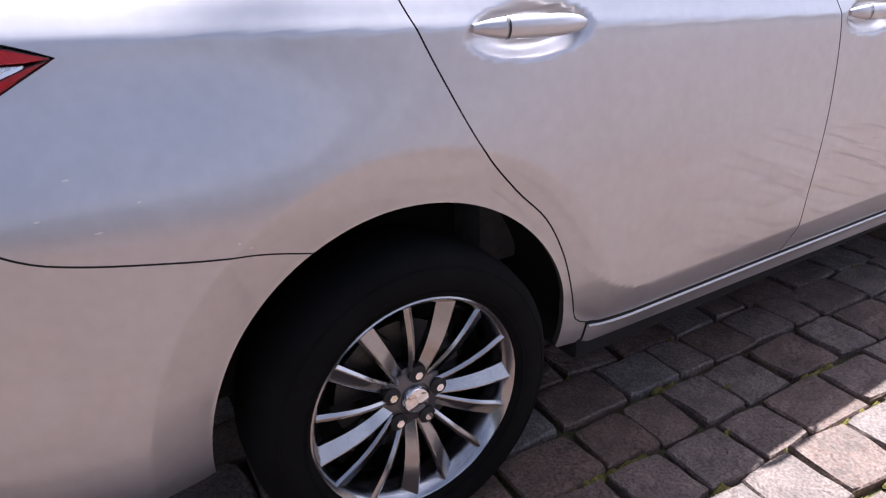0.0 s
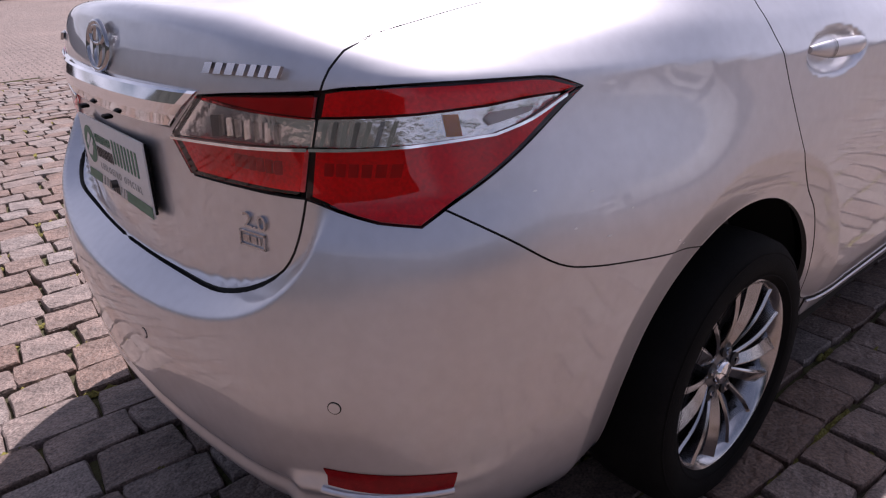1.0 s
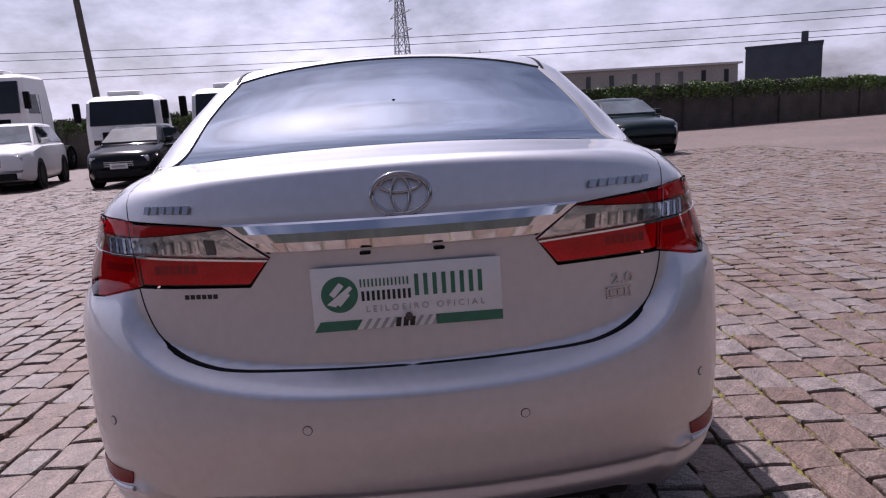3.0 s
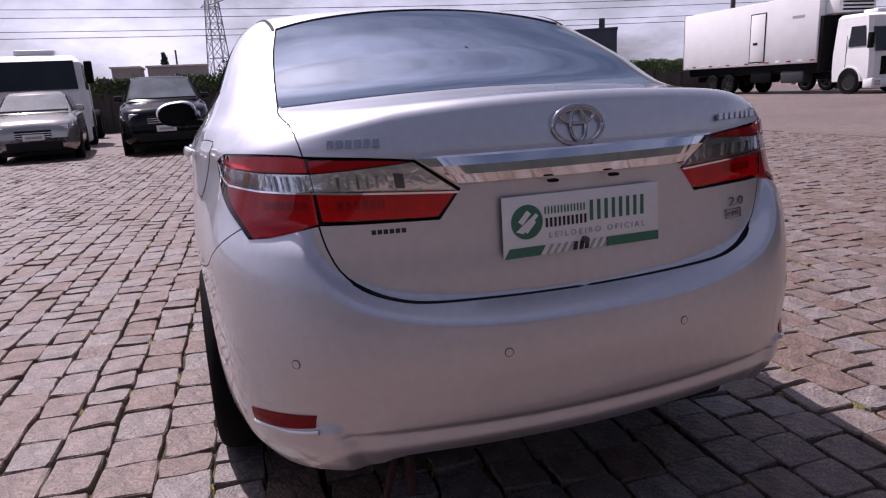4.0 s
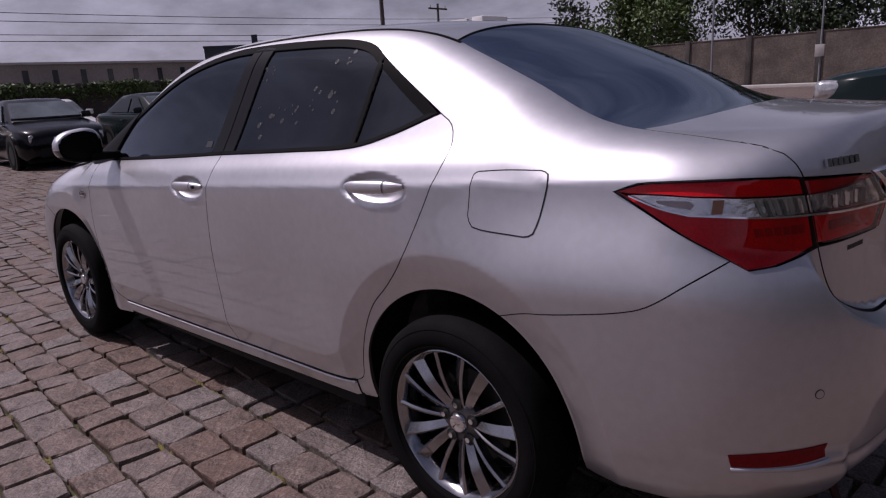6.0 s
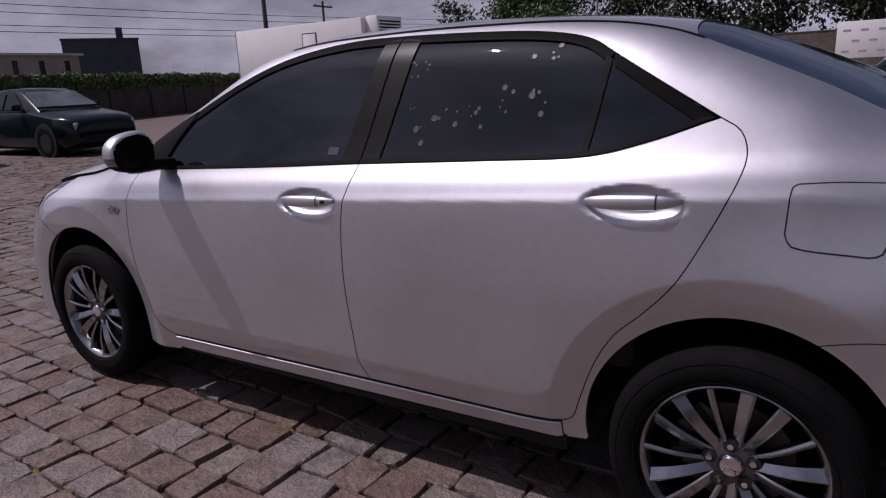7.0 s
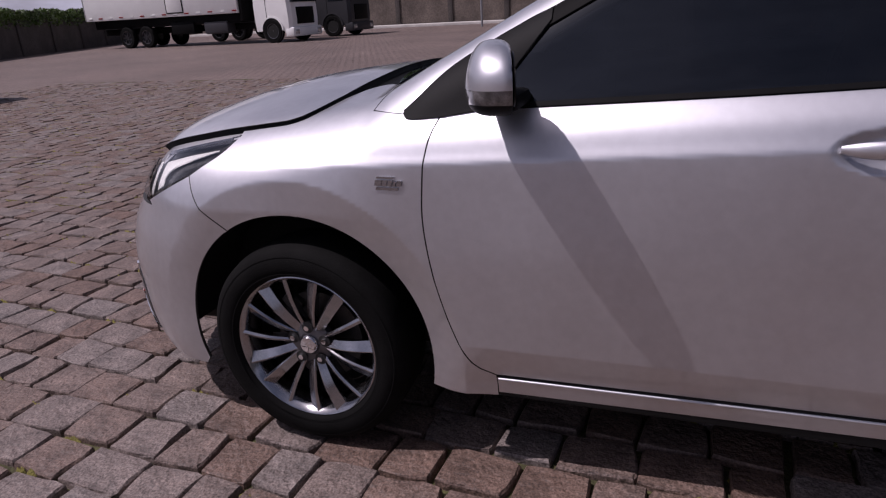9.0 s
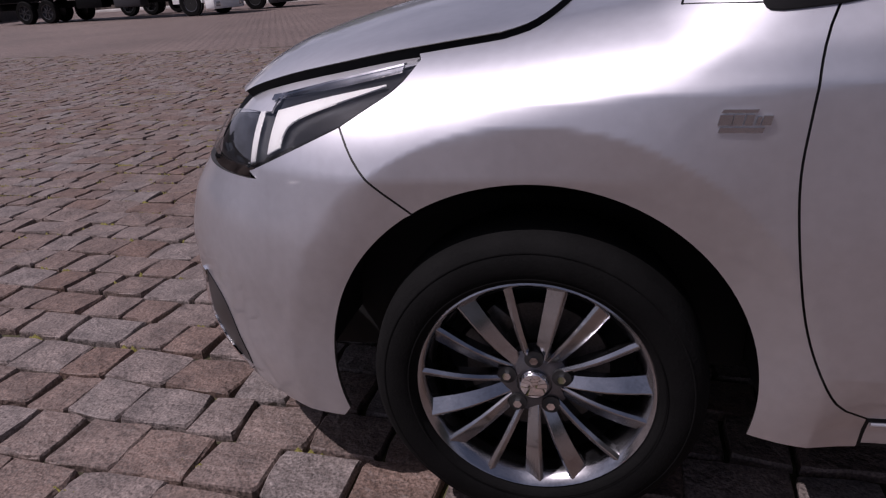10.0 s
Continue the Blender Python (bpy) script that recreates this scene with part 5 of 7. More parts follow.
for y in (-0.36, 0.36):
    boxed("front_seat", (1.15, 1.70, y - 0.25, y + 0.25, 0.42, 0.66), SEAT, car, bevel=0.06)
    boxed("front_backrest", (1.02, 1.20, y - 0.24, y + 0.24, 0.60, 1.14), SEAT, car, bevel=0.06)
    boxed("headrest", (1.02, 1.13, y - 0.12, y + 0.12, 1.14, 1.30), SEAT, car, bevel=0.04)
    boxed("rear_headrest", (0.14, 0.24, y - 0.12, y + 0.12, 1.08, 1.22), SEAT, car, bevel=0.04)
bm = bmesh.new()
tube(bm, (-0.80, 0.43, 0.36), (-0.86, 0.435, 0.20), 0.014, 0.010, seg=8)
tube(bm, (-0.80, 0.44, 0.34), (-0.82, 0.50, 0.16), 0.011, 0.008, seg=8)
part("hanging_strap", bm, mat("worn_red_strap", (0.035, 0.008, 0.008), 0.8, vary=0.3, scale=30), car, "dark red strap under the bumper")

# ---- ground ----
def paving(name, base_a, base_b, joint, flat_joints):
    """Granite setts drawn by the surface, for the far ground and the earth in the joints."""
    m = bpy.data.materials.new(name)
    m.use_nodes = True
    n, l = m.node_tree.nodes, m.node_tree.links
    b = n["Principled BSDF"]
    b.inputs["Roughness"].default_value = 0.65
    tc = n.new("ShaderNodeTexCoord")
    mp = n.new("ShaderNodeMapping")
    mp.inputs["Rotation"].default_value = (0, 0, radians(4))
    l.new(tc.outputs["Object"], mp.inputs["Vector"])
    wob = n.new("ShaderNodeTexNoise")
    wob.inputs["Scale"].default_value, wob.inputs["Detail"].default_value = 3.0, 2.0
    l.new(mp.outputs["Vector"], wob.inputs["Vector"])
    wsc = n.new("ShaderNodeVectorMath")
    wsc.operation = "SCALE"
    wsc.inputs["Scale"].default_value = 0.07
    l.new(wob.outputs["Color"], wsc.inputs[0])
    wad = n.new("ShaderNodeVectorMath")
    l.new(mp.outputs["Vector"], wad.inputs[0])
    l.new(wsc.outputs["Vector"], wad.inputs[1])
    br = n.new("ShaderNodeTexBrick")
    br.inputs["Scale"].default_value = 1.0
    br.inputs["Brick Width"].default_value, br.inputs["Row Height"].default_value = 0.19, 0.165
    br.inputs["Mortar Size"].default_value, br.inputs["Mortar Smooth"].default_value = 0.011, 0.35
    br.inputs["Color1"].default_value, br.inputs["Color2"].default_value, br.inputs["Mortar"].default_value = (*base_a, 1), (*base_b, 1), (*joint, 1)
    l.new(wad.outputs["Vector"], br.inputs["Vector"])
    big = n.new("ShaderNodeTexNoise")
    big.inputs["Scale"].default_value, big.inputs["Detail"].default_value = 0.35, 6.0
    l.new(tc.outputs["Object"], big.inputs["Vector"])
    bmr = n.new("ShaderNodeMapRange")
    bmr.inputs["From Min"].default_value, bmr.inputs["From Max"].default_value = 0.3, 0.7
    bmr.inputs["To Min"].default_value, bmr.inputs["To Max"].default_value = 0.82, 1.15
    l.new(big.outputs["Fac"], bmr.inputs["Value"])
    mul = n.new("ShaderNodeMixRGB")
    mul.blend_type = "MULTIPLY"
    mul.inputs["Fac"].default_value = 1.0
    l.new(br.outputs["Color"], mul.inputs["Color1"])
    l.new(bmr.outputs["Result"], mul.inputs["Color2"])
    l.new(mul.outputs["Color"], b.inputs["Base Color"])
    fine = n.new("ShaderNodeTexNoise")
    fine.inputs["Scale"].default_value, fine.inputs["Detail"].default_value = 40.0, 4.0
    l.new(tc.outputs["Object"], fine.inputs["Vector"])
    mad = n.new("ShaderNodeMath")
    mad.operation = "MULTIPLY_ADD"
    mad.inputs[1].default_value = -1.0
    l.new(br.outputs["Fac"], mad.inputs[0])
    l.new(fine.outputs["Fac"], mad.inputs[2])
    bp = n.new("ShaderNodeBump")
    bp.inputs["Strength"].default_value, bp.inputs["Distance"].default_value = 0.9, 0.02
    l.new(mad.outputs[0], bp.inputs["Height"])
    l.new(bp.outputs["Normal"], b.inputs["Normal"])
    return m


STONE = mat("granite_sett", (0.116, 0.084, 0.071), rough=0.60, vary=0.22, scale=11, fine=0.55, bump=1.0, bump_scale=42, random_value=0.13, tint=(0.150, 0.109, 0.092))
EARTH = mat("joint_earth_and_moss", (0.045, 0.035, 0.022), rough=0.95, vary=0.5, scale=3.0, fine=0.35, bump=0.6, bump_scale=90, tint=(0.055, 0.055, 0.018))
MOSS = mat("moss", (0.150, 0.135, 0.030), rough=0.95, vary=0.35, scale=14, fine=0.35, bump=0.8, bump_scale=150)
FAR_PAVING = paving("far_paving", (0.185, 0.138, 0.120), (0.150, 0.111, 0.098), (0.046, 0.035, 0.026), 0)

GX0, GX1, GY0, GY1 = -5.5, 15.0, -9.5, 8.5
TILT = radians(-4)
ct, st = math.cos(TILT), math.sin(TILT)


def laid(u, v):
    return ct * u - st * v + 1.0, st * u + ct * v


# one sheet of ground: sunk under the laid setts, level beyond them
me = bpy.data.meshes.new("ground")
xs, ys = (-400, GX0, GX0 + 0.02, GX1 - 0.02, GX1, 400), (-400, GY0, GY0 + 0.02, GY1 - 0.02, GY1, 400)
fs = [(i * 6 + j, (i + 1) * 6 + j, (i + 1) * 6 + j + 1, i * 6 + j + 1) for i in range(5) for j in range(5)]
vs = [(x, y, -0.024 if (i in (2, 3) and j in (2, 3)) else -0.004) for i, x in enumerate(xs) for j, y in enumerate(ys)]
me.from_pydata(vs, [], fs)
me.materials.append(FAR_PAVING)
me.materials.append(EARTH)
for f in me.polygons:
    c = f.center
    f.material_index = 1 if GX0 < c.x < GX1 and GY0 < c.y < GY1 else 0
ground = tagged(new("ground", me), "granite sett paving with mossy joints reaching the far walls", "paving", kind="structure")

rs = np.random.RandomState(7)


def sett(hx, hy, jit, rough_top=0.004):
    """One sett about its middle: vertices and faces."""
    cs = [np.array(c) + rs.uniform(-jit, jit, 2) for c in ((-hx, -hy), (hx, -hy), (hx, hy), (-hx, hy))]
    ring = []
    for k in range(4):
        a, b = cs[k], cs[(k + 1) % 4]
        for t in (0.0, rs.uniform(0.1, 0.3), rs.uniform(0.45, 0.8)):
            p = a + (b - a) * t
            ring.append(p * (rs.uniform(0.93, 0.985) if t == 0 else rs.uniform(0.955, 1.045)))
    ring = np.array(ring)
    n = len(ring)
    v, f = [], []
    h = rs.uniform(-0.002, 0.002)
    tilt = rs.uniform(-0.007, 0.007, 2)
    for sc, z in ((1.02, -0.028), (1.0, -0.006), (0.955, 0.0)):
        for p in ring:
            q = p * (sc + rs.uniform(-0.012, 0.012))
            zz = z if z < -0.02 else z + h + q @ tilt + rs.uniform(-1, 1) * rough_top
            v.append((q[0], q[1], zz))
    v.append((rs.uniform(-0.15, 0.15), rs.uniform(-0.15, 0.15), h + rs.uniform(-0.3, 1.0) * rough_top))
    for r in range(2):
        for k in range(n):
            f.append((r * n + k, r * n + (k + 1) % n, r * n + n + (k + 1) % n, r * n + n + k))
    for k in range(n):
        f.append((2 * n + k, 2 * n + (k + 1) % n, 3 * n))
    return v, f


PART_W, PART_D = 0.18, 0.155
variants = []
for k in range(18):
    v, f = sett(0.5, 0.5, 0.05, 0.0022)
    m_ = bpy.data.meshes.new("sett")
    variants.append((v, f, m_))
    m_.from_pydata([(a * PART_W, b * PART_D, c) for a, b, c in v], [], f)
    m_.materials.append(STONE)
ROW = 0.166
all_v, all_f, near_setts, moss_spots = [], [], [], []
v_row = -12.0
while v_row < 12.0:
    w = ROW * rs.uniform(0.94, 1.06)
    u = -9.0 + rs.uniform(0, 0.2)
    wob0 = rs.uniform(0, 6)
    while u < 17.5:
        ln = rs.uniform(0.135, 0.235)
        vm = v_row + w / 2 + 0.03 * math.sin(0.55 * u) + 0.003 * math.sin(1.3 * u + wob0)
        x, y = laid(u + ln / 2, vm)
        gu, gv = ln - 0.0065 - rs.uniform(0, 0.008), w - 0.0065 - rs.uniform(0, 0.008)
        if GX0 + 0.06 < x < GX1 - 0.06 and GY0 + 0.06 < y < GY1 - 0.06:
            a = TILT + rs.uniform(-0.025, 0.025) + (math.pi if rs.rand() < 0.5 else 0)
            lift = rs.uniform(-0.0028, 0.0028)
            kk = rs.randint(18)
            d = abs(x + 0.2) + 0.9 * min(abs(y - 1.15), abs(y + 1.15))
            near_setts.append((d, x, y, lift, a, gu, gv, kk))
            if rs.rand() < (0.35 if y < -0.9 else 0.14):
                moss_spots.append(laid(u, vm + rs.uniform(-0.5, 0.5) * w))
            if rs.rand() < (0.75 if y < -0.9 else 0.22):
                moss_spots.append(laid(u + rs.uniform(0, ln), v_row + 0.03 * math.sin(0.55 * u)))
        u += ln
    v_row += w
near_setts.sort(key=lambda r: r[0])
for d, x, y, lift, a, gu, gv, kk in near_setts[300:]:
    v, f, _ = variants[kk]
    base = len(all_v)
    ca, sa = math.cos(a), math.sin(a)
    all_v += [(x + ca * p * gu - sa * q * gv, y + sa * p * gu + ca * q * gv, c + lift) for p, q, c in v]
    all_f += [tuple(base + i for i in fc) for fc in f]
me = bpy.data.meshes.new("setts")
me.from_pydata(all_v, [], all_f)
me.materials.append(STONE)
field = new("paving_setts", me)
field.parent = ground
field["kind"] = "stuff"
LATE_SETTS = near_setts[:300]

# moss in the joints: small uneven cushions
mv, mf = [], []
for (x, y) in moss_spots:
    lush = y < -0.9
    n = rs.randint(5, 11) if lush else rs.randint(2, 6)
    reach = 0.10 if lush else 0.05
    for _ in range(n):
        a = TILT + rs.uniform(-0.06, 0.06)
        along = rs.uniform(-reach, reach)
        px, py = x + along * math.cos(a), y + along * math.sin(a) + rs.uniform(-0.006, 0.006)
        r1, r2, h = rs.uniform(0.010, 0.030), rs.uniform(0.006, 0.013), rs.uniform(0.004, 0.013)
        base = len(mv)
        for k in range(6):
            t = 2 * math.pi * k / 6
            c, s_ = r1 * math.cos(t), r2 * math.sin(t)
            mv.append((px + c * math.cos(a) - s_ * math.sin(a), py + c * math.sin(a) + s_ * math.cos(a), -0.018))
        mv.append((px, py, -0.008 + h))
        mf += [(base + k, base + (k + 1) % 6, base + 6) for k in range(6)]
me = bpy.data.meshes.new("moss")
me.from_pydata(mv, [], mf)
me.polygons.foreach_set("use_smooth", [True] * len(me.polygons))
me.materials.append(MOSS)
tagged(new("joint_moss", me), "yellow-green moss cushions growing in the paving joints", "moss", kind="stuff")

# ---- walls round the yard ----
CONCRETE_DARK = mat("old_dark_concrete", (0.062, 0.053, 0.049), rough=0.9, vary=0.3, scale=1.2, fine=0.25, bump=0.5, bump_scale=18)
CONCRETE_WALL = mat("weathered_block_wall", (0.115, 0.092, 0.078), rough=0.9, vary=0.35, scale=0.9, fine=0.25, bump=0.5, bump_scale=14)
# near-black, for the unseen west wall that the car's rear reflects
WEST_DARK = mat("dark_reflection_backdrop", (0.030, 0.034, 0.030), rough=0.9, vary=0.4, scale=0.8, fine=0.3)
CONCRETE_PALE = mat("pale_concrete", (0.42, 0.40, 0.38), rough=0.85, vary=0.15, scale=1.5, fine=0.15, bump=0.3, bump_scale=20)
LEAF = mat("leaf_green", (0.055, 0.10, 0.022), rough=0.6, vary=0.3, scale=0.8, fine=0.3, random_value=0.45, tint=(0.09, 0.15, 0.03))
LEAF_DARK = mat("leaf_dark", (0.030, 0.055, 0.018), rough=0.65, vary=0.35, scale=0.6, fine=0.3, random_value=0.45)
BARK = mat("bark", (0.09, 0.065, 0.045), rough=0.9, vary=0.3, scale=3, fine=0.3, bump=0.8, bump_scale=25)


def walling(name, p0, p1, height, thick, material, post_step, post_w, parent_label, coping=0.05, post_mat=None):
    p0, p1 = Vector((*p0, 0)), Vector((*p1, 0))
    d = p1 - p0
    L = d.length
    m = Matrix.Translation(p0) @ Matrix.Rotation(math.atan2(d.y, d.x), 4, "Z")
    top = new(name)
    top.matrix_world = m
    tagged(top, parent_label, "wall", kind="structure")
    bm = bmesh.new()
    box(bm, 0, L, -thick / 2, thick / 2, -0.2, height)
    part("wall_body", bm, material, top)
    bm = bmesh.new()
    box(bm, 0, L, -thick / 2 - 0.03, thick / 2 + 0.03, height + 0.002, height + coping, bevel=0.01)
    part("coping", bm, material, top)
    n = int(L / post_step)
    for i in range(n + 1):
        bm = bmesh.new()
        x = i * post_step
        box(bm, x - post_w / 2, x + post_w / 2, -thick / 2 - 0.08, thick / 2 + 0.08, -0.2, height + coping + 0.06, bevel=0.015)
        part("post", bm, post_mat or material, top)
    return top


walling("wall_east", (27.2, 46), (27.6, -13), 1.95, 0.2, CONCRETE_DARK, 3.2, 0.22, "dark weathered concrete yard wall under a hedge of creepers")
walling("wall_southeast", (27.6, -13), (37.5, -36.5), 1.95, 0.2, CONCRETE_DARK, 3.2, 0.22, "dark weathered concrete yard wall under a hedge of creepers")
walling("wall_south", (38, -41.5), (-45, -34.5), 2.75, 0.25, CONCRETE_WALL, 3.7, 0.32, "brown-grey weathered block wall with concrete posts", post_mat=CONCRETE_DARK)
walling("wall_north", (27.2, 46), (-13, 48), 2.2, 0.2, CONCRETE_DARK, 3.6, 0.22, "plain concrete yard wall")
# added out of view in place of dark trees, to darken rear reflections
walling("unseen_wall_west", (-13, 48), (-13, -37.2), 4.6, 0.2, WEST_DARK, 3.6, 0.22, "unseen dark wall added for the dark band in the car's rear reflections")
bm = bmesh.new()
box(bm, -40, 36, -0.8, 0.8, -0.1, 0.14, bevel=0.02, m=Matrix.Translation((0, -37.2, 0)) @ Matrix.Rotation(radians(-4.8), 4, "Z"))
kerb = part("kerb", bm, CONCRETE_PALE)
tagged(kerb, "low concrete kerb along the block wall", "kerb", kind="structure")


def leaf_cards(spots, size, rnd):
    """Small folded leaves about the given places."""
    v, f = [], []
    for (x, y, z) in spots:
        n = Vector((rnd.uniform(-1, 1), rnd.uniform(-1, 1), rnd.uniform(-0.2, 1))).normalized()
        t = n.orthogonal().normalized()
        t = Matrix.Rotation(rnd.uniform(0, 6.28), 3, n) @ t
        b = n.cross(t)
        s = size * rnd.uniform(0.6, 1.5)
        p = Vector((x, y, z))
        base = len(v)
        v += [tuple(p - t * s), tuple(p + b * s * 0.55 - n * s * 0.15), tuple(p + t * s), tuple(p - b * s * 0.55 - n * s * 0.15)]
        f += [(base, base + 1, base + 2), (base, base + 2, base + 3)]
    return v, f


rl = random.Random(11)
spots = []
for (p0, p1, n) in (((27.2, 46), (27.6, -13), 40000), ((27.6, -13), (37.5, -36.5), 20000)):
    for _ in range(n):
        t = rl.random()
        x, y = p0[0] + (p1[0] - p0[0]) * t, p0[1] + (p1[1] - p0[1]) * t
        hump = 0.05 * math.sin(y * 1.7) + 0.04 * math.sin(y * 4.1 + 1)
        a = rl.uniform(0, math.pi)
        r = math.sqrt(rl.random())
        spots.append((x - 0.32 * r * math.cos(a), y, 1.66 + (0.44 + hump) * r * math.sin(a) - (0.42 * rl.random() if rl.random() < 0.4 else 0)))
v, f = leaf_cards(spots, 0.065, rl)
me = bpy.data.meshes.new("creeper")
me.from_pydata(v, [], f)
me.materials.append(LEAF)
tagged(new("wall_creeper", me), "dense dark green creeper hanging over the wall top", "creeper", kind="stuff")


def tree(at, height, spread, seed, leaves=2600, leaf=0.16, material=None, label="broad leafy tree behind the block wall", trunk=0.2, low=0.3):
    rnd = random.Random(seed)
    top = thing("tree", label, "tree", (*at, 0), 0, "trees behind the wall")
    bm = bmesh.new()
    ends = []
    p, r = Vector((0, 0, -0.2)), trunk
    stem = [p]
    for i in range(5):
        q = p + Vector((rnd.uniform(-0.2, 0.2), rnd.uniform(-0.2, 0.2), height * 0.15))
        tube(bm, p, q, r, r * 0.82, seg=8, caps=False)
        p, r = q, r * 0.82
        stem.append(p)
        if i > 0:
            for _ in range(3):
                a = rnd.uniform(0, 6.28)
                e = p + Vector((math.cos(a) * spread * rnd.uniform(0.4, 0.85), math.sin(a) * spread * rnd.uniform(0.4, 0.85), height * rnd.uniform(0.05, 0.22)))
                mid = (p + e) / 2 + Vector((0, 0, height * 0.03))
                tube(bm, p, mid, r * 0.5, r * 0.35, seg=6, caps=False)
                tube(bm, mid, e, r * 0.35, r * 0.1, seg=6, caps=False)
                ends += [e, mid]
    ends.append(p + Vector((0, 0, height * 0.12)))
    part("trunk", bm, BARK, top)
    pts = []
    for _ in range(leaves):
        e = rnd.choice(ends)
        g = spread * 0.21
        pts.append((e.x + rnd.gauss(0, g), e.y + rnd.gauss(0, g), max(height * low * 0.5, e.z + rnd.gauss(0, g * 0.75))))
    v, f = leaf_cards(pts, leaf, rnd)
    me = bpy.data.meshes.new("crown")
    me.from_pydata(v, [], f)
    link("crown", me, material or LEAF, top)
    return top


k = 0
for x, y, h, sp, mt in ((24.5, -47, 8.5, 3.2, LEAF), (20, -46, 9.5, 3.4, LEAF), (14.5, -45.5, 10, 3.6, LEAF_DARK), (9.5, -45, 9.5, 3.6, LEAF_DARK), (4.5, -44, 10.5, 3.8, LEAF_DARK), (-1, -43.5, 10, 3.8, LEAF_DARK), (-6.5, -43, 9.5, 3.6, LEAF), (-13, -42, 9, 3.4, LEAF_DARK), (-21, -41, 9, 3.4, LEAF)):
    k += 1
    tree((x, y), h, sp, 40 + k, material=mt, leaves=7500, leaf=0.135, low=0.5)
tree((34, -56), 9.0, 2.2, 71, leaves=900, leaf=0.2, material=LEAF_DARK, label="sparse dark tree far behind the lorries")
for i, (x, y, h) in enumerate(((60, 49, 4.0), (64, 45, 4.7), (70, 44, 4.9), (76, 43, 5.2), (52, 50, 3.6), (82, -5.5, 6.2), (80, -9.5, 7.0))):
    tree((x, y), h, 2.3 if i < 5 else 4.2, 90 + i, leaves=6500, leaf=0.15, material=LEAF_DARK, label="dark rounded tree far beyond the yard wall", low=0.2)
# narrow cypress
cy = thing("cypress_tree", "narrow dark cypress far beyond the yard wall", "tree", (70, 4.0, 0))
bm = bmesh.new()
tube(bm, (0, 0, -0.2), (0, 0, 4.8), 0.15, 0.03, seg=8)
part("trunk", bm, BARK, cy)
pts = []
for _ in range(1500):
    h = rl.uniform(0.5, 5.6)
    r = 1.05 * (1 - (h / 5.9) ** 1.6) * math.sqrt(rl.random())
    a = rl.uniform(0, 6.28)
    pts.append((r * math.cos(a), r * math.sin(a), h))
v, f = leaf_cards(pts, 0.16, rl)
me = bpy.data.meshes.new("crown")
me.from_pydata(v, [], f)
link("crown", me, LEAF_DARK, cy)

# ---- buildings beyond the walls ----
PLASTER = mat("grey_plaster", (0.36, 0.33, 0.30), rough=0.9, vary=0.15, scale=0.5, fine=0.12, bump=0.2, bump_scale=10)
ROOFING = mat("pale_roofing", (0.55, 0.54, 0.53), rough=0.7, vary=0.12, scale=0.6, fine=0.1)
DARK_PANE = mat("dark_window", (0.03, 0.035, 0.04), rough=0.15, vary=0.2, scale=2)
SLATE = mat("dark_cladding", (0.035, 0.045, 0.06), rough=0.6, vary=0.2, scale=0.8, fine=0.1)
BRICK_RED = mat("red_brick", (0.22, 0.075, 0.05), rough=0.9, vary=0.25, scale=2, fine=0.2)
wh = thing("warehouse", "long low grey warehouse with narrow dark windows", "warehouse", (46, -14.5, 0))
boxed("wall", (0, 8, -10.6, 8.5, -0.2, 3.78), PLASTER, wh, bevel=0.02)
bm = bmesh.new()
prism(bm, [(-0.3, 0), (8.3, 0), (8.3, 0.14), (4, 0.3), (-0.3, 0.14)], 19.5, Matrix(((1, 0, 0, 0), (0, 0, 1, -10.8), (0, 1, 0, 3.782), (0, 0, 0, 1))))
part("roof", bm, ROOFING, wh, smooth=0)
for i in range(11):
    y = -9.9 + 1.7 * i
    boxed("window", (-0.03, 0.10, y, y + 0.34, 2.35, 3.45), DARK_PANE, wh, bevel=0.0)
shed = thing("dark_shed", "dark flat-roofed block with a short chimney beyond the wall", "building", (84, -51, 0), -32.5)
boxed("wall", (-4, 4, -4.3, 4.3, -0.2, 7.5), SLATE, shed, bevel=0.03)
boxed("roof", (-4.1, 4.1, -4.4, 4.4, 7.502, 7.75), SLATE, shed, bevel=0.02)
boxed("chimney", (-1.4, -0.6, -2.7, -1.9, 7.752, 9.2), SLATE, shed, bevel=0.02)
for y0, y1 in ((4.8, 6.6), (0.3, 4.3)):
    low = thing("low_shed", "low grey shed with a pale roof beyond the yard wall", "shed", (50, (y0 + y1) / 2, 0))
    boxed("wall", (0, 4, -(y1 - y0) / 2, (y1 - y0) / 2, -0.2, 3.42), PLASTER, low, bevel=0.02)
    boxed("roof", (-0.2, 4.2, -(y1 - y0) / 2 - 0.1, (y1 - y0) / 2 + 0.1, 3.422, 3.56), ROOFING, low, bevel=0.03)
hangar = thing("long_shed", "long low shed with a pale roof", "shed", (45, 30, 0), 12)
boxed("wall", (-4, 4, -16, 16, -0.2, 2.0), CONCRETE_DARK, hangar, bevel=0.02)
bm = bmesh.new()
prism(bm, [(-4.4, 0), (4.4, 0), (0, 0.55)], 32.6, Matrix(((1, 0, 0, 0), (0, 0, 1, -16.3), (0, 1, 0, 2.002), (0, 0, 0, 1))))
part("roof", bm, ROOFING, hangar, smooth=0)
tower = thing("brick_tower", "slim red brick tower above distant trees", "tower", (92, 68, 0), 20)
boxed("shaft", (-1.1, 1.1, -1.1, 1.1, -0.2, 8.4), BRICK_RED, tower, bevel=0.03)
boxed("cap", (-1.25, 1.25, -1.25, 1.25, 8.402, 8.8), BRICK_RED, tower, bevel=0.03)

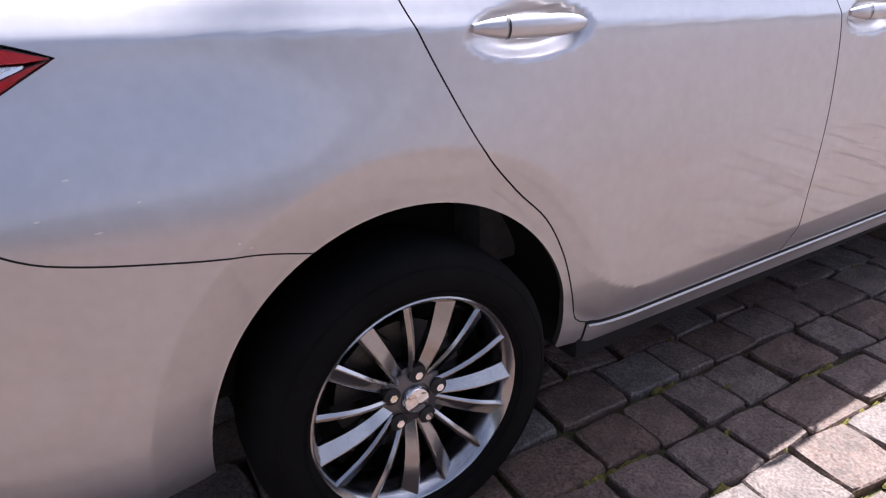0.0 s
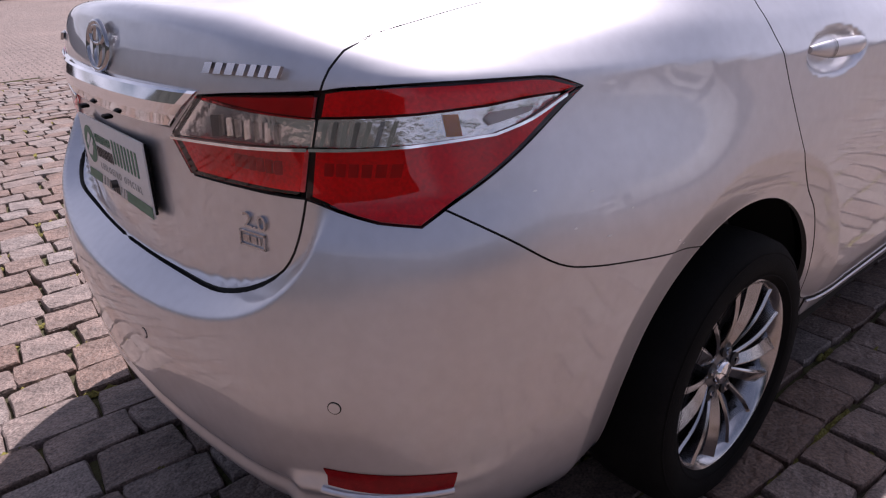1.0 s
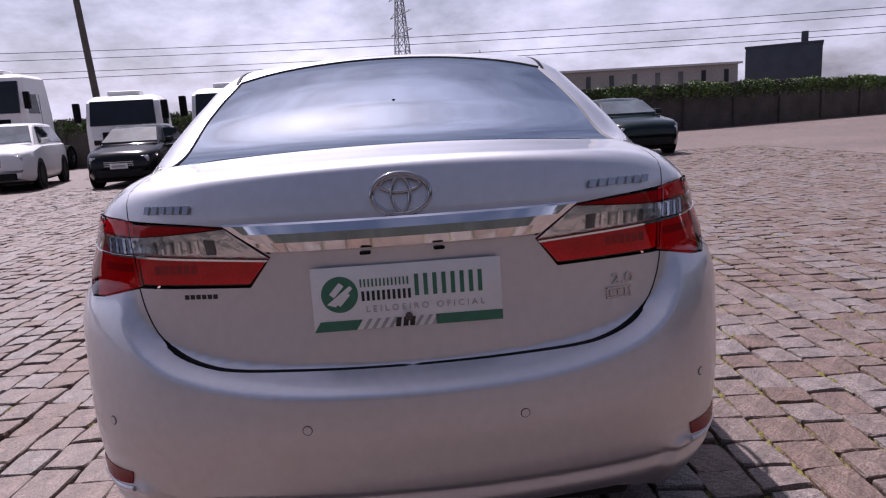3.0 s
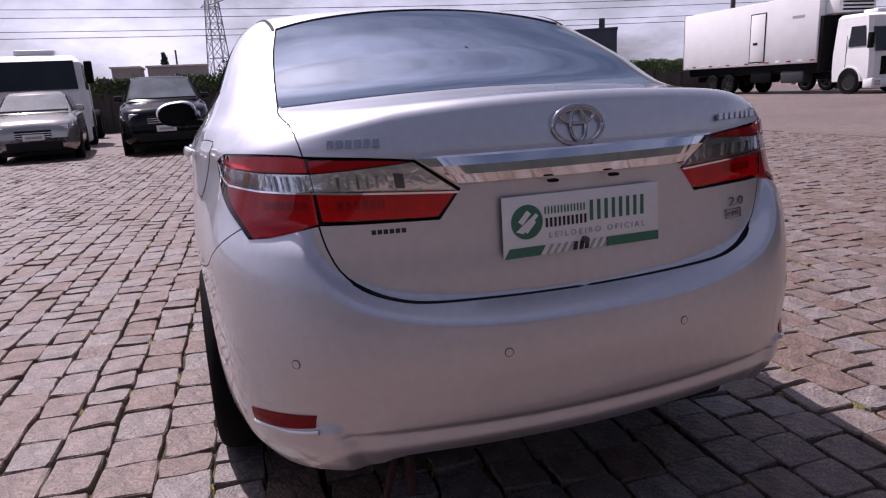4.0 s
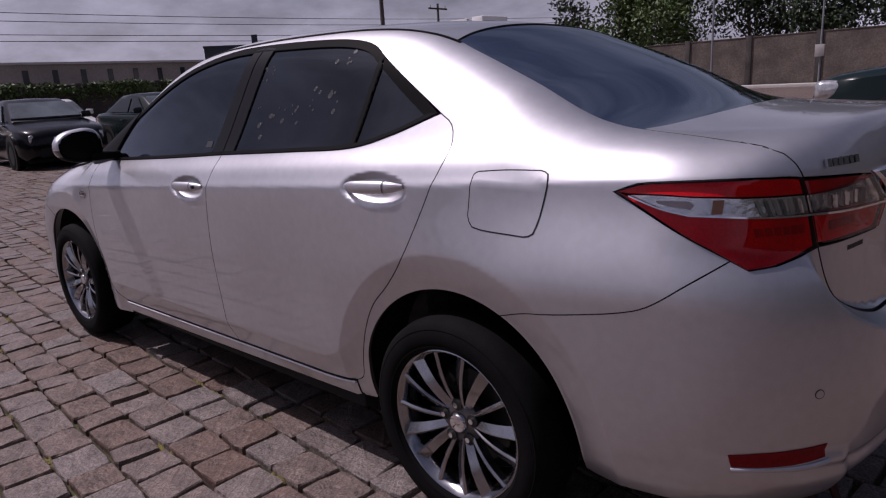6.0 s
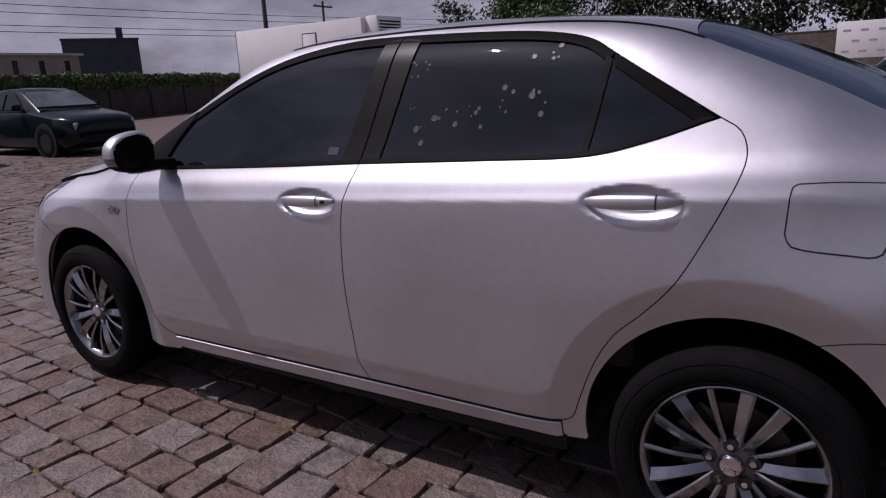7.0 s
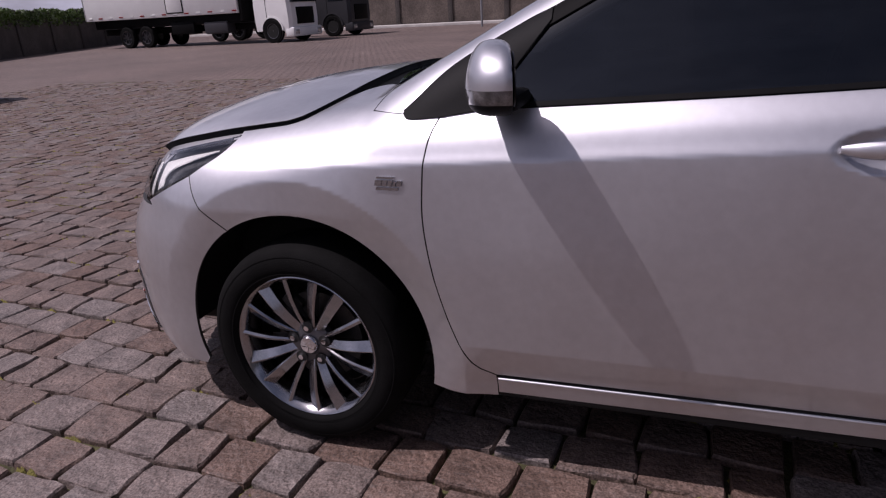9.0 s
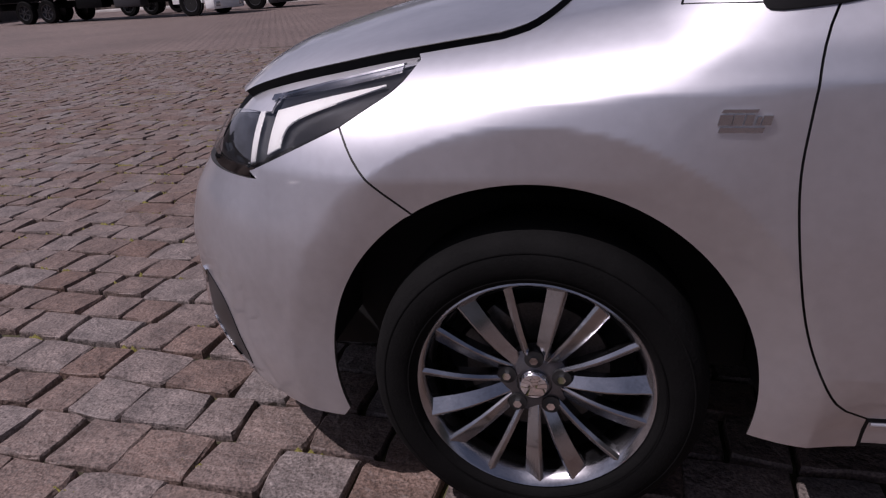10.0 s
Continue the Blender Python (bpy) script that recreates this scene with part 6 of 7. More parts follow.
# lattice pylon
GALV = mat("galvanised_steel", (0.30, 0.31, 0.33), rough=0.55, metal=0.5, vary=0.15, scale=1.0, fine=0.1)
py = thing("lattice_pylon", "tall grey steel lattice pylon", "pylon", (118, -2.2, 0), 20)
levels = [0, 4, 7.5, 10.5, 13, 15.5, 18, 20.5, 23]
half = lambda z: 1.75 * (1 - z / 31)
for i, (z0, z1) in enumerate(zip(levels, levels[1:])):
    bm = bmesh.new()
    a, b = half(z0), half(z1)
    c0 = [(-a, -a, z0), (a, -a, z0), (a, a, z0), (-a, a, z0)]
    c1 = [(-b, -b, z1), (b, -b, z1), (b, b, z1), (-b, b, z1)]
    for q in range(4):
        tube(bm, c0[q], c1[q], 0.10, seg=4)
        tube(bm, c0[q], c1[(q + 1) % 4], 0.055, seg=4)
        tube(bm, c0[(q + 1) % 4], c1[q], 0.055, seg=4)
        tube(bm, c1[q], c1[(q + 1) % 4], 0.06, seg=4)
    part("lattice_bay", bm, GALV, py)
for z in (16, 19, 22):
    bm = bmesh.new()
    tube(bm, (-5, 0, z), (5, 0, z), 0.10, seg=4)
    tube(bm, (-5, 0, z), (0, 0, z + 1.2), 0.06, seg=4)
    tube(bm, (5, 0, z), (0, 0, z + 1.2), 0.06, seg=4)
    part("cross_arm", bm, GALV, py)

# poles and cables
POLE = mat("weathered_pole", (0.10, 0.085, 0.075), rough=0.9, vary=0.2, scale=2, fine=0.2)


def pole(at, h, r, label, material=None, arm=True, lean=(0, 0)):
    t = thing("utility_pole", label, "pole", (*at, 0))
    bm = bmesh.new()
    tube(bm, (0, 0, -0.3), (lean[0], lean[1], h), r, r * 0.75, seg=10)
    part("shaft", bm, material or POLE, t)
    if arm:
        bm = bmesh.new()
        box(bm, -0.06, 0.06, -1.1, 1.1, -0.06, 0.06, m=Matrix.Translation((lean[0], lean[1], h - 0.4)))
        part("cross_arm", bm, POLE, t)
        for y in (-0.9, 0, 0.9):
            bm = bmesh.new()
            tube(bm, (lean[0], lean[1] + y, h - 0.34), (lean[0], lean[1] + y, h - 0.12), 0.05, 0.03, seg=8)
            part("insulator", bm, CONCRETE_PALE, t)
    return t


pole((41, -38), 9.0, 0.22, "thick dark utility pole behind the lorries")
pole((37.5, -41), 7.6, 0.12, "slim utility pole behind the lorries")
pole((34, 15.0), 9.5, 0.20, "dark leaning utility pole beyond the wall", lean=(0.2, 0.6))
pole((12.05, -33.2), 7.5, 0.06, "thin steel pole in front of the block wall", GALV, arm=False)
p2 = pole((7.3, -34.0), 4.1, 0.05, "thin pale pole with a meter box", GALV, arm=False)
boxed("meter_box", (-0.2, 0.2, 0.06, 0.2, 1.45, 2.0), CONCRETE_PALE, p2)
pole((60, 2.6), 5.2, 0.10, "slim pole beyond the hedge", arm=False)
for i, (z, x, sag) in enumerate(((7.2, 58, 1.3), (8.3, 60, 1.5), (9.5, 61, 1.9), (10.2, 58, 2.0))):
    cu = bpy.data.curves.new("cable", "CURVE")
    cu.dimensions, cu.bevel_depth, cu.bevel_resolution = "3D", 0.028, 1
    sp = cu.splines.new("POLY")
    sp.points.add(40)
    for q in range(41):
        t = q / 40
        yy = 70 - 180 * t
        u = t
        sp.points[q].co = (x - 14 * t * t + (i % 2) * 3, yy, z - sag * 4 * u * (1 - u), 1)
    cu.materials.append(SEAL)
    tagged(new("overhead_cable", cu), "thin black overhead cable crossing the sky", "cable", "overhead cables")

# board on the block wall
bd = thing("notice_board", "white board with rows of small plain marks on the wall", "sign", (-0.3, -37.45, 0), -4.8)
boxed("board", (-1.6, 1.5, 0.02, 0.07, 1.35, 3.1), WHITE_PLASTIC, bd)
for r in range(3):
    for c in range(4):
        x = -1.35 + 0.75 * c + (0.35 if r % 2 else 0)
        if x < 1.1:
            boxed("printed_mark", (x, x + 0.34, 0.072, 0.078, 1.62 + 0.5 * r, 1.72 + 0.5 * r), GREY_INK, bd, bevel=0)

# ---- parked vehicles ----
def carpaint(name, base, metal=0.3, rough=0.2):
    return mat(name, base, rough=rough, metal=metal, coat=0.15, coat_rough=0.04, spec=0.22, vary=0.03, scale=2.0, fine=0.03)


P_BLACK, P_RED, P_WHITE = carpaint("black_paint", (0.006, 0.006, 0.007), 0.0), carpaint("red_paint", (0.50, 0.055, 0.03), 0.1), carpaint("white_paint", (0.72, 0.72, 0.71), 0.0)
P_SILVER, P_GREEN, P_NAVY = carpaint("champagne_silver_paint", (0.45, 0.43, 0.40), 0.7), carpaint("dark_green_paint", (0.006, 0.015, 0.015), 0.0), carpaint("dark_grey_paint", (0.007, 0.0075, 0.010), 0.0)
P_WINE, P_CHERRY = carpaint("wine_red_paint", (0.16, 0.012, 0.03), 0.2), carpaint("cherry_red_paint", (0.34, 0.018, 0.03), 0.1)
P_CREAM = carpaint("lorry_white_paint", (0.84, 0.84, 0.82), 0.0, 0.5)
P_GREY = carpaint("lorry_grey_paint", (0.045, 0.045, 0.05), 0.0, 0.5)
# grey-blue base colour stands in for sky glare on the parked windscreens
SCREEN_PALE = mat("sky_lit_windscreen", (0.105, 0.125, 0.140), rough=0.05, spec=0.6, vary=0.35, scale=2.2, fine=0.1)
HEADLIGHT = mat("headlight", (0.55, 0.56, 0.57), rough=0.12, metal=0.6, coat=1.0, vary=0.3, scale=25, fine=0.3)


def small_wheel(parent, x, y, r, s, wide=0.2, rim=None):
    w = new("wheel")
    w.parent = parent
    w.matrix_local = Matrix.Translation((x, y, r)) @ Matrix.Rotation(math.pi if s < 0 else 0, 4, "Z")
    bm = bmesh.new()
    h = wide / 2
    lathe(bm, [(r * 0.62, -h), (r * 0.93, -h), (r, -h * 0.7), (r, h * 0.7), (r * 0.93, h), (r * 0.66, h), (r * 0.64, h * 0.9)], 28)
    part("tyre", bm, RUBBER, w, smooth=50)
    bm = bmesh.new()
    lathe(bm, [(r * 0.66, h * 0.9), (r * 0.60, h * 0.85), (r * 0.56, h * 0.3), (0.01, h * 0.35)], 28)
    part("rim", bm, ALLOY_DARK, w, smooth=40)
    for k in range(7):
        bm = bmesh.new()
        a = 2 * math.pi * k / 7
        box(bm, r * 0.06, r * 0.62, -0.022, 0.022, h * 0.45, h * 0.78, m=Matrix.Rotation(a, 4, "Y") @ Matrix.Rotation(radians(90), 4, "X") @ Matrix.Diagonal((1, 1, -1, 1)))
        part("spoke", bm, rim or ALLOY, w)
    return w


def loft(bm, sections, cap=True):
    rings = [[bm.verts.new(p) for p in sec] for sec in sections]
    n = len(rings[0])
    for a, b in zip(rings, rings[1:]):
        for i in range(n):
            j = (i + 1) % n
            bm.faces.new((a[i], a[j], b[j], b[i]))
    if cap:
        bm.faces.new(rings[0])
        bm.faces.new(rings[-1][::-1])


def quad_plate(name, corners, material, parent, thick=0.012, bevel=0):
    """A thin plate through four corners, pushed outward by its thickness."""
    c = [Vector(p) for p in corners]
    n = (c[1] - c[0]).cross(c[3] - c[0]).normalized() * thick
    bm = bmesh.new()
    lo, hi = [bm.verts.new(p - n * 0.8) for p in c], [bm.verts.new(p + n) for p in c]
    bm.faces.new(lo[::-1])
    bm.faces.new(hi)
    for i in range(4):
        j = (i + 1) % 4
        bm.faces.new((lo[i], lo[j], hi[j], hi[i]))
    return part(name, bm, material, parent)


SHAPES = {
    # along the car from the nose: top of the lower body; then cabin stations (x, belt, roof)
    "saloon": dict(L=4.45, W=1.76, wb=2.65, fo=0.85, r=0.31, clear=0.2, top=((0, 0.62), (0.06, 0.74), (0.5, 0.84), (1.15, 0.93), (1.3, 0.95), (2.6, 0.97), (3.6, 0.99), (4.2, 0.98), (4.4, 0.92), (4.45, 0.7)), cab=(1.18, 2.0, 3.05, 3.85), roof=1.42),
    "hatch": dict(L=3.95, W=1.70, wb=2.48, fo=0.8, r=0.30, clear=0.2, top=((0, 0.60), (0.05, 0.76), (0.4, 0.88), (0.95, 0.98), (1.1, 1.0), (2.4, 1.02), (3.5, 1.03), (3.85, 1.0), (3.95, 0.7)), cab=(0.95, 1.75, 3.2, 3.82), roof=1.48),
    "suv": dict(L=4.5, W=1.86, wb=2.65, fo=0.88, r=0.36, clear=0.24, top=((0, 0.70), (0.05, 0.92), (0.4, 1.02), (1.1, 1.12), (1.25, 1.14), (2.6, 1.16), (4.1, 1.16), (4.45, 1.1), (4.5, 0.8)), cab=(1.12, 1.9, 3.9, 4.38), roof=1.72),
    "pickup": dict(L=5.2, W=1.84, wb=3.05, fo=0.95, r=0.39, clear=0.28, top=((0, 0.72), (0.05, 0.98), (0.4, 1.08), (1.3, 1.17), (1.45, 1.18), (3.2, 1.19), (3.5, 1.17), (5.15, 1.15), (5.2, 0.8)), cab=(1.3, 2.05, 3.15, 3.5), roof=1.80),
}


def parked_car(label, at, turn, shape, paint, name="parked_car", grille="bars", lower=None, rails=False, group="parked cars"):
    """A car whose nose looks along +x from its middle."""
    S = SHAPES[shape]
    L, W, r = S["L"], S["W"], S["r"]
    hw, c = W / 2, S["clear"]
    top = thing(name, label, "car" if shape != "pickup" else "pickup truck", (*at, 0), turn, group)
    X = lambda x: L / 2 - x
    zt = knots(*S["top"])
    bm = bmesh.new()
    secs = []
    for x in sorted({0.0, 0.03, 0.1, 0.25, L - 0.25, L - 0.1, L - 0.03, L, *np.linspace(0.4, L - 0.4, 22)}):
        t = float(zt(x))
        e = min(x, L - x)
        k = 1 - 0.26 * max(0, 1 - e / 0.55) ** 2
        lowz = c + 0.10 * max(0, 1 - e / 0.3)
        w = hw * k
        half_ = [(w * 0.90, lowz), (w * 0.985, lowz + 0.10), (w, c + 0.30), (w * 0.995, t - 0.22), (w * 0.965, t - 0.07), (w * 0.88, t - 0.012), (w * 0.55, t + 0.018), (0, t + 0.03)]
        ring_ = [(X(x), y, z) for y, z in half_] + [(X(x), -y, z) for y, z in half_[-2::-1]]
        secs.append(ring_)
    loft(bm, secs)
    part("body", bm, paint, top, smooth=40)
    # cabin
    a, b, d, e = S["cab"]
    za, zd, zr = float(zt(a)), float(zt(e)), S["roof"]
    wb, wr = hw * 0.90, hw * 0.68
    bm = bmesh.new()
    secs = []
    for x, z, w0, z0 in ((a, za + 0.03, wb * 0.94, za), (b - 0.12, zr - 0.085, wr * 1.02, za), (b + 0.12, zr - 0.02, wr, za), ((b + d) / 2, zr, wr, za), (d, zr - 0.03, wr, zd), (e, zd + 0.03, wb * 0.92, zd)):
        zb = float(zt(x)) - 0.03
        half_ = [(wb if z > zb + 0.1 else w0, zb), (w0 if z < zb + 0.1 else w0 * 1.0, max(zb + 0.01, z - 0.05)), (w0 * 0.88, z), (0, z + (0.02 if z > zb + 0.1 else -0.012))]
        secs.append([(X(x), y, q) for y, q in half_] + [(X(x), -y, q) for y, q in half_[-2::-1]])
    loft(bm, secs)
    part("cabin", bm, paint, top, smooth=35)
    # glass plates a little proud of the cabin
    quad_plate("windscreen", [(X(a + 0.09), wb * 0.86, za + 0.07), (X(b - 0.14), wr * 0.92, zr - 0.10), (X(b - 0.14), -wr * 0.92, zr - 0.10), (X(a + 0.09), -wb * 0.86, za + 0.07)][::-1], SCREEN_PALE, top, 0.04)
    quad_plate("rear_window", [(X(e - 0.08), wb * 0.82, zd + 0.08), (X(d + 0.08), wr * 0.9, zr - 0.09), (X(d + 0.08), -wr * 0.9, zr - 0.09), (X(e - 0.08), -wb * 0.82, zd + 0.08)], SCREEN_SOLID, top, 0.04)
    mid = (a + b) / 2 * 0.25 + (b + d) / 2 * 0.75 + 0.1
    for s in (1, -1):
        for x0, x1, t0, t1 in ((a + 0.42, mid - 0.04, b + 0.06, mid - 0.04), (mid + 0.04, e - 0.35, mid + 0.04, d - 0.12)):
            q = [(X(x0), s * (wb * 0.985), float(zt(x0)) + 0.02), (X(x1), s * (wb * 0.985), float(zt(x1)) + 0.02), (X(t1), s * (wr + 0.035), zr - 0.11), (X(t0), s * (wr + 0.035), zr - 0.11)]
            quad_plate("side_window", q if s < 0 else q[::-1], SCREEN_SOLID, top, 0.014)
        bm = bmesh.new()
        box(bm, X(a + 0.55), X(a + 0.42), s * (hw + 0.02) - 0.09, s * (hw + 0.02) + 0.09, za + 0.03, za + 0.17, bevel=0.03)
        part("door_mirror", bm, paint if lower is None else BLACK_TRIM, top)
        # lamps
        bm = bmesh.new()
        box(bm, X(0.30), X(0.035), s * hw * 0.60 - 0.17, s * hw * 0.60 + 0.17, float(zt(0.15)) - 0.235, float(zt(0.15)) - 0.075, bevel=0.04)
        part("headlamp", bm, HEADLIGHT, top)
        bm = bmesh.new()
        box(bm, X(L - 0.02), X(L - 0.25), s * hw * 0.68 - 0.14, s * hw * 0.68 + 0.14, float(zt(L - 0.2)) - 0.26, float(zt(L - 0.2)) - 0.10, bevel=0.03)
        part("tail_lamp", bm, REFLECTOR_RED, top)
        for wx in (S["fo"], S["fo"] + S["wb"]):
            bm = bmesh.new()
            lathe(bm, [(0.01, 0.0), (r + 0.065, 0.0), (r + 0.075, -0.05)], 32)
            arch = part("wheel_arch", bm, VOID, top)
            arch.matrix_local = Matrix.Translation((X(wx), s * (hw + 0.004), r + 0.01)) @ Matrix.Rotation(math.pi if s < 0 else 0, 4, "Z")
            small_wheel(top, X(wx), s * (hw - 0.085), r, s, 0.19)
        bm = bmesh.new()
        box(bm, X(mid + 0.25), X(mid + 0.05), s * (hw + 0.002) - 0.012, s * (hw + 0.002) + 0.012, 0.80, 0.83, bevel=0.006)
        part("door_handle", bm, paint, top)
        if rails:
            bm = bmesh.new()
            tube(bm, (X(b + 0.2), s * wr * 0.92, zr + 0.05), (X(d), s * wr * 0.92, zr + 0.05), 0.018, seg=8)
            part("roof_rail", bm, ALLOY, top)
    g0, g1 = float(zt(0.05)) - 0.24, float(zt(0.05)) - 0.10
    if grille == "twin":
        for s in (1, -1):
            bm = bmesh.new()
            box(bm, X(0.06), X(-0.012), s * 0.15 - 0.125, s * 0.15 + 0.125, g0 - 0.07, g1 + 0.03, bevel=0.035)
            gr = part("grille", bm, CHROME, top)
            bm = bmesh.new()
            box(bm, X(0.05), X(-0.02), s * 0.15 - 0.105, s * 0.15 + 0.108, g0 - 0.052, g1 + 0.012, bevel=0.03)
            part("grille_mesh", bm, VOID, gr)
    elif grille == "bars":
        bm = bmesh.new()
        box(bm, X(0.06), X(-0.008), -hw * 0.40, hw * 0.40, g0 - 0.02, g1 + 0.01, bevel=0.02)
        gr = part("grille", bm, VOID, top)
        for q in range(3):
            z = g0 + 0.045 * q
            bm = bmesh.new()
            box(bm, X(0.02), X(-0.016), -hw * 0.39, hw * 0.39, z, z + 0.016, bevel=0.004)
            part("grille_bar", bm, CHROME, gr)
    bm = bmesh.new()
    box(bm, X(0.2), X(-0.012), -hw * 0.62, hw * 0.62, c + 0.06, c + 0.24, bevel=0.03)
    part("lower_grille", bm, lower or VOID, top)
    if grille != "none":
        bm = bmesh.new()
        box(bm, X(0.01), X(-0.024), -0.2, 0.2, c + 0.26, c + 0.39, bevel=0.004)
        pl = part("number_plate", bm, WHITE_PLASTIC, top, "pale number plate with dark bars")
        bm = bmesh.new()
        box(bm, X(0.0), X(-0.028), -0.15, 0.15, c + 0.295, c + 0.345)
        part("plate_bar", bm, GREY_INK, pl)
    bm = bmesh.new()
    box(bm, X(L - 0.3), X(0.3), -hw * 0.8, hw * 0.8, c - 0.06, c + 0.05)
    part("underbody", bm, VOID, top)
    return top


SCREEN_SOLID = mat("dark_car_glass", (0.012, 0.016, 0.020), rough=0.06, spec=0.4, coat=0.0, vary=0.3, scale=1.5)
parked_car("black saloon car with twin kidney grilles", (15.9, -3.15), 176, "saloon", P_NAVY, grille="twin")
parked_car("dark green saloon car with a missing front grille", (15.6, -5.95), 182, "saloon", P_GREEN, grille="none")
parked_car("white saloon car parked behind the dark ones", (20.5, -5.0), 172, "saloon", P_WHITE)
parked_car("dark saloon car in the second row", (20.8, -2.2), 178, "saloon", P_NAVY)
parked_car("black off-road car with chrome grille bars", (15.75, 1.75), 183, "suv", P_BLACK, rails=True)
parked_car("silver people carrier behind the black off-road car", (22.0, -0.9), 180, "suv", P_SILVER)
parked_car("silver-beige hatchback with a dark grille", (15.8, 4.45), 186, "hatch", P_SILVER)
parked_car("dark hatchback beside the silver one", (16.0, 6.7), 184, "hatch", P_NAVY)
parked_car("orange-red hatchback with black lower bumper", (17.2, 13.35), 192, "hatch", P_RED, lower=BLACK_TRIM, grille="none")
parked_car("white off-road car with twin black grilles", (16.9, 10.45), 194, "suv", P_WHITE, grille="twin")
parked_car("white off-road car with roof rails", (20.2, 16.1), 192, "suv", P_WHITE, rails=True)
parked_car("white saloon car at the end of the row", (20.8, 19.7), 195, "saloon", P_WHITE)
parked_car("white off-road car in the far corner of the yard", (25.0, 32.6), 205, "suv", P_WHITE)
parked_car("dark red off-road car in the far corner of the yard", (24.6, 29.6), 205, "suv", P_WINE)
parked_car("red hatchback beside the dark red car", (24.2, 27.0), 205, "hatch", P_CHERRY, lower=BLACK_TRIM)
parked_car("dark red hatchback in the far row", (24.6, 24.3), 205, "hatch", P_WINE)
parked_car("white saloon car at the end of the far row", (24.9, 21.8), 203, "saloon", P_WHITE)
pick = parked_car("dark green pickup truck with a torn front bumper", (-1.60, -7.42), 0, "pickup", P_GREEN, grille="none", name="pickup_truck", lower=BLACK_TRIM)
for s in (1, -1):
    bm = bmesh.new()
    box(bm, 2.18, 2.54, s * 0.66 - 0.19, s * 0.66 + 0.19, 0.80, 1.02, bevel=0.07, seg=3)
    part("headlamp", bm, HEADLIGHT, pick, "large clear headlamp")
for y0, z0, ln in ((0.55, 0.62, 0.35), (0.7, 0.52, 0.26), (0.35, 0.46, 0.4)):
    bm = bmesh.new()
    tube(bm, (2.58, y0, z0), (2.58 + ln * 0.5, y0 + ln * 0.3, z0 - 0.06), 0.02, 0.008, seg=6)
    part("torn_bumper_strip", bm, BLACK_TRIM, pick)


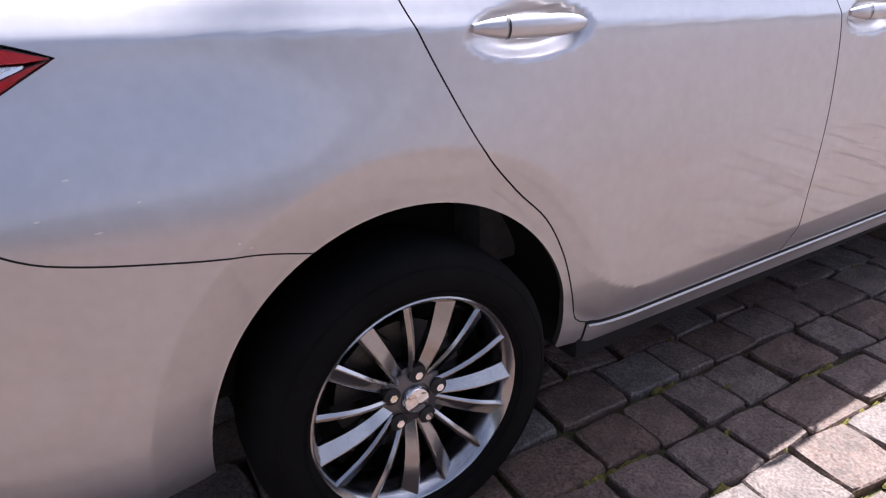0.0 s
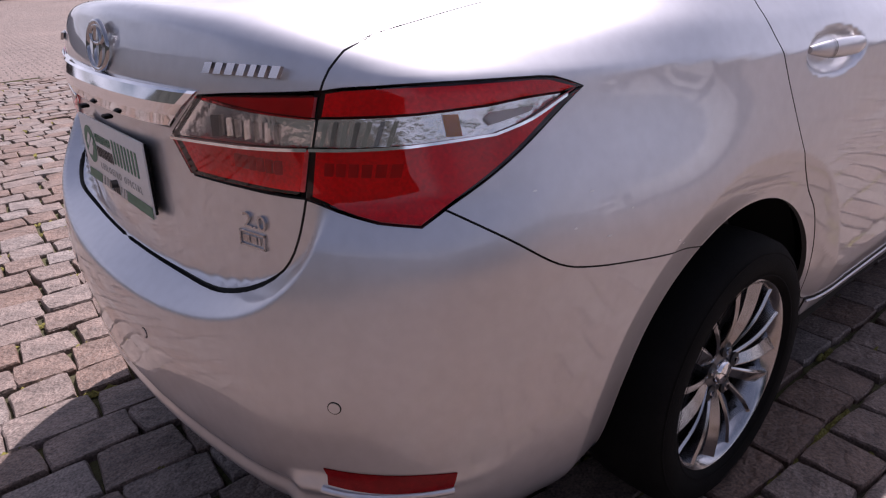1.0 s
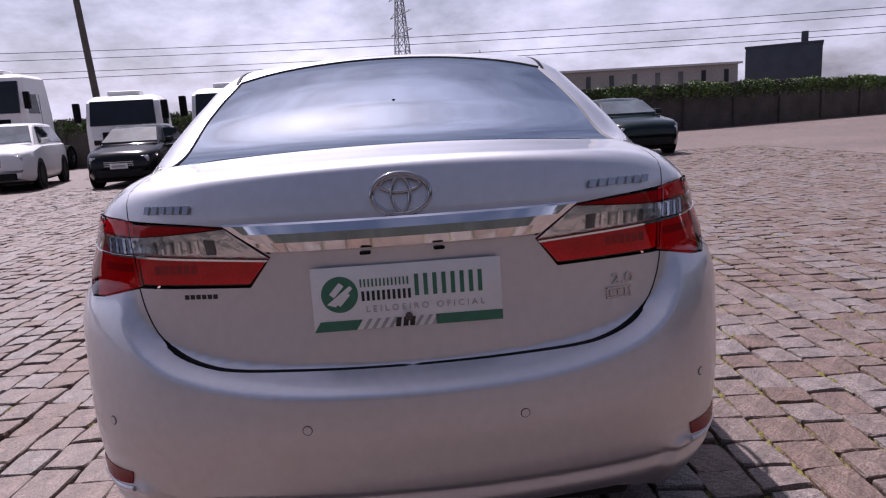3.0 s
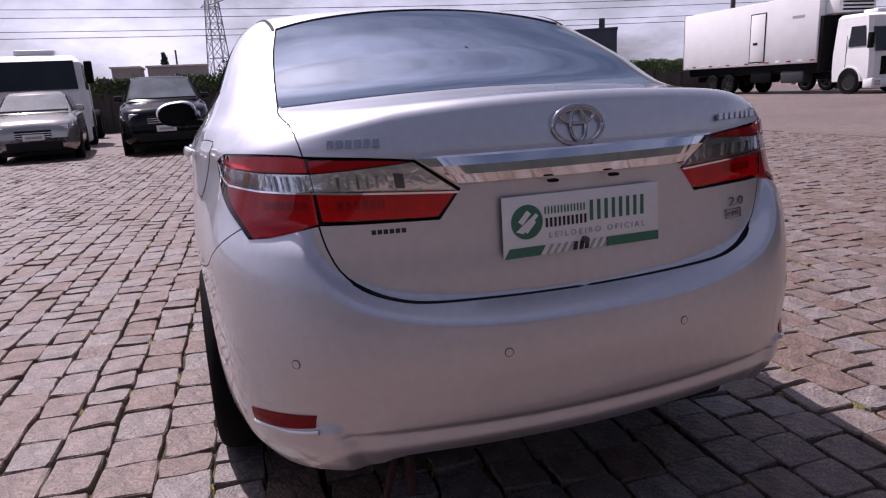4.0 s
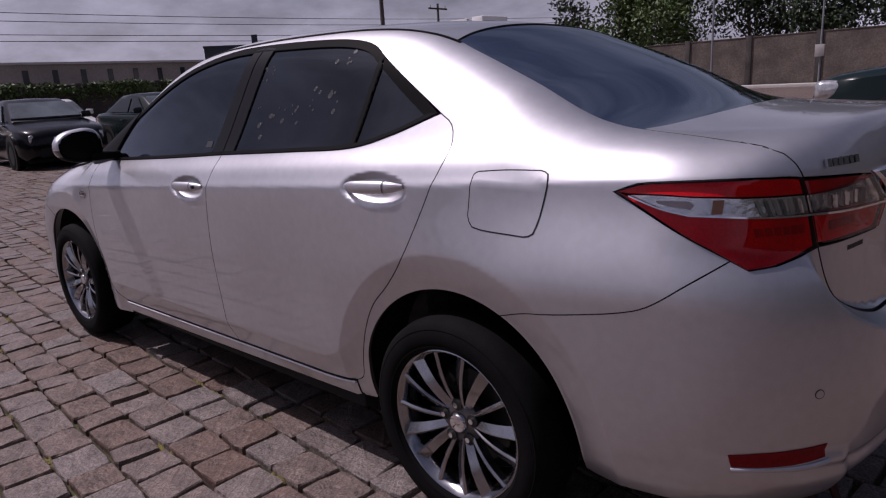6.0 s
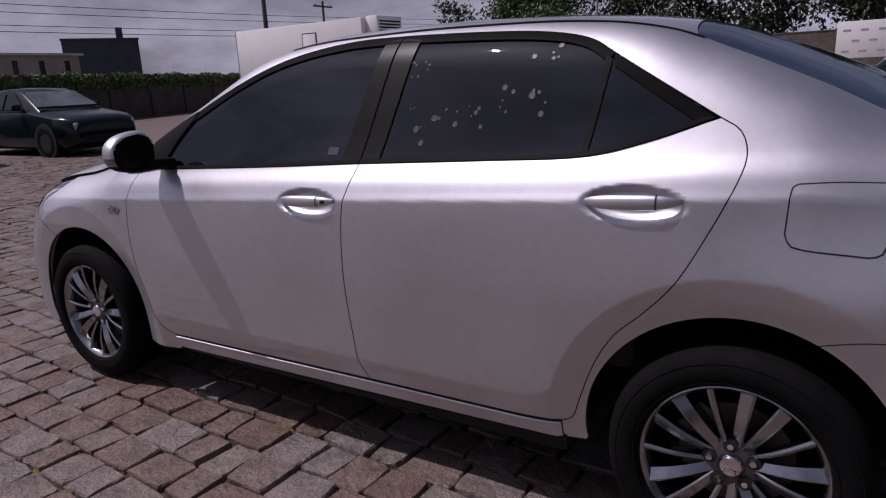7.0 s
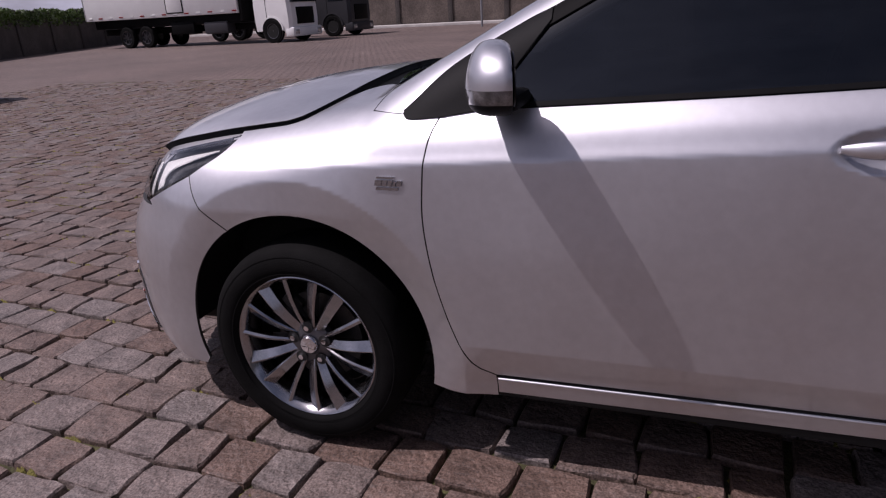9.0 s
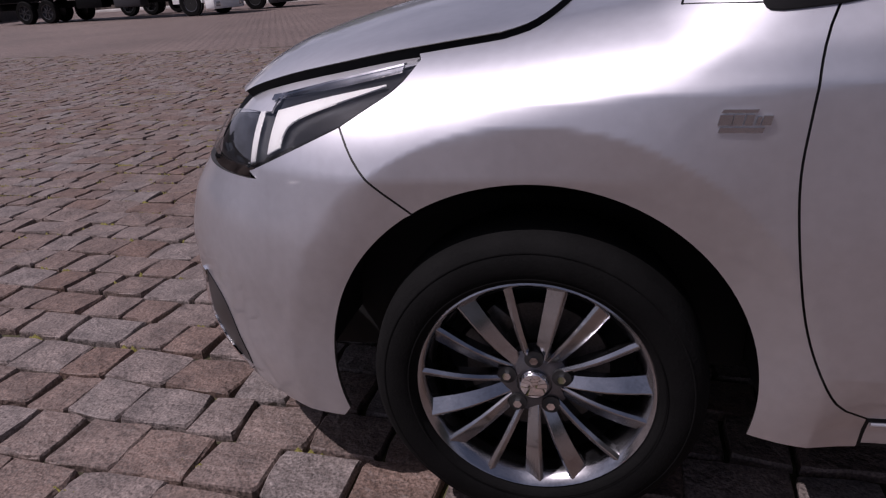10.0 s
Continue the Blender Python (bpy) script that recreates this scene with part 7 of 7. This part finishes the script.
def lorry_cab(top, x0, paint, wide=2.3, high=2.95, deep=1.9, floor_=0.85, grille_mat=None, pane=0.76, sill=0.80, head=1.50):
    """A cab over the engine; its flat front looks along +x at x0."""
    hw = wide / 2
    bm = bmesh.new()
    secs = []
    for z, inset, nose in ((floor_ - 0.35, 0.03, -0.02), (floor_ + 0.1, 0.0, 0.02), (floor_ + 0.75, 0.0, 0.0), (floor_ + 1.55, 0.05, -0.16), (high - 0.12, 0.10, -0.26), (high, 0.24, -0.45)):
        w = hw - inset
        xf, xb = x0 + nose, x0 - deep + inset * 0.5
        secs.append([(xf - 0.12, w, z), (xf, w - 0.16, z), (xf + 0.02, 0, z), (xf, -w + 0.16, z), (xf - 0.12, -w, z), (xb, -w, z), (xb, w, z)])
    loft(bm, secs)
    part("cab", bm, paint, top, smooth=28)
    w = hw - 0.04
    quad_plate("windscreen", [(x0 + 0.012, w - 0.12, floor_ + 0.82), (x0 + 0.012, -w + 0.12, floor_ + 0.82), (x0 - 0.155 * pane / 0.76, -w + 0.16, floor_ + 0.82 + pane), (x0 - 0.155 * pane / 0.76, w - 0.16, floor_ + 0.82 + pane)][::-1], SCREEN_SOLID, top, 0.045)
    bm = bmesh.new()
    box(bm, x0 - 0.05, x0 + 0.055, -hw * 0.58, hw * 0.58, floor_ - 0.1, floor_ + 0.62, bevel=0.03)
    part("grille", bm, grille_mat or BLACK_TRIM, top)
    bm = bmesh.new()
    box(bm, x0 - 0.35, x0 + 0.12, -hw * 0.98, hw * 0.98, floor_ - 0.62, floor_ - 0.22, bevel=0.06)
    bump = part("bumper", bm, paint, top)
    for s in (1, -1):
        bm = bmesh.new()
        box(bm, x0 + 0.02, x0 + 0.135, s * hw * 0.75 - 0.16, s * hw * 0.75 + 0.16, floor_ - 0.52, floor_ - 0.32, bevel=0.03)
        part("headlamp", bm, HEADLIGHT, bump)
        q = [(x0 - 0.30, s * (hw - 0.01), floor_ + sill), (x0 - 1.15, s * (hw - 0.01), floor_ + sill), (x0 - 1.10, s * (hw - 0.052), floor_ + head), (x0 - 0.44, s * (hw - 0.052), floor_ + head)]
        quad_plate("side_window", q if s < 0 else q[::-1], SCREEN_SOLID, top, 0.02)
        bm = bmesh.new()
        box(bm, x0 - 1.25, x0 - 1.235, s * (hw + 0.001) - 0.008, s * (hw + 0.001) + 0.008, floor_ - 0.2, floor_ + 1.5)
        part("door_seam", bm, SEAL, top)
        bm = bmesh.new()
        box(bm, x0 - 0.02, x0 + 0.14, s * (hw + 0.16) - 0.1, s * (hw + 0.16) + 0.1, floor_ + 0.95, floor_ + 1.55, bevel=0.03)
        part("door_mirror", bm, BLACK_TRIM, top)
        bm = bmesh.new()
        n = 16
        ro = [[], []]
        for j, y in enumerate((hw - 0.25, hw + 0.03)):
            for rr in (0.60, 0.54):
                ro[j].append([bm.verts.new((x0 - 1.0 + rr * math.cos(math.pi * i / n), s * y, 0.52 + rr * math.sin(math.pi * i / n))) for i in range(n + 1)])
        for i in range(n):
            bm.faces.new((ro[0][0][i], ro[0][0][i + 1], ro[1][0][i + 1], ro[1][0][i]))
            bm.faces.new((ro[1][0][i], ro[1][0][i + 1], ro[1][1][i + 1], ro[1][1][i]))
            bm.faces.new((ro[0][1][i], ro[1][1][i], ro[1][1][i + 1], ro[0][1][i + 1]))
        part("mudguard", bm, paint, top)
        bm = bmesh.new()
        lathe(bm, [(0.01, 0.0), (0.545, 0.0), (0.545, -0.04)], 32)
        arch = part("wheel_arch", bm, VOID, top)
        arch.matrix_local = Matrix.Translation((x0 - 1.0, s * (hw + 0.006), 0.52)) @ Matrix.Rotation(math.pi if s < 0 else 0, 4, "Z")
        small_wheel(top, x0 - 1.0, s * (hw - 0.11), 0.50, s, 0.28, ALLOY)
    bm = bmesh.new()
    box(bm, x0 - 1.2, x0 - 0.5, -0.5, 0.5, high + 0.002, high + 0.16, bevel=0.05)
    part("roof_vent", bm, paint, top)


def chassis(top, x0, x1):
    boxed("chassis", (x0, x1, -0.45, 0.45, 0.62, 0.92), BLACK_TRIM, top, bevel=0.02)


# white box lorry by the south-east wall, nose toward -x
lorry = thing("box_lorry", "white box lorry with a refrigerated body and side door", "lorry", (24.3, -26.2, 0), 176)
lorry_cab(lorry, 6.1, P_CREAM, high=3.2, pane=0.95, sill=1.05, head=1.85)
chassis(lorry, -6.0, 5.0)
boxed("box_body", (-6.2, 3.4, -1.28, 1.28, 1.36, 4.28), P_CREAM, lorry, bevel=0.03)
for i in range(14):
    x = -6.0 + 0.7 * i
    boxed("side_marker", (x, x + 0.25, -1.30, -1.275, 1.45, 1.50), REFLECTOR_RED if i % 2 else WHITE_PLASTIC, lorry, bevel=0.0)
d0 = boxed("side_door", (-0.75, 0.20, -1.31, -1.278, 1.55, 3.75), P_CREAM, lorry, bevel=0.01)
for dims in ((-0.80, -0.755, -1.305, -1.276, 1.5, 3.8), (0.205, 0.25, -1.305, -1.276, 1.5, 3.8), (-0.755, 0.205, -1.305, -1.276, 3.755, 3.80), (-0.755, 0.205, -1.305, -1.276, 1.50, 1.545)):
    boxed("door_frame", dims, BLACK_TRIM, d0, bevel=0.0)
boxed("door_latch", (-0.55, -0.25, -1.325, -1.312, 2.35, 2.45), BLACK_TRIM, d0, bevel=0.0)
for s in (1, -1):
    boxed("corner_rail", (-6.24, -6.20, s * 1.27 - 0.02, s * 1.27 + 0.02, 1.36, 4.28), GREY_INK, lorry, bevel=0.0)
boxed("cooling_unit", (3.42, 4.15, -0.95, 0.95, 3.35, 4.35), P_CREAM, lorry, bevel=0.05)
boxed("under_frame", (-5.9, 3.3, -1.05, 1.05, 0.95, 1.352), BLACK_TRIM, lorry, bevel=0.02)
boxed("bulkhead", (3.42, 3.60, -1.2, 1.2, 1.0, 3.3), BLACK_TRIM, lorry, bevel=0.02)
for i in range(5):
    boxed("vent_slat", (4.152, 4.17, -0.8, 0.8, 3.45 + 0.15 * i, 3.52 + 0.15 * i), BLACK_TRIM, lorry, bevel=0.0)
boxed("lettering_bar", (1.9, 2.6, -1.29, -1.279, 3.35, 3.45), GREY_INK, lorry, bevel=0.0)
for wx in (-2.45, -3.75):
    for s in (1, -1):
        small_wheel(lorry, wx, s * 1.05, 0.50, s, 0.30, ALLOY_DARK)
boxed("fuel_tank", (1.2, 2.6, -1.15, -0.55, 0.5, 1.05), P_GREY, lorry, bevel=0.08)
boxed("tool_locker", (-0.8, 0.6, -1.15, -0.6, 0.55, 1.1), BLACK_TRIM, lorry, bevel=0.03)

dark = thing("grey_lorry", "dark grey lorry cab parked beside the white one", "lorry", (21.6, -30.0, 0), 178)
lorry_cab(dark, 4.2, P_GREY, high=3.05)
chassis(dark, -5.0, 3.2)
for wx in (-2.5, -3.8):
    for s in (1, -1):
        small_wheel(dark, wx, s * 1.05, 0.50, s, 0.30)

man = thing("white_tractor_lorry", "tall white lorry tractor behind the parked cars", "lorry", (25.0, 14.4, 0), 183)
lorry_cab(man, 2.2, P_CREAM, wide=2.45, high=3.62, deep=2.1, floor_=1.42, pane=1.12)
chassis(man, -1.9, 1.0)
for s in (1, -1):
    small_wheel(man, -1.3, s * 1.0, 0.50, s, 0.30)
ford = thing("white_cab_lorry", "white lorry cab with a wide windscreen behind the hatchback", "lorry", (21.5, 5.2, 0), 184)
lorry_cab(ford, 2.6, P_CREAM, wide=2.3, high=2.5, deep=1.8, floor_=0.75)
chassis(ford, -3.6, 1.5)
for s in (1, -1):
    small_wheel(ford, -2.0, s * 1.0, 0.48, s, 0.30)
ford2 = thing("second_cab_lorry", "white lorry cab at the end of the lorry row", "lorry", (22.5, 9.0, 0), 188)
lorry_cab(ford2, 2.4, P_CREAM, wide=2.3, high=2.5, deep=1.8, floor_=0.75)
chassis(ford2, -3.6, 1.5)
for s in (1, -1):
    small_wheel(ford2, -2.0, s * 1.0, 0.48, s, 0.30)

# the setts nearest the car, piece by piece
for d, x, y, lift, a, gu, gv, kk in LATE_SETTS:
    ob = new("sett", variants[kk][2])
    ob.parent = ground
    ob.matrix_local = Matrix.Translation((x, y, lift)) @ Matrix.Rotation(a, 4, "Z") @ Matrix.Diagonal((gu / PART_W, gv / PART_D, 1, 1))
